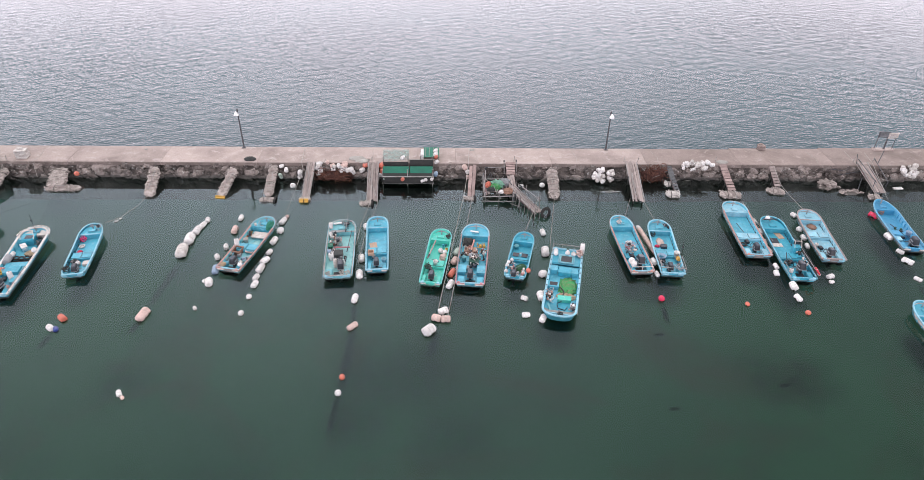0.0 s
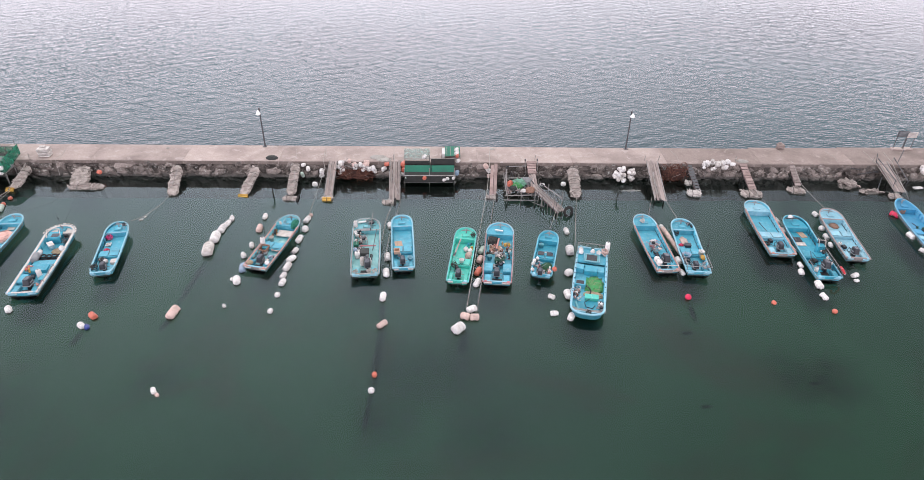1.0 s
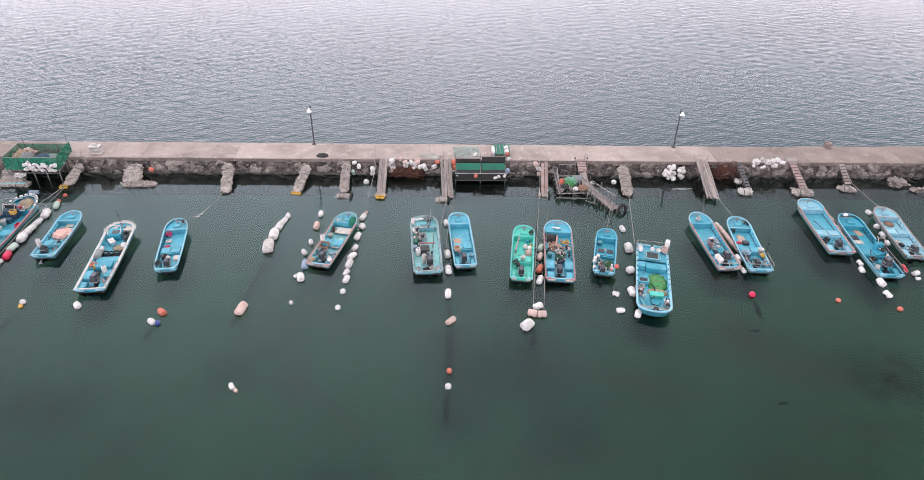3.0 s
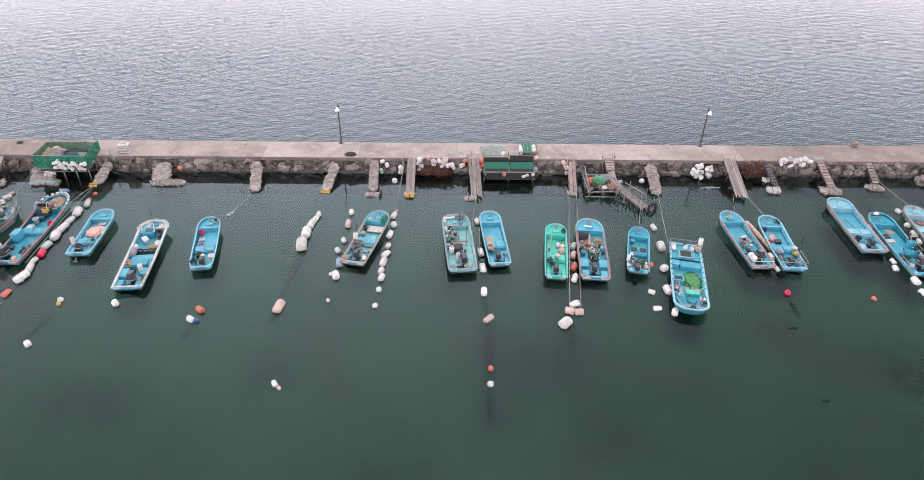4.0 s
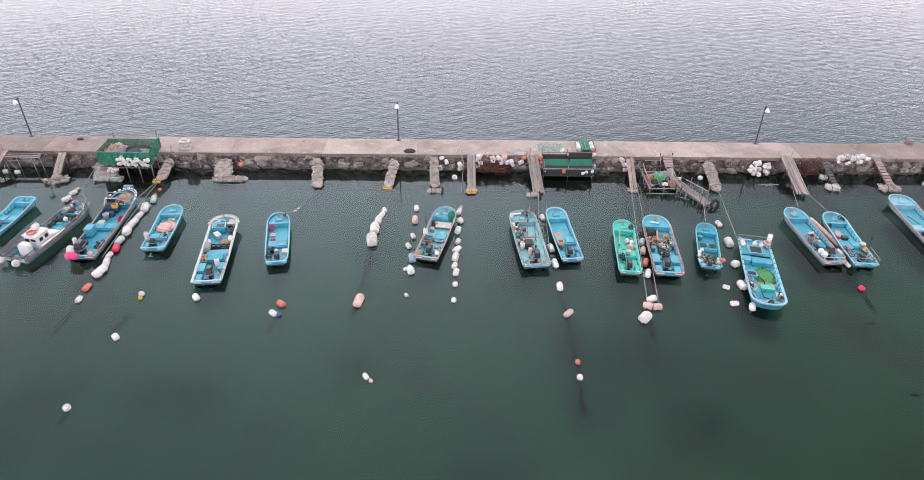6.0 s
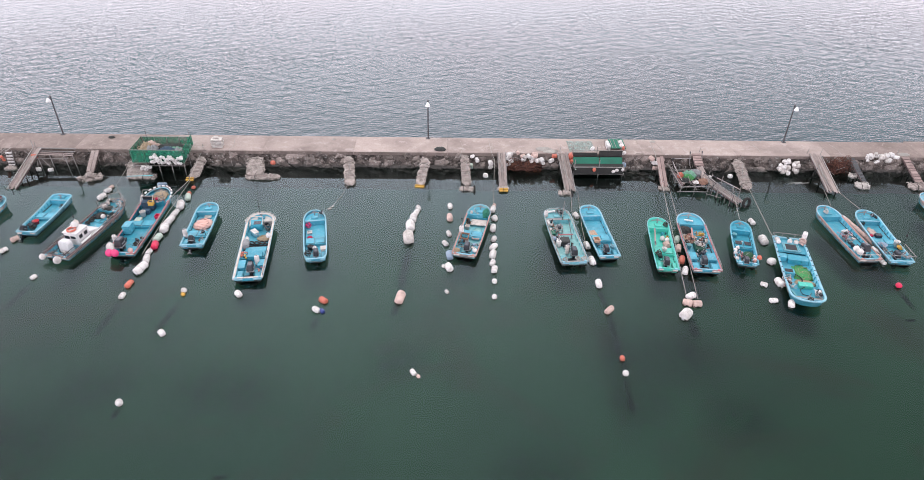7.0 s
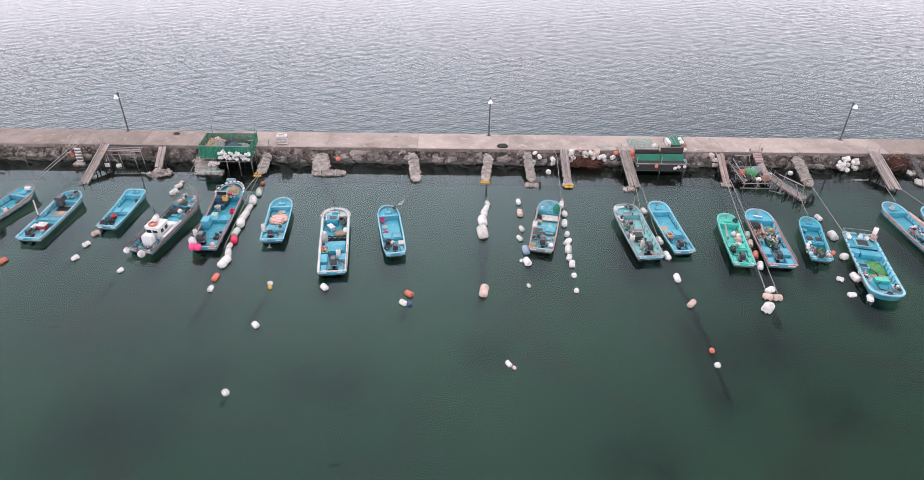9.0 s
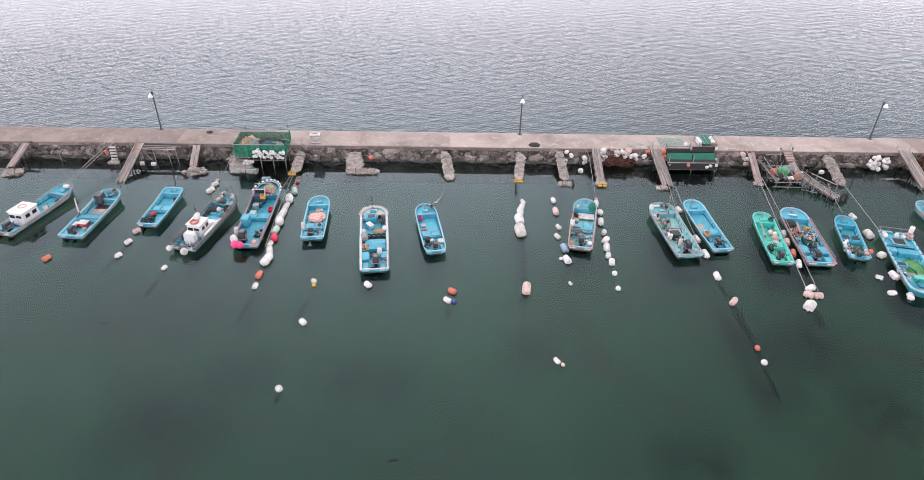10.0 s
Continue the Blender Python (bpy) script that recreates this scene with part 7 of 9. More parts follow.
hang((-43.9, 42.5, 0.35), (-44.0, 48.72, 0.45), (-43.7, 54.24, 0.65), r=0.03)
hang((-40.3, 49.8, 0.9), (-39.2, 53.0, 0.15), (-38.3, 55.6, 0.4), r=0.016, mat=M_DARKROPE, label="dark weedy mooring rope")
hang((-35.5, 48.1, 1.0), (-37.0, 52.0, 0.15), (-37.9, 55.4, 0.4), r=0.016, mat=M_DARKROPE, label="dark weedy mooring rope")
hang((-64.9, 51.2, 0.9), (-62.0, 53.6, 0.1), (-58.9, 55.5, 0.4), r=0.016, mat=M_DARKROPE, label="dark weedy mooring rope")


# ---- landing stages along the pier ----
def along(a, b):
    """A frame whose x runs from a to b, and the length."""
    a, b = Vector(a), Vector(b)
    d = b - a
    q = d.to_track_quat("X", "Z")
    return Matrix.Translation(a) @ q.to_matrix().to_4x4(), d.length


def gangway(a, b, w, label, mat=None, cross=False, rails=False, n=4, group="gangways along the pier"):
    """A plank gangway from the pier at a down to b."""
    mat = mat or M_PLANK
    m, L = along(a, b)
    ob = thing("gangway", m, label, "gangway", group)
    rng = random.Random(round(a[0] * 10))
    for s in (-1, 1):
        part("stringer", boxed((L / 2, s * (w / 2 - 0.06), -0.08), (L, 0.08, 0.12)), M_PLUM, ob)
    if cross:
        k = int(L / 0.34)
        for i in range(k):
            part("plank", boxed((L * (i + 0.5) / k, rng.uniform(-0.02, 0.02), 0.01 + rng.uniform(0, 0.012)), (L / k * rng.uniform(0.72, 0.9), w + rng.uniform(-0.06, 0.06), 0.04), rng.uniform(-2, 2), 0.006), mat, ob)
    else:
        for i in range(n):
            part("plank", boxed((L / 2 + rng.uniform(-0.12, 0.12), w * ((i + 0.5) / n - 0.5), 0.01 + rng.uniform(0, 0.02)), (L + rng.uniform(-0.2, 0.15), w / n * 0.9, 0.045), rng.uniform(-0.6, 0.6), 0.006), mat, ob)
    if rails:
        for s in (-1, 1):
            part("rail", bar(bmesh.new(), (0.1, s * w * 0.52, 0.12), (L + 0.2, s * w * 0.52, 0.1), 0.045, 7), M_PIPE, ob)
    if rails:
        for i in range(3):
            u = rng.uniform(0.1, 0.5)
            part("loose_pole", bar(bmesh.new(), (L * u, rng.uniform(-0.4, 0.4) * w, 0.07), (L * (u + rng.uniform(0.3, 0.5)), rng.uniform(-0.5, 0.5) * w, 0.09), 0.028, 6), M_PIPE, ob)
        for i in range(4):
            px, s = L * rng.uniform(0.1, 0.95), rng.choice((-1, 1))
            part("stake", bar(bmesh.new(), (px, s * w * 0.54, -0.35), (px + rng.uniform(-0.2, 0.2), s * w * 0.56, rng.uniform(0.25, 0.6)), 0.026, 6), M_POLE if i % 2 else M_PIPE, ob)
    for i in range(3):
        a_, b_ = (m.inverted() @ Vector((*(m @ Vector((L * (0.3 + 0.3 * i), s * w * 0.45, 0))).xy, 0.1 + 0.3 * (s > 0))) for s in (-1, 1))
        part("brace", bar(bmesh.new(), a_, b_, 0.035, 6), M_DARKROPE, ob)
    for i in range(3):
        for s in (-1, 1):
            px = L * (0.35 + 0.3 * i)
            foot = m.inverted() @ Vector((*(m @ Vector((px, s * w * 0.42, 0))).xy, -0.3))
            part("post", bar(bmesh.new(), (px, s * w * 0.42, 0.0), foot, 0.05, 6), M_DARKROPE, ob)
    return ob


def sharp(*args, **opts):
    """A lump with hard facets."""
    bm = lump(*args, **opts)
    for f in bm.faces:
        f.smooth = False
    return bm


def crusted_float(a, b, w, label, seed=1.0, end=None, bands=2, mat=None):
    """A long foam float wrapped in net and crusted with weed, used as a landing stage."""
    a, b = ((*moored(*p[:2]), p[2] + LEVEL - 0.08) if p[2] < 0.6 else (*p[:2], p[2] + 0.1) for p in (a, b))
    m, L = along(a, b)
    ob = thing("landing_float", m, label, "landing float", "landing floats along the pier")
    bm = bmesh.new()
    nx, nk = max(10, int(L / 0.14)), 18
    rings = []
    for i in range(nx + 1):
        u = i / nx
        k = min(1.0, (0.35 + 5 * u), 0.45 + 6 * (1 - u))
        row = []
        for j in range(nk):
            t = 6.2832 * j / nk
            n = 0.95 + 0.26 * noise.fractal(Vector((u * L * 2.6 + seed, 2.2 * math.cos(t), 2.2 * math.sin(t))), 0.6, 2.3, 5)
            wave = 1 + 0.05 * math.sin(u * L * 4 + seed)
            z = 0.27 * k * n * math.sin(t)
            if z > 0.13:
                z = 0.13 + 0.45 * (z - 0.13)
            row.append(bm.verts.new((u * L + 0.05 * math.sin(3 * t + seed), w / 2 * k * n * wave * (abs(math.cos(t)) ** 0.7 * (1 if math.cos(t) > 0 else -1)), z)))
        rings.append(row)
    for p, q in zip(rings, rings[1:]):
        for j in range(nk):
            bm.faces.new((p[j], p[(j + 1) % nk], q[(j + 1) % nk], q[j]))
    bm.faces.new(rings[0])
    bm.faces.new(rings[-1])
    bmesh.ops.recalc_face_normals(bm, faces=bm.faces)
    for f in bm.faces:
        f.smooth = False
    part("foam_body", bm, mat or M_CRUST, ob)
    rng = random.Random(seed)
    for i in range(int(8 + L * w * 7)):
        s = rng.uniform(0.05, 0.13)
        part("crust_lump", sharp(bmesh.new(), (s, s * rng.uniform(0.5, 1), s * 0.45), 0.6, 1.4, 2, seed + i * 1.7, pose(L * rng.uniform(0.02, 1.0), w * rng.uniform(-0.5, 0.5), rng.uniform(0.10, 0.18), rng.uniform(-20, 20), rng.uniform(-20, 20), rng.uniform(0, 180))), mat or M_CRUST, ob)
    for i in range(int(L * 0.7)):
        px = L * rng.uniform(0.05, 0.97)
        pts = [(px + 0.1 * math.sin(2 * t + i), w * 0.5 * math.cos(t), 0.06 + 0.15 * math.sin(t) ** 0.5) for t in np.linspace(0.1, 3.04, 9)]
        part("lashing", tube(bmesh.new(), pts, 0.02, 4), M_ROPE if rng.random() < 0.6 else M_CRUST_PALE, ob)
    for i in range(4 if L > 1.6 and w < 1.5 and end != "tyre" else 0):
        px = L * (0.2 + 0.18 * i) + rng.uniform(-0.08, 0.08)
        part("slat", boxed((px, rng.uniform(-0.1, 0.1), 0.21 + 0.012 * i), (rng.uniform(0.1, 0.2), w * rng.uniform(0.6, 0.95), 0.03), rng.uniform(-14, 14)), M_PLANK, ob, "weathered slat")
    for i in range(2 if L > 3 else 0):
        y0, y1, x0 = w * rng.uniform(-0.35, 0.35), w * rng.uniform(-0.35, 0.35), L * rng.uniform(0.02, 0.3)
        part("pole", bar(bmesh.new(), (x0, y0, 0.3), (x0 + L * rng.uniform(0.4, 0.65), y1, 0.3), 0.03, 6), M_PIPE if i else M_PLANK, ob)
    for i in range(bands):
        px = L * (i + 0.7) / (bands + 0.4)
        part("rope_band", ring(bmesh.new(), w / 2 * 0.99, 0.025, pose(px, 0, 0, 0, 90 + 6 * math.sin(i * 5)) @ Matrix.Diagonal((0.74, 1.02, 1, 1)), 16, 4), M_ROPE if i % 2 else M_DARKROPE, ob)
    if end == "tyre":
        for s in (-1, 1):
            part("end_tyre", ring(bmesh.new(), 0.27, 0.1, pose(L + 0.02, s * w * 0.26, -0.05, 0, 90)), M_RUBBER, ob, "black tyre fender")
    if end == "yellow":
        for k in range(2):
            part("end_float", bar(bmesh.new(), (L + 0.06 + 0.13 * k, -w * 0.48, 0.05 - 0.1 * k), (L + 0.06 + 0.13 * k, w * 0.48, 0.05 - 0.1 * k), 0.085, 10), M_YELLOW, ob, "yellow foam end float")
    return ob


def rock_heap(x, y, rx, ry, h, n, label, seed=1, mat=None, z=0.0, name="rock_heap"):
    """A heap of separate rocks."""
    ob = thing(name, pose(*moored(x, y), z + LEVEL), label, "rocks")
    rng = random.Random(seed)
    core = bmesh.new()
    lump(core, (rx * 0.85, ry * 0.85, h * 0.5), 0.3, 2.0, 3, seed, flat=-0.3)
    part("base", core, M_CRUST if mat is M_CRUST else M_STONE, ob)
    for k in range(n):
        a, r = rng.uniform(0, 6.28), rng.uniform(0, 1) ** 0.6
        s = rng.uniform(0.16, 0.5)
        px, py = rx * r * math.cos(a), ry * r * math.sin(a)
        s *= 0.8
        part("rock", sharp(bmesh.new(), (s, s * rng.uniform(0.6, 1), s * rng.uniform(0.4, 0.7)), 0.8, 1.1, 2, k * 3.3 + seed, pose(px, py, h * max(0.0, 1 - r * r) * 0.9 + 0.05, rng.uniform(-25, 25), rng.uniform(-25, 25), rng.uniform(0, 360))), mat or M_STONE, ob)
    return ob


def plank_end(x, y, w, label):
    ob = thing("yellow_float", pose(*moored(x, y), LEVEL + 0.12), label, "float")
    for k in range(2):
        part("tube", bar(bmesh.new(), (-w / 2, -0.12 + 0.2 * k, 0.1 * k), (w / 2, -0.12 + 0.2 * k, 0.1 * k), 0.1, 10), M_YELLOW, ob)
    part("rope_band", boxed((0, 0, 0.05), (0.05, 0.45, 0.3), bevel=0.02), M_DARKROPE, ob)


# from west to east
gangway((-70.4, 57.6, 2.1), (-71.2, 55.2, 0.65), 0.8, "short weathered plank gangway to a crusted float", n=3)
crusted_float((-70.4, 55.3, 0.15), (-72.2, 55.0, 0.15), 1.2, "weed-crusted landing float below a gangway", 2.0)
gangway((-59.25, 57.75, 2.17), (-59.55, 52.7, 0.55), 0.75, "long weathered plank gangway over the water", n=3, rails=True)
gangway((-53.7, 57.7, 2.1), (-53.72, 55.7, 0.75), 0.75, "short pale plank gangway to a heap of sacks", n=2)
rock_heap(-53.95, 55.8, 1.15, 0.8, 0.42, 16, "heap of weed-covered sacks at a gangway's foot", 5, M_CRUST, 0.0, "sack_heap")
crusted_float((-49.7, 57.5, 1.1), (-49.25, 55.6, 0.15), 2.1, "broad weed-crusted landing float beside a net platform", 6.0)
crusted_float((-49.4, 56.0, 0.1), (-47.8, 56.05, 0.1), 0.9, "low weed-crusted landing float", 16.0)
crusted_float((-43.4, 57.6, 1.3), (-44.1, 55.75, 0.2), 1.0, "weed-crusted landing float beside a net platform", 7.0)
plank_end(-44.3, 55.4, 0.7, "yellow foam float at a landing's end")
crusted_float((-38.2, 57.7, 1.3), (-38.2, 56.0, 0.2), 1.7, "broken concrete-crusted landing ramp", 8.0)
crusted_float((-39.1, 56.1, 0.12), (-35.8, 56.15, 0.12), 1.0, "low concrete-crusted landing stage", 9.0)
crusted_float((-29.1, 57.7, 1.45), (-28.72, 54.6, 0.15), 1.05, "net-wrapped foam float sloping into the water", 10.0)
crusted_float((-21.4, 57.5, 1.4), (-22.02, 54.65, 0.15), 0.95, "net-wrapped foam float with a yellow end", 11.0, "yellow")
crusted_float((-17.6, 57.8, 1.6), (-17.45, 54.4, 0.3), 0.9, "concrete-crusted float ramp with tyre fenders", 12.0)
crusted_float((-18.2, 54.1, 0.05), (-16.75, 54.05, 0.05), 0.8, "tyre-hung float at the foot of a ramp", 13.0, "tyre")
gangway((-13.9, 57.9, 2.05), (-13.95, 53.6, 0.5), 0.72, "weathered plank gangway on a foam float", n=3, rails=True)
crusted_float((-14.5, 54.1, 0.1), (-13.4, 54.1, 0.1), 0.7, "small crusted float under a gangway", 14.0)
plank_end(-13.95, 53.7, 0.8, "yellow foam float at a gangway's end")
gangway((-7.85, 57.9, 2.05), (-7.65, 52.8, 0.6), 0.95, "broad weathered plank gangway with ropes", n=4, rails=True)
crusted_float((-8.7, 53.4, 0.05), (-7.5, 53.45, 0.05), 0.8, "dark float under a gangway's end", 15.0, "tyre")
gangway((1.95, 57.6, 1.85), (1.6, 53.8, 0.55), 0.7, "narrow reddish plank gangway", M_REDPLANK, n=2)
crusted_float((1.2, 54.3, 0.05), (2.2, 54.3, 0.05), 0.6, "dark float under a narrow gangway", 17.0, "tyre")
gangway((5.6, 57.9, 2.12), (5.55, 56.2, 1.6), 0.85, "short reddish plank gangway from the pier", M_REDPLANK, cross=True)
gangway((5.55, 56.2, 1.55), (5.6, 54.3, 1.15), 0.7, "pale plank gangway to a net platform", n=3)
gangway((5.5, 54.5, 1.15), (7.6, 50.6, 0.75), 0.75, "pale plank gangway running out to a tyre", n=3, rails=True)
crusted_float((9.72, 57.7, 1.5), (9.95, 54.15, 0.2), 1.1, "large net-wrapped foam float sloping from the pier", 18.0, bands=5)
gangway((17.65, 57.95, 2.12), (17.3, 52.5, 0.85), 1.02, "broad plank gangway with pole rails", n=5, rails=True)
gangway((21.4, 57.7, 1.9), (21.7, 54.6, 0.55), 0.52, "dark steel ladder gangway over foam floats", M_POLE, cross=True)
crusted_float((21.4, 57.1, 0.2), (22.4, 57.1, 0.2), 0.8, "pale crusted float under a ladder", 20.0, mat=M_CRUST_PALE)
crusted_float((21.0, 55.05, 0.2), (22.3, 55.0, 0.2), 1.1, "pale crusted float at a ladder's foot", 21.0, mat=M_CRUST_PALE)
gangway((26.85, 57.7, 2.0), (27.0, 54.6, 0.75), 0.72, "reddish slatted gangway to a crusted float", M_REDPLANK, cross=True)
crusted_float((26.3, 54.95, 0.2), (28.3, 54.85, 0.2), 1.2, "pale crusted landing float at a gangway's foot", 22.0)
gangway((31.85, 57.9, 2.05), (31.9, 55.5, 0.7), 0.58, "pale slatted gangway to a crusted float", cross=True)
crusted_float((31.3, 55.9, 0.1), (33.0, 55.6, 0.1), 1.1, "crusted landing float at a gangway's foot", 23.0)
rock_heap(37.9, 56.9, 1.1, 0.8, 0.38, 30, "tumbled heap of pale broken rocks by the wall", 9, M_ROCK)
rock_heap(39.6, 55.5, 1.0, 0.5, 0.15, 9, "low rocks awash beside the wall", 11, M_ROCK)
gangway((41.1, 58.0, 2.12), (41.3, 54.2, 0.85), 0.95, "plank gangway with a pipe handrail", n=4, rails=True)
crusted_float((40.9, 54.6, 0.2), (42.0, 54.5, 0.2), 0.9, "crusted float at a gangway's foot", 24.0)

# leaning poles beside the eastern gangway
for p, q in (((40.6, 57.6, 1.2), (40.3, 57.9, 3.1)), ((42.6, 57.8, 1.4), (43.0, 58.1, 3.4)), ((40.5, 57.8, 2.6), (40.9, 54.6, 1.7)), ((42.2, 57.9, 2.6), (42.1, 54.8, 1.7)), ((40.9, 54.8, 0.2), (40.8, 54.7, 1.9)), ((42.1, 54.9, 0.2), (42.2, 54.8, 1.8)), ((38.6, 57.2, 1.1), (41.0, 57.3, 1.5)), ((37.2, 57.6, 1.7), (40.8, 57.4, 1.2)), ((39.6, 54.9, 0.2), (40.9, 56.8, 1.2))):
    pole(p, q, 0.035, M_POLE, "thin dark pole leaning by a gangway")

# ---- the green raft beside the pier ----
raft = thing("net_platform", pose(-4.45, 57.0, 0), "pipe platform with green and black netting hung beside the pier", "platform")
for x in (-2.4, 0, 2.4):
    for y in (-1.1, 0.55):
        part("post", bar(bmesh.new(), (x, y, -0.3), (x, y, 2.3 if y < 0 else 2.9), 0.045), M_PIPE, raft)
for y, z in ((-1.15, 0.85), (-1.15, 1.55), (-1.12, 0.8), (0.55, 2.5)):
    part("beam", bar(bmesh.new(), (-2.5, y, z), (2.55, y, z), 0.05), M_PIPE, raft)
for x in (-2.45, -1.2, 0, 1.2, 2.45):
    part("joist", bar(bmesh.new(), (x, -1.15, 1.5), (x, 0.6, 1.5), 0.04), M_PIPE, raft)
part("net_floor", boxed((0, -0.3, 1.56), (4.9, 1.65, 0.03)), M_NETK, raft, "black net floor")
for x0, x1 in ((-2.42, 0.1), (0.2, 2.42)):
    part("green_screen", boxed((0, 0, 0), (x1 - x0, 0.03, 0.8), m=pose((x0 + x1) / 2, -0.3, 1.78, -35)), M_TARPG, raft, "green net screen")
part("black_screen", boxed((-1.2, 0.3, 2.2), (2.4, 0.03, 0.42)), M_NETK, raft, "black net screen")
part("black_apron", boxed((0, -1.2, 1.17), (4.85, 0.03, 0.68)), M_NETK, raft, "black net apron")
# black sheet added to put in the shade of the void below deck
part("black_back", boxed((0, -0.35, 0.7), (4.8, 0.03, 1.6)), M_NETK, raft, "added black sheet for the shade below the deck")
part("black_screen", boxed((1.3, 0.25, 2.3), (2.3, 0.03, 0.7)), M_NETK, raft, "black net screen")
film = thing("plastic_sheet", pose(-5.75, 59.2, TOP + 0.05, 3, 0, 1), "pale translucent plastic sheet lying on the pier", "plastic sheet")
part("sheet", boxed((0, 0, 0), (2.6, 2.5, 0.02)), M_FILM, film)
hut = thing("covered_rack", pose(-2.3, 59.15, TOP + 0.02), "pipe rack with a green tarpaulin roof on the pier", "rack")
for x in (-0.95, 0.85):
    for y in (-0.85, 0.75):
        part("post", bar(bmesh.new(), (x, y, 0), (x, y, 0.46), 0.035), M_PIPE, hut)
part("roof", boxed((0, 0, 0), (1.5, 1.9, 0.05), m=pose(0.12, -0.05, 0.47, 4), bevel=0.01), M_TARPG, hut, "green tarpaulin")
for x in (-0.45, -0.1, 0.3, 0.7):
    part("batten", bar(bmesh.new(), (x, -0.93, 0.44), (x, 0.8, 0.56), 0.025), M_PIPE, hut)
part("side_sheet", boxed((-0.78, -0.2, 0.32), (0.34, 1.3, 0.6), bevel=0.12), M_TARPW, hut, "white plastic side sheet")
part("shelf", boxed((0, 0, 0.2), (1.7, 1.5, 0.05)), M_PLANK, hut)
for x, y, z, k, s in ((-1.75, 59.4, 2.5, W_, 0.65), (-1.75, 58.7, 2.45, W_, 0.7), (-1.7, 58.2, 2.5, O_, 0.45), (-1.65, 57.9, 2.1, W_, 0.5), (-1.75, 56.9, 1.3, "blue", 0.6), (-7.0, 57.5, 1.95, O_, 0.72), (-6.95, 57.2, 1.5, O_, 0.74), (-6.5, 56.95, 1.5, O_, 0.76), (-7.1, 56.9, 1.2, W_, 0.5),
                      (-6.7, 56.0, 1.35, G_, 0.45), (-4.9, 55.8, 1.35, O_, 0.5), (-3.0, 55.75, 1.15, W_, 0.4), (-2.7, 55.78, 1.3, W_, 0.4), (-2.1, 55.8, 1.35, W_, 0.42), (-4.95, 57.5, 2.75, W_, 0.5)):
    buoy(x, y, k, s, 1.3, 80 + 40 * math.sin(x * 9), z, group="floats hung on the platform")

# ---- net platform at the long gangway ----
stage = thing("net_stage", pose(4.2, 54.75, 0), "rickety pole stage piled with nets beside the pier", "platform")
for x in (-1.3, 0.0, 1.3):
    for y in (-1.75, 0.0, 1.6):
        part("post", bar(bmesh.new(), (x, y, -0.3), (x + 0.04, y, 1.45), 0.045), M_PIPE, stage)
for y in (-1.8, -0.9, 0, 0.8, 1.6):
    part("cross_pole", bar(bmesh.new(), (-1.55, y, 1.02), (1.55, y + 0.1, 1.04), 0.05), M_PIPE, stage)
for x in (-1.35, 1.35):
    part("side_pole", bar(bmesh.new(), (x, -2.0, 1.1), (x, 2.6, 1.15), 0.05), M_PIPE, stage)
for k in range(8):
    r = random.Random(k + 3)
    if k in (2, 5):
        continue
    part("plank", boxed((-1.2 + 0.34 * k, r.uniform(-0.4, 0.3), 1.12 + r.uniform(0, 0.04)), (r.uniform(0.13, 0.24), r.uniform(2.2, 3.4), 0.04), r.uniform(-5, 5)), M_PLANK if k % 3 else M_PLUM, stage)
for k in range(20):
    r = random.Random(k + 40)
    x, y = r.uniform(-1.5, 1.2), r.uniform(-1.9, 1.2)
    part("tangled_pole", bar(bmesh.new(), (x, y, r.uniform(0.55, 1.2)), (x + r.uniform(-0.8, 1.2), y + r.uniform(-0.6, 1.4), r.uniform(0.6, 1.7)), 0.028, 6), M_PIPE if k % 3 else M_POLE, stage)
part("low_pole", bar(bmesh.new(), (-1.6, -1.8, 0.55), (1.6, -1.8, 0.5), 0.05), M_PIPE, stage)
part("low_pole", bar(bmesh.new(), (-1.5, -1.75, 0.4), (1.4, 1.5, 0.5), 0.04), M_PIPE, stage)
heap(pose(4.15, 54.9, 1.15), (1.35, 1.2, 0.5), M_NETPG, "pale green net heaped on a stage", seed=61, coils=4)
heap(pose(3.95, 54.35, 1.15), (1.0, 0.9, 0.45), M_NETG, "green net heaped on a stage", seed=66, coils=3)
heap(pose(3.5, 54.0, 1.15), (0.8, 0.6, 0.3), M_NETD, "dark net on a stage's edge", seed=67)
heap(pose(4.9, 55.3, 1.15), (1.2, 1.1, 0.45), M_GREY, "grey net heaped on a stage", seed=62)
heap(pose(3.3, 54.8, 1.15), (0.6, 0.8, 0.4), M_ORANGE, "orange net at a stage's edge", seed=63)
heap(pose(5.1, 53.6, 1.15), (1.0, 0.8, 0.4), M_BROWN, "brown rope and net on a stage", seed=64)
heap(pose(4.45, 53.5, 1.15), (0.5, 0.4, 0.25), M_WHITE, "white foam scraps and rope", "rope", 65.0, "rope_heap")
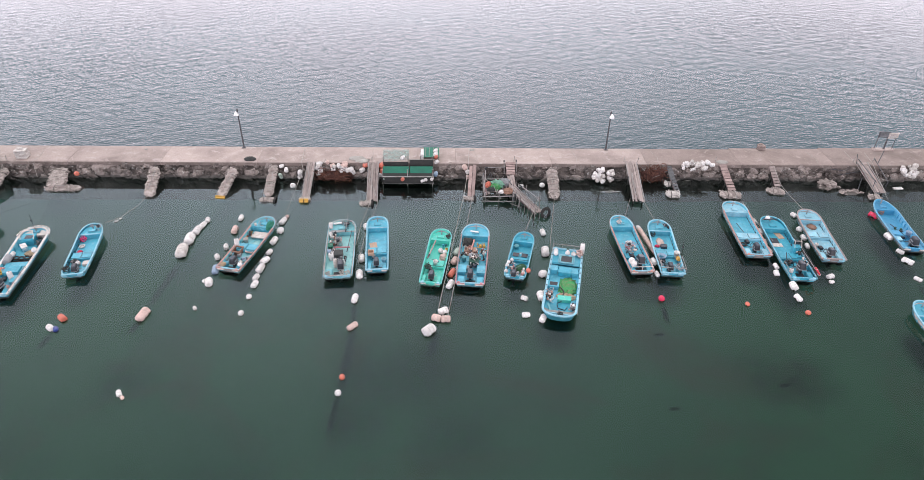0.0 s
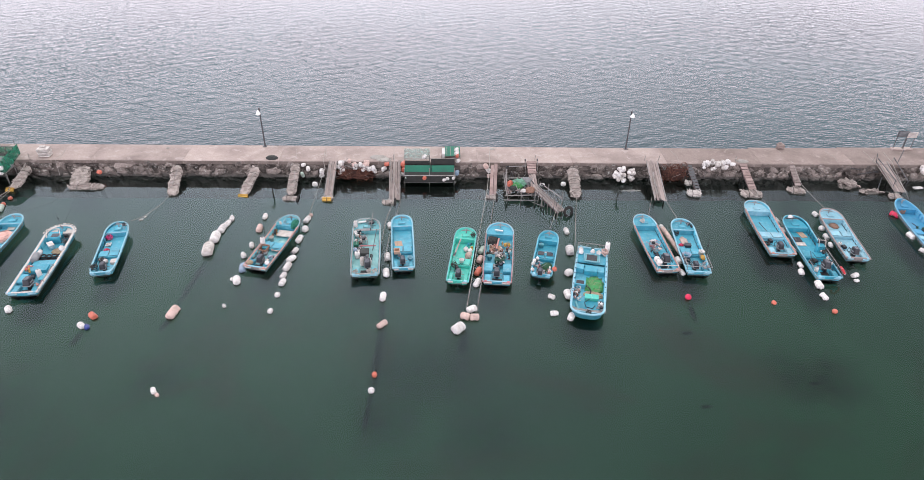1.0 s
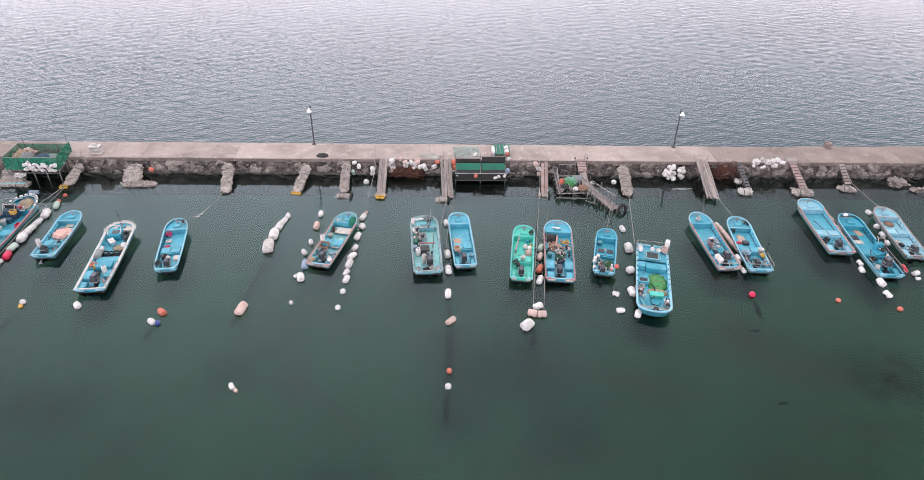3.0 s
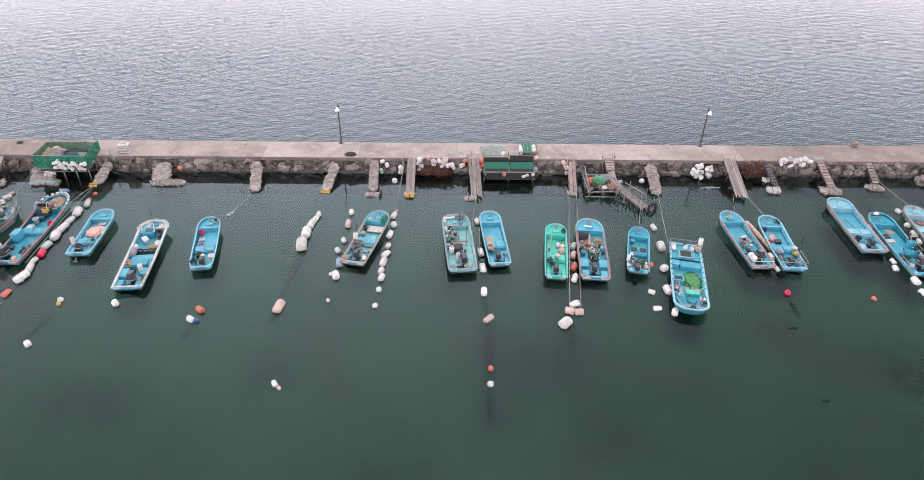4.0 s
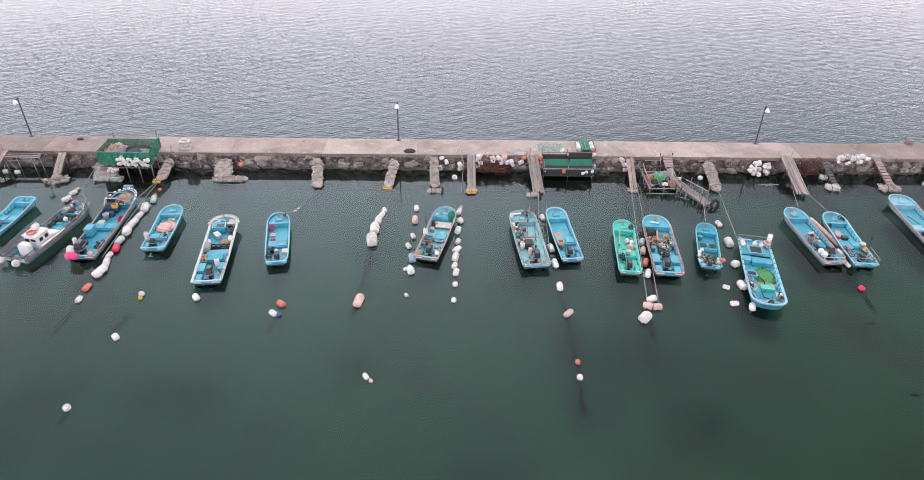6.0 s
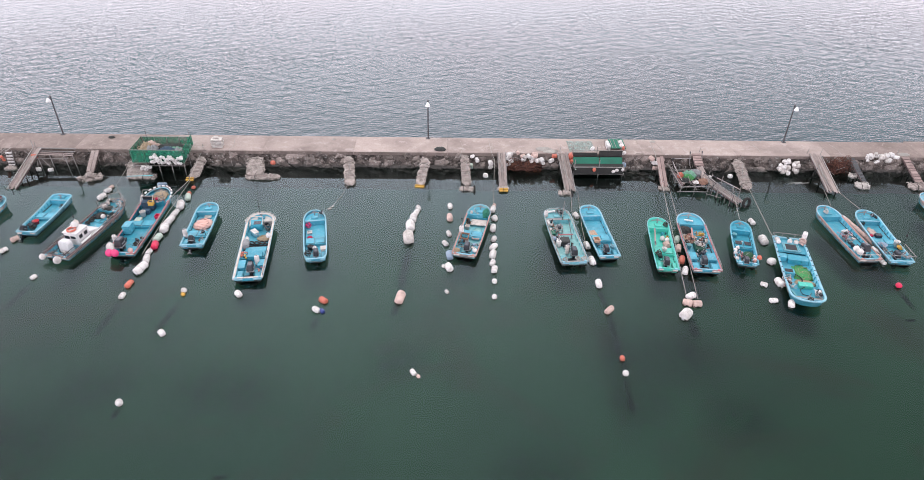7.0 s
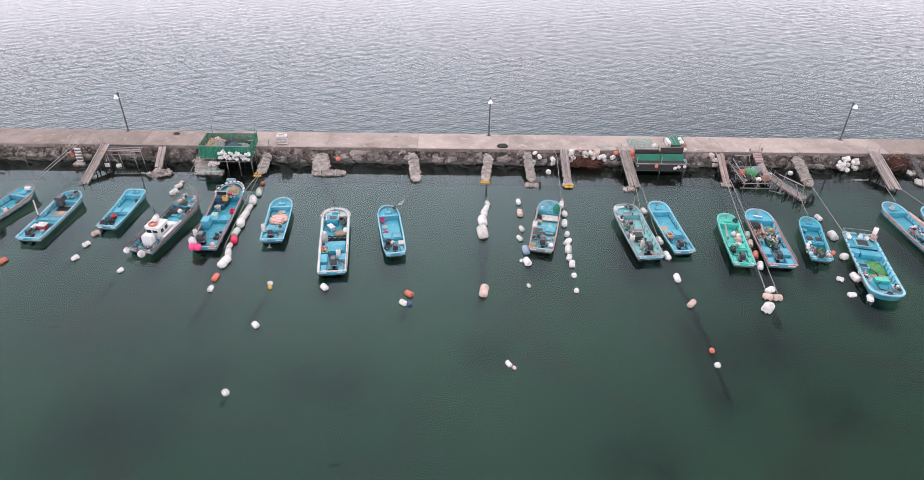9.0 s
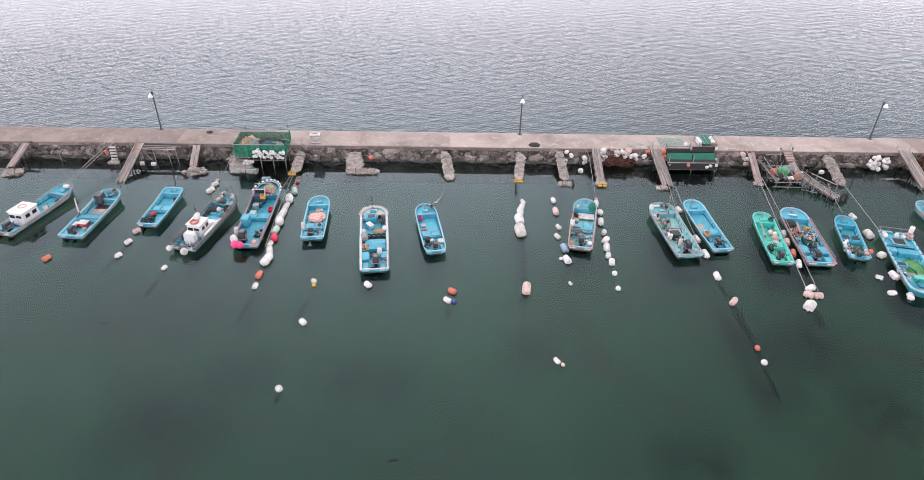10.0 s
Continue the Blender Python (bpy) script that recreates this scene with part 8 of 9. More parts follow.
for p, q in (((3.1, 57.5, 1.7), (5.1, 57.5, 1.75)), ((3.2, 57.7, 1.6), (2.9, 54.0, 1.6)), ((5.0, 57.9, 2.35), (5.05, 57.4, 1.0)), ((6.2, 57.9, 2.4), (6.25, 57.4, 1.0)), ((6.7, 53.2, 0.2), (6.75, 53.2, 2.1)), ((7.8, 51.3, 0.2), (7.75, 51.3, 2.4)), ((6.2, 54.2, 1.6), (7.75, 51.3, 1.7)), ((6.0, 51.9, 0.2), (6.0, 51.9, 1.4))):
    pole(p, q, 0.045, M_PIPE, "weathered pole lashed to the landing stage")
rng = random.Random(31)
for k in range(16):
    u = k / 15
    x, y, z = 4.6 + 3.0 * u + rng.uniform(-0.5, 0.5), 54.4 - 4.0 * u + rng.uniform(-0.7, 0.3), rng.uniform(0.2, 0.6)
    if k % 2:
        pole((x, y, -0.2), (x + rng.uniform(-0.25, 0.25), y + rng.uniform(-0.2, 0.2), z + rng.uniform(0.6, 1.4)), 0.032, M_POLE if k % 4 == 1 else M_PIPE, "thin weathered stake under the landing stage")
    else:
        pole((x, y, z), (x + rng.uniform(0.7, 1.3), y - rng.uniform(-0.3, 1.6), z + rng.uniform(-0.2, 0.5)), 0.032, M_DARKROPE if k % 4 else M_PIPE, "thin weathered pole lashed under the landing stage")
for k in range(9):
    u = k / 8
    for s in (-1, 1):
        x, y, z = 5.5 + 1.8 * u + s * 0.42, 54.4 - 4.3 * u + s * 0.15, 1.15 - 0.4 * u
        if rng.random() < 0.7:
            pole((x, y, 0.2), (x + rng.uniform(-0.12, 0.12), y, z + rng.uniform(0.2, 0.9)), 0.026, M_PIPE if rng.random() < 0.6 else M_POLE, "thin weathered stake beside a plank gangway")
pole((5.2, 54.2, 2.0), (6.7, 50.6, 1.5), 0.028, M_PIPE, "thin handrail pole beside a plank gangway")
pole((2.9, 56.3, 1.75), (2.85, 53.0, 1.7), 0.03, M_PIPE, "thin rail pole beside a net stage")
tyre(pose(8.3, 50.55, 0.75, 78, 0, 25), 0.4, "black tyre hung at a gangway's end")
for x, y, z, k, s in ((1.35, 57.5, 1.3, W_, 0.62), (1.7, 57.3, 1.35, W_, 0.55), (1.5, 57.1, 0.85, C_, 0.55), (1.1, 57.6, 1.7, C_, 0.7)):
    buoy(x, y, k, s, 1.3, 60 + 50 * math.sin(y * 8), z, group="floats hung on the wall")

# ---- green net enclosure on posts ----
pen = thing("net_enclosure", pose(-47.1, 57.15, 0), "green net enclosure standing on posts beside the pier", "net enclosure")
for x in (-2.4, -1.2, 0.0, 1.2, 2.4):
    part("post", bar(bmesh.new(), (x, -1.15, -0.3), (x, -1.15, 2.95), 0.05), M_PIPE, pen)
    part("post", bar(bmesh.new(), (x, 0.35, -0.3), (x, 0.35, 1.6), 0.05), M_PIPE, pen)
    part("post", bar(bmesh.new(), (x, 1.75, 2.12), (x, 1.75, 3.0), 0.035), M_PIPE, pen)
for y, z in ((-1.15, 1.3), (0.35, 1.5), (-1.15, 2.95), (1.75, 3.0)):
    part("beam", bar(bmesh.new(), (-2.5, y, z), (2.5, y, z), 0.045), M_PIPE, pen)
for k in range(6):
    part("deck_plank", boxed((0, -1.05 + 0.27 * k, 1.6), (4.95, 0.24, 0.04)), M_PLANK, pen)
part("front_net", boxed((0, -1.19, 2.3), (4.9, 0.025, 1.3)), M_SCREEN, pen)
part("back_net", boxed((0, 1.79, 2.62), (4.9, 0.025, 0.8)), M_SCREEN, pen)
for x in (-2.47, 2.47):
    bm = bmesh.new()
    ring_v = [(x, -1.19, 1.65), (x, 1.79, 2.2), (x, 1.79, 3.25 if x > 0 else 3.0), (x, -1.19, 2.95)]
    vs = [bm.verts.new(p) for p in ring_v] + [bm.verts.new((p[0] + 0.02, p[1], p[2])) for p in ring_v]
    bm.faces.new(vs[:4])
    bm.faces.new(vs[4:][::-1])
    for k in range(4):
        bm.faces.new((vs[k], vs[4 + k], vs[4 + (k + 1) % 4], vs[(k + 1) % 4]))
    bmesh.ops.recalc_face_normals(bm, faces=bm.faces)
    part("side_net", bm, M_SCREEN, pen)
for x in (-1.9, 2.3):
    part("tall_post", bar(bmesh.new(), (x, 1.75, 2.12), (x, 1.75, 3.8), 0.022), M_POLE, pen)
heap(pose(-47.1, 57.1, 1.62), (4.7, 2.3, 0.4), M_NETD, "dark net spread over an enclosure's floor", seed=75)
heap(pose(-46.0, 57.7, 1.75), (2.2, 1.2, 0.7), M_NETPG, "pale green net piled in an enclosure", seed=76)
heap(pose(-46.7, 58.35, TOP + 0.01), (3.6, 1.0, 0.35), M_NETD, "dark net spread behind an enclosure", seed=78)
heap(pose(-48.4, 58.2, TOP + 0.01), (1.5, 1.1, 0.7), M_CREAM, "pale pinkish net piled behind an enclosure", seed=79)
heap(pose(-48.5, 57.5, 1.9), (1.3, 1.1, 1.1), M_NETT, "tan net bundled high in an enclosure", seed=77, coils=6)
heap(pose(-48.6, 57.0, 1.66), (1.6, 1.6, 1.2), M_NETT, "tan net heaped inside a green enclosure", seed=71)
heap(pose(-47.9, 57.0, 1.66), (1.2, 1.8, 1.25), M_GREY, "pale grey plastic sheet in an enclosure", "tarpaulin", 72.0, "tarpaulin", 2)
heap(pose(-46.6, 57.2, 1.66), (2.2, 1.5, 1.0), M_TARPB, "dark blue tarpaulin in an enclosure", "tarpaulin", 73.0, "tarpaulin", 2)
heap(pose(-45.4, 57.1, 1.66), (1.5, 1.6, 0.95), M_GREY, "grey net in an enclosure", seed=74)
rng = random.Random(12)
for k in range(46):
    u = k / 45
    buoy(-47.6 + 2.9 * u + rng.uniform(-0.15, 0.15), 55.75 + rng.uniform(-0.1, 0.12), W_, rng.uniform(0.3, 0.5), 1.15, rng.uniform(0, 180), 1.55 + rng.uniform(0, 0.85) + (0.25 if u < 0.25 else 0), worn=k, group="floats hung on the enclosure")
for x, z in ((-48.5, 1.35), (-48.15, 1.3), (-48.3, 1.05), (-47.9, 1.25), (-48.65, 1.15)):
    buoy(x, 55.7, W_, 0.42, 1.2, 40, z, group="floats hung on the enclosure")
buoy(-46.6, 54.4, "blue", 0.55, 2.2, 5, 0.1)
ob = thing("oar", pose(-48.6, 54.5, 0.98, 0, 0, 5), "teal-painted oar lying on a landing float", "oar")
part("shaft", bar(bmesh.new(), (-1.0, 0, 0), (0.6, 0, 0), 0.04), M_TEAL, ob)
part("blade", boxed((0.9, 0, 0), (0.8, 0.2, 0.05), bevel=0.02), M_TEAL, ob)

# ---- rack, hanging frame and stores at the west end ----
rack = thing("drying_rack", pose(-57.4, 57.3, 0), "weathered pole drying rack against the pier", "rack")
for k, (y, z) in enumerate(((-0.35, 1.92), (-0.1, 1.98), (0.2, 2.02), (0.5, 2.2))):
    part("pole", bar(bmesh.new(), (-1.9, y, z), (1.8, y - 0.05, z - 0.04), 0.06), M_PLANK if k < 2 else M_PIPE, rack)
part("pole", bar(bmesh.new(), (-1.7, -0.4, 1.5), (1.2, -0.4, 1.5), 0.04), M_PIPE, rack)
for x in (-1.7, -0.5, 0.9, 1.7):
    part("leg", bar(bmesh.new(), (x, -0.3, 1.95), (x + 0.2, -0.4, -0.3), 0.045), M_PIPE, rack)
for x, y, z, k, s in ((-59.3, 56.9, 1.75, O_, 0.62), (-58.9, 56.2, 0.7, W_, 0.55), (-57.8, 56.3, 0.6, W_, 0.55)):
    buoy(x, y, k, s, 1.2, 15, z, group="floats hung on the rack")
for p, q in (((-59.2, 57.2, 1.9), (-57.8, 56.4, 0.85)), ((-59.25, 57.2, 1.9), (-58.9, 56.3, 0.95)), ((-59.6, 57.6, 1.5), (-59.75, 57.9, 3.0)), ((-59.8, 53.0, 0.3), (-60.0, 53.2, 1.2))):
    pole(p, q, 0.035, M_PIPE, "grey pole lashed to a gangway")
ob = thing("boarding_ladder", pose(-62.0, 57.25, 0.5, -8), "white-runged boarding ladder hung on the wall", "ladder")
for s in (-0.3, 0.3):
    part("side", boxed((s, 0, 0.75), (0.06, 0.08, 1.6)), M_PIPE, ob)
for k in range(5):
    part("rung", boxed((0, -0.05, 0.15 + 0.3 * k), (0.62, 0.14, 0.14), bevel=0.03), M_WHITE, ob)
buoy(-62.55, 57.1, O_, 0.4, 2.2, 80, 1.4, 70)
heap(pose(-61.9, 56.75, 0.35), (1.2, 0.7, 0.4), M_CRUST, "pale rope bundle under a ladder", "rope", 81.0, "rope_heap")
ob = thing("rope_bracket", pose(-67.3, 57.2, 0.9), "grey steel bracket with rope on the wall", "bracket")
part("post", bar(bmesh.new(), (0, 0, -0.9), (0, 0, 0.6), 0.05), M_PIPE, ob)
part("arm", bar(bmesh.new(), (0, 0, 0.4), (0.35, 0.2, 0.7), 0.04), M_PIPE, ob)


def slab_stack(x, y, s, n, label, mat):
    ob = thing("slab_stack", pose(x, y, TOP + 0.02, 0, 0, 2), label, "stack")
    rng = random.Random(round(x))
    for k in range(n):
        part("tray", boxed((rng.uniform(-0.03, 0.03), rng.uniform(-0.03, 0.03), 0.09 + 0.17 * k), (s[0], s[1], 0.13), rng.uniform(-1.5, 1.5), 0.02), mat, ob)
    part("top_block", boxed((-0.1, 0.1, 0.17 * n + 0.08), (s[0] * 0.5, s[1] * 0.4, 0.12), 0, 0.03), mat, ob)


slab_stack(-42.1, 58.75, (1.05, 0.75), 5, "stack of pale grey trays on the pier", M_FOAMG)
slab_stack(32.0, 60.95, (0.7, 0.5), 3, "brown blocks stacked on the pier's edge", M_CONC_DARK)


def notice(x, y, w, h, up, mat, face, label, lean):
    """A notice board on two posts; its writing is too small to read."""
    ob = thing("notice_board", pose(x, y, TOP, 0, 0, lean), label, "sign")
    for s in (-1, 1):
        part("post", bar(bmesh.new(), (s * w * 0.4, 0, 0), (s * w * 0.4, 0, up + h), 0.04), M_POLE, ob)
    bd = part("panel", boxed((0, -0.05, up + h / 2), (w, 0.05, h), bevel=0.008), mat, ob)
    for k in range(4):
        part("text_bar", boxed((0, -0.081, up + h * (0.8 - 0.2 * k)), (w * (0.75 - 0.1 * (k % 2)), 0.008, h * 0.07)), face, bd)
    part("foot", boxed((0, 0, 0.08), (w * 1.05, 0.5, 0.16), bevel=0.03), M_CONC, ob)


notice(44.45, 60.95, 1.15, 0.65, 1.45, M_POLE, M_GREY, "dark notice board on posts at the pier's edge", -5)
notice(45.45, 60.95, 1.1, 0.6, 1.35, M_OFFW, M_GREY, "white notice board on posts at the pier's edge", 6)


# ---- heaps of traps and floats on the wall ----
def trap_heap(x, y, z, w, h, label, seed):
    """Rusty traps: bent frames tangled with rope, over a sagging net."""
    ob = thing("trap_heap", pose(x, y, z), label, "traps", kind="")
    rng = random.Random(seed)
    part("net", lump(bmesh.new(), (w / 2 * 0.92, 0.35, h * 0.42), 0.6, 3.5, 4, seed), M_NETR, ob, "rust-brown net")
    for k in range(34):
        bm = bmesh.new()
        c = Vector((rng.uniform(-w / 2, w / 2), rng.uniform(-0.6, 0.3), rng.uniform(-h * 0.4, h * 0.6)))
        ring(bm, rng.uniform(0.28, 0.45), 0.018, Matrix.Translation(c) @ pose(0, 0, 0, rng.uniform(0, 90), rng.uniform(0, 90), 0), 12, 4)
        part("hoop", bm, M_RUST, ob)
    for k in range(40):
        p = Vector((rng.uniform(-w / 2, w / 2), rng.uniform(-0.5, 0.4), rng.uniform(-h * 0.3, h * 0.5)))
        q = p + Vector((rng.uniform(-0.7, 0.7), rng.uniform(-0.5, 0.2), rng.uniform(-0.3, 0.8)))
        part("stick", bar(bmesh.new(), p, q, 0.02, 5), M_RUST if k % 3 else M_PIPE, ob)


trap_heap(-11.7, 57.15, 0.9, 3.6, 1.1, "rusty traps and net hung against the wall", 3)
trap_heap(19.9, 57.15, 1.0, 2.4, 1.8, "rusty traps heaped on the wall", 8)
for k, (x, y, z, q, s) in enumerate(((-13.3, 57.3, 1.75, W_, 0.5), (-13.0, 57.1, 1.5, W_, 0.55), (-13.2, 57.0, 1.2, W_, 0.45), (-12.3, 57.6, 2.2, C_, 0.5), (-11.2, 57.4, 1.9, W_, 0.6), (-10.9, 57.2, 1.5, W_, 0.55), (-10.6, 57.5, 2.1, C_, 0.6), (-10.3, 57.1, 1.6, W_, 0.6), (-9.95, 57.0, 1.7, W_, 0.62), (-9.8, 57.2, 1.3, W_, 0.5), (-8.95, 57.3, 1.5, W_, 0.6), (-8.65, 57.5, 1.9, O_, 0.55), (-16.8, 57.5, 1.8, W_, 0.48), (-16.35, 57.3, 1.5, W_, 0.58), (-15.0, 57.1, 1.3, W_, 0.65), (-15.0, 56.9, 0.95, W_, 0.5))):
    buoy(x, y, q, s, 1.25, 50 * math.sin(k * 5.0) + 60, z, worn=k, group="floats hung on the wall")
rng = random.Random(77)
for k in range(13):
    u = rng.uniform(0, 1)
    buoy(-13.4 + 3.3 * u, 57.35 + rng.uniform(-0.15, 0.2), (W_, C_, "grey")[k % 3], rng.uniform(0.42, 0.62), 1.25, rng.uniform(0, 180), 1.75 + rng.uniform(-0.2, 0.4), worn=k, group="floats hung on the wall")
for k in range(9):
    x, z = -14.0 + 0.5 * k + rng.uniform(-0.2, 0.2), 1.5 + rng.uniform(-0.2, 0.3)
    pole((x, 57.0, z), (x + rng.uniform(-0.9, 0.9), 57.5, z + rng.uniform(0.1, 0.9)), 0.022, M_PIPE, "thin grey stick among rusty traps")
buoy(-16.9, 57.0, G_, 0.5, 1.7, 80, 1.0, 60, group="floats hung on the wall")
buoy(-15.55, 56.7, W_, 0.75, 1.0, 0, 0.08)
buoy(-36.4, 56.9, O_, 0.62, 1.1, 0, 1.25, group="floats hung on the wall")
buoy(9.0, 56.6, W_, 0.65, 1.1, 0, 0.25)
buoy(6.9, 56.7, W_, 0.4, 1.8, 10, 0.1)


def cluster(cx, cy, cz, w, h, n, seed, small=0.5):
    rng = random.Random(seed)
    for k in range(n):
        u, v = rng.uniform(-1, 1), rng.uniform(-1, 1)
        buoy(cx + w / 2 * u, cy - 0.25 * (1 - v) + rng.uniform(-0.1, 0.1), "grey" if rng.random() < 0.4 else W_, rng.uniform(0.65, 1.2) * small, rng.uniform(1.0, 1.4), rng.uniform(0, 180), cz + h / 2 * v * (1 - 0.4 * abs(u)), rng.uniform(-30, 30), worn=k, group="clustered floats on the wall")


cluster(14.75, 56.95, 1.3, 1.9, 1.3, 34, 4, 0.52)
cluster(23.4, 57.55, 2.0, 1.3, 0.9, 24, 5, 0.40)
cluster(24.9, 57.5, 2.15, 1.6, 0.6, 13, 6, 0.6)
cluster(45.8, 57.1, 1.75, 2.0, 1.1, 20, 7, 0.6)
ob = thing("foam_sheet", pose(44.0, 55.5, LEVEL + 0.04, 0, 0, 8), "white foam sheet adrift by the wall", "foam sheet")
part("sheet", boxed((0, 0, 0), (0.95, 0.4, 0.1), bevel=0.02), M_WHITE, ob)
hang((24.0, 57.75, 2.2), (24.4, 57.0, 1.5), (24.9, 57.6, 2.2), r=0.02)
for x, y in ((14.5, 55.6), (13.9, 55.7)):
    pole((x, y - 0.8, LEVEL - 0.1), (x + 1.6, y - 0.8, LEVEL + 0.05), 0.05, M_PIPE, "grey pole afloat by the wall")

# odds and ends lying on the pier
for x, y, w, n, sd in ((-20.0, 58.35, 1.1, 0.45, 91), (-53.3, 60.5, 0.6, 0.3, 92), (1.9, 60.6, 0.6, 0.12, 93), (-9.6, 58.7, 1.6, 0.08, 94), (-9.0, 58.2, 1.4, 0.06, 95), (26.9, 58.1, 1.2, 0.07, 96), (-30.9, 60.5, 0.4, 0.1, 97)):
    heap(pose(x, y, TOP + 0.012), (w, 0.5 * w + 0.15, n * 0.6), M_NETD if n > 0.2 else M_ROPE, "dark scrap of net lying on the pier" if n > 0.2 else "loose pale rope lying on the pier", "net", sd)
for x in (-40.9, -15.0, -18.0, 2.1, 36.5, -62.1, -50.4, 12.1, 20.3):
    hang((x, 60.4, 2.1), (x + 0.3, 58.9, 2.1), (x + 0.1, 57.9, 2.09), (x + 0.3, 57.4, 0.6), r=0.02)
for x in (-8.05, 6.0, 17.0, 18.4, 26.2, 42.3, -59.7, 40.3, -43.4, -70.1):
    ob = thing("mooring_post", pose(x, 58.12, TOP), "thin grey mooring post at the pier's edge", "post")
    part("shaft", bar(bmesh.new(), (0, 0, 0), (0.06, 0, 0.6), 0.026, 8), M_PIPE, ob)
    part("rope_turn", ring(bmesh.new(), 0.055, 0.02, Matrix.Translation((0.02, 0, 0.3)), 10, 5), M_ROPE, ob)


# ---- weedy ropes under the surface ----
def sunken(name, lo=0.06, hi=0.36):
    """Soft-edged dark weed, seen through the water."""
    m, nd, lk, bsdf = nodes_of(name)
    vec = nd.new("ShaderNodeTexCoord").outputs["Generated"]
    sep = nd.new("ShaderNodeSeparateXYZ")
    lk.new(vec, sep.inputs["Vector"])
    edge = None
    for axis in ("X", "Y"):
        tri = nd.new("ShaderNodeMath")
        tri.operation = "PINGPONG"
        tri.inputs[1].default_value = 0.5
        lk.new(sep.outputs[axis], tri.inputs[0])
        e = spread(nd, lk, tri.outputs["Value"], 0.0, 0.42 if axis == "Y" else 0.3)
        if edge is None:
            edge = e
        else:
            mul = nd.new("ShaderNodeMath")
            mul.operation = "MULTIPLY"
            lk.new(edge, mul.inputs[0])
            lk.new(e, mul.inputs[1])
            edge = mul.outputs["Value"]
    pos = nd.new("ShaderNodeNewGeometry").outputs["Position"]
    n = spread(nd, lk, noise_node(nd, lk, pos, 1.1, 4, 0.6), 0.3, 0.65, lo, hi)
    mul = nd.new("ShaderNodeMath")
    mul.operation = "MULTIPLY"
    lk.new(edge, mul.inputs[0])
    lk.new(n, mul.inputs[1])
    bsdf.inputs["Base Color"].default_value = (0.006, 0.010, 0.008, 1)
    bsdf.inputs["Roughness"].default_value, bsdf.inputs["Specular IOR Level"].default_value = 1.0, 0.0
    clear, mix = nd.new("ShaderNodeBsdfTransparent"), nd.new("ShaderNodeMixShader")
    lk.new(mul.outputs["Value"], mix.inputs["Fac"])
    lk.new(clear.outputs["BSDF"], mix.inputs[1])
    lk.new(bsdf.outputs["BSDF"], mix.inputs[2])
    lk.new(mix.outputs["Shader"], nd["Material Output"].inputs["Surface"])
    return m


M_SUNK = sunken("sunken_weed", 0.55, 1.0)
M_BED = sunken("weed_bed", 0.05, 0.42)


def weed_streak(x0, y0, x1, y1, w, label="dark weedy mooring line just under the surface"):
    d = Vector((x1 - x0, y1 - y0))
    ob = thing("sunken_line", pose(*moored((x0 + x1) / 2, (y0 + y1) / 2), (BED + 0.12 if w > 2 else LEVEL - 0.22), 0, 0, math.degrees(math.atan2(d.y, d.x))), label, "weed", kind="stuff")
    bm = bmesh.new()
    n = 12
    w *= 0.7 if w < 2 else 1.0
    up = [bm.verts.new((d.length * (k / n - 0.5), w / 2 * (1 + 0.3 * math.sin(k * 2.1)), 0)) for k in range(n + 1)]
    dn = [bm.verts.new((d.length * (k / n - 0.5), -w / 2 * (1 + 0.3 * math.cos(k * 1.7)), 0)) for k in range(n + 1)]
    for k in range(n):
        bm.faces.new((dn[k], dn[k + 1], up[k + 1], up[k]))
    part("weed", bm, M_BED if w > 2 else M_SUNK, ob)


for row in ((-22.5, 44.5, -23.0, 38.2, 1.1), (-7.35, 37.4, -7.55, 29.4, 1.0), (-7.6, 30.2, -7.8, 26.0, 0.65), (-23.05, 37.2, -23.3, 35.5, 0.9), (-7.6, 39.0, -7.4, 36.2, 0.7), (-39.2, 37.5, -39.9, 33.0, 0.9), (-43.5, 37.4, -43.9, 33.0, 1.0),
            (-55.4, 44.5, -56.0, 39.0, 1.0), (-51.2, 39.6, -51.6, 36.0, 0.9), (-39.45, 27.0, -39.55, 26.0, 0.7), (-1.3, 36.3, -1.7, 33.0, 1.1), (16.1, 38.8, 15.9, 36.2, 0.8), (37.8, 41.2, 37.2, 37.0, 0.9), (-28.8, 35.8, -28.9, 34.0, 0.9)):
    weed_streak(*row)

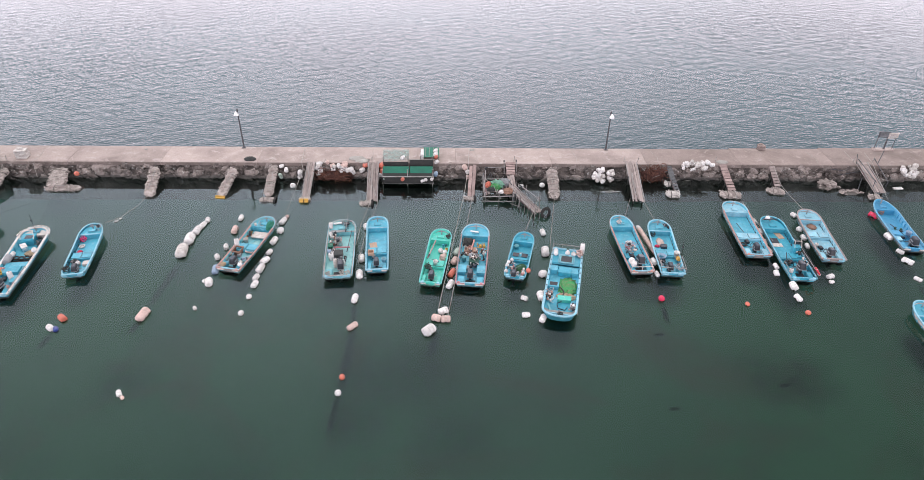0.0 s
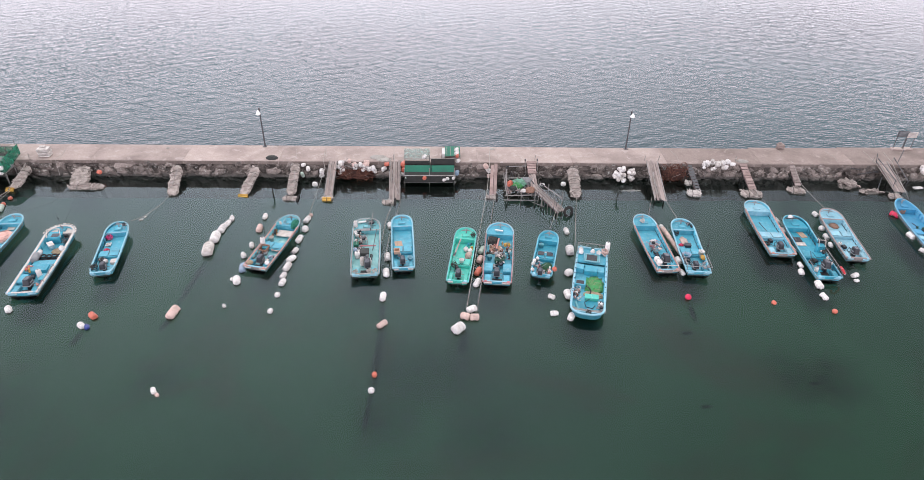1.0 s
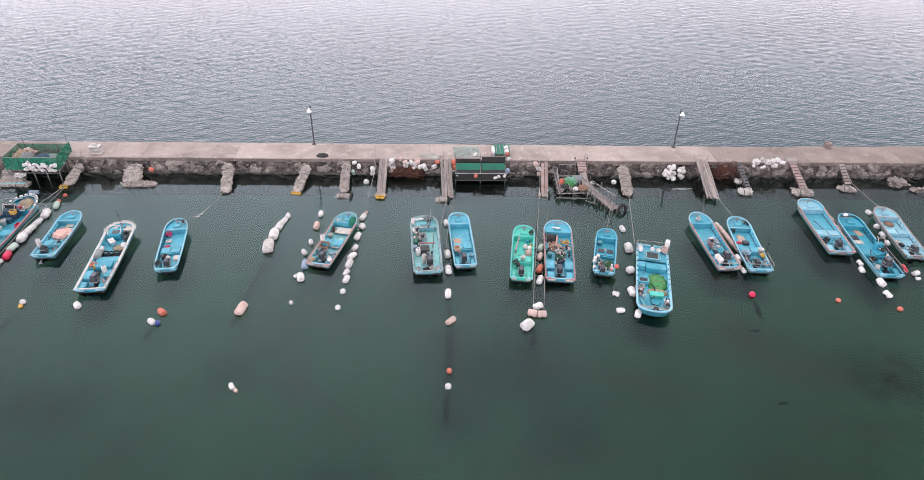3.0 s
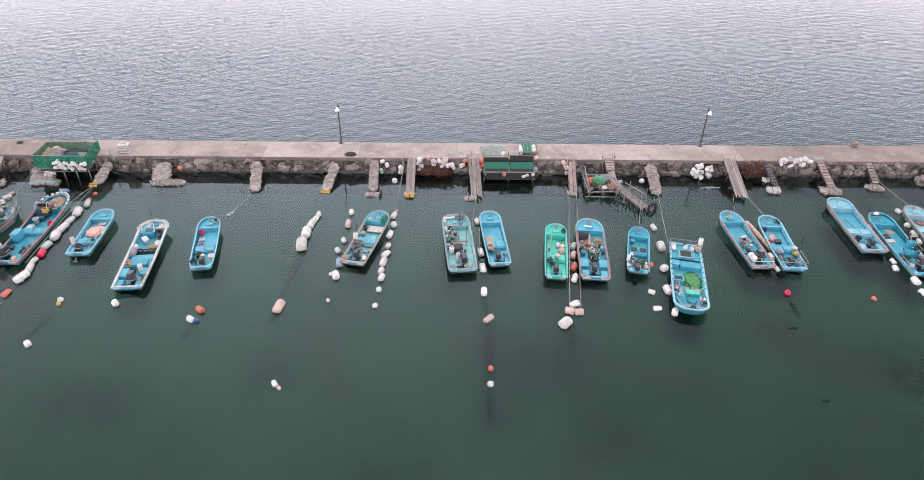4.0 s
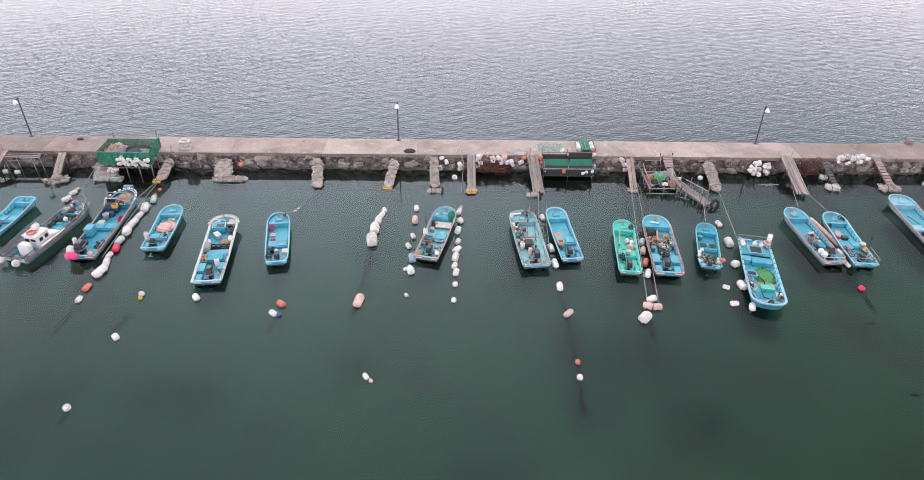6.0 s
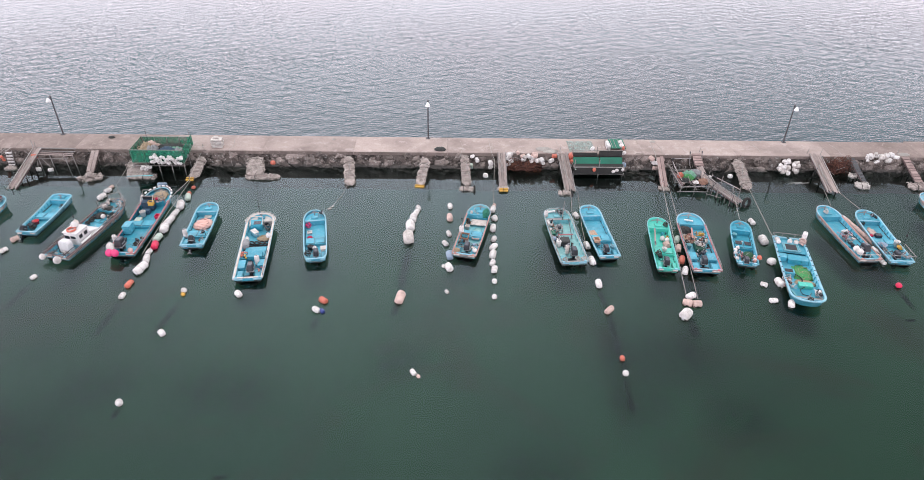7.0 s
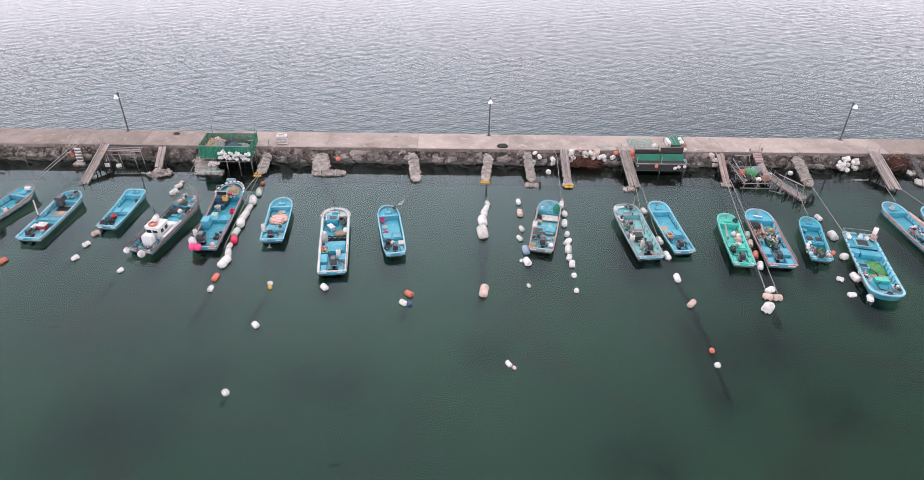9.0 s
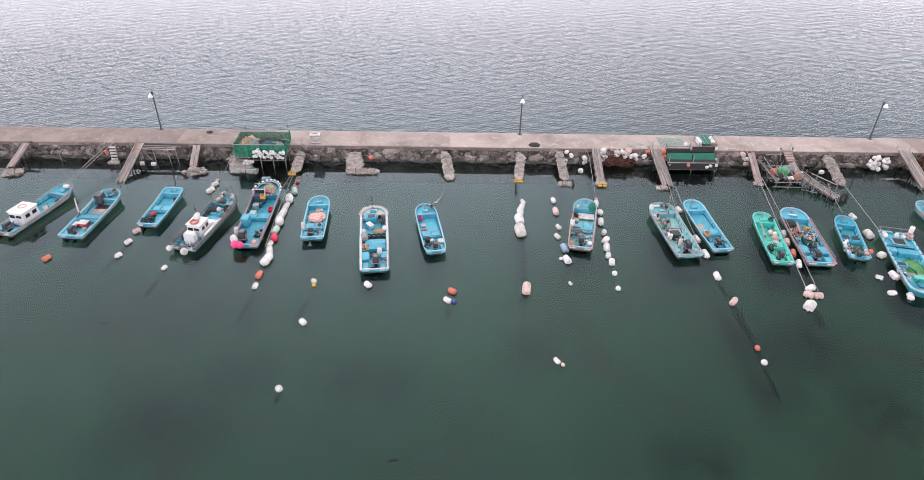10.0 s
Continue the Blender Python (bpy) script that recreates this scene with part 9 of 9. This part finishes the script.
for row in ((-9.5, 33.4, 2.0, 32.4, 7.5), (-3.4, 27.4, 2.6, 27.0, 5.0), (-38.5, 30.0, -29.5, 29.8, 5.0), (-52.0, 26.0, -41.0, 25.6, 6.5), (-46.0, 30.6, -40.0, 30.2, 4.0), (-25.0, 32.9, -20.4, 32.5, 4.0),
            (19.5, 32.8, 27.5, 32.2, 6.0), (-9.0, 28.4, -4.0, 28.8, 3.6), (-17.5, 23.5, -10.5, 23.0, 4.5)):
    weed_streak(*row, "soft dark weed bed under the water")
for x, y in ((14.0, 28.25), (14.9, 35.2), (-53.2, 33.5), (-31.9, 21.9), (22.0, 30.2)):
    weed_streak(x - 0.5, y, x + 0.5, y + 0.1, 0.5, "small dark clump of floating weed")

# ---- the wall's stones ----
rng = random.Random(77)
SHAPES = []
for k in range(9):
    bm = lump(bmesh.new(), (0.42, 0.15, 0.32), 0.75, 1.5, 2, 40 + k * 2.7)
    for f in bm.faces:
        f.smooth = False
    me = bpy.data.meshes.new("stone")
    bm.to_mesh(me)
    bm.free()
    me.materials.append(M_STONE)
    SHAPES.append(me)
x = -74.0
stones = 0
while x < 52 and stones < 300:
    for z in (1.45, 0.85, 0.25):
        if rng.random() < 0.32:
            continue
        ob = new("stone", SHAPES[rng.randrange(9)])
        ob.parent = pier
        s = rng.uniform(0.6, 1.35)
        zz = z + rng.uniform(-0.2, 0.2)
        ob.matrix_basis = pose(x + rng.uniform(-0.5, 0.5), FRONT + 0.12 - 0.75 * (1.68 - zz) / 1.68 - rng.uniform(0, 0.1), zz, rng.uniform(-15, 15), rng.uniform(-25, 25), rng.uniform(-15, 15)) @ Matrix.Diagonal((s * rng.uniform(0.9, 1.5), s, s, 1))
        stones += 1
    x += 0.92

bm = bmesh.new()
for k in range(620):
    zz = rng.uniform(0.3, 1.6)
    sz = rng.uniform(0.1, 0.24)
    m = pose(rng.uniform(-80, 58), FRONT + 0.06 - 0.75 * (1.68 - zz) / 1.68, zz, rng.uniform(-20, 20), rng.uniform(-30, 30), rng.uniform(-20, 20))
    sharp(bm, (sz * rng.uniform(1.0, 1.7), sz * 0.8, sz), rough=0.8, freq=1.2, sub=1, seed=k * 1.9, m=m)
rubble = part("rubble", bm, M_STONE, pier, "small rubble packed between the wall's stones")
tagged(rubble, "small rubble packed between the wall's stones", kind="stuff")
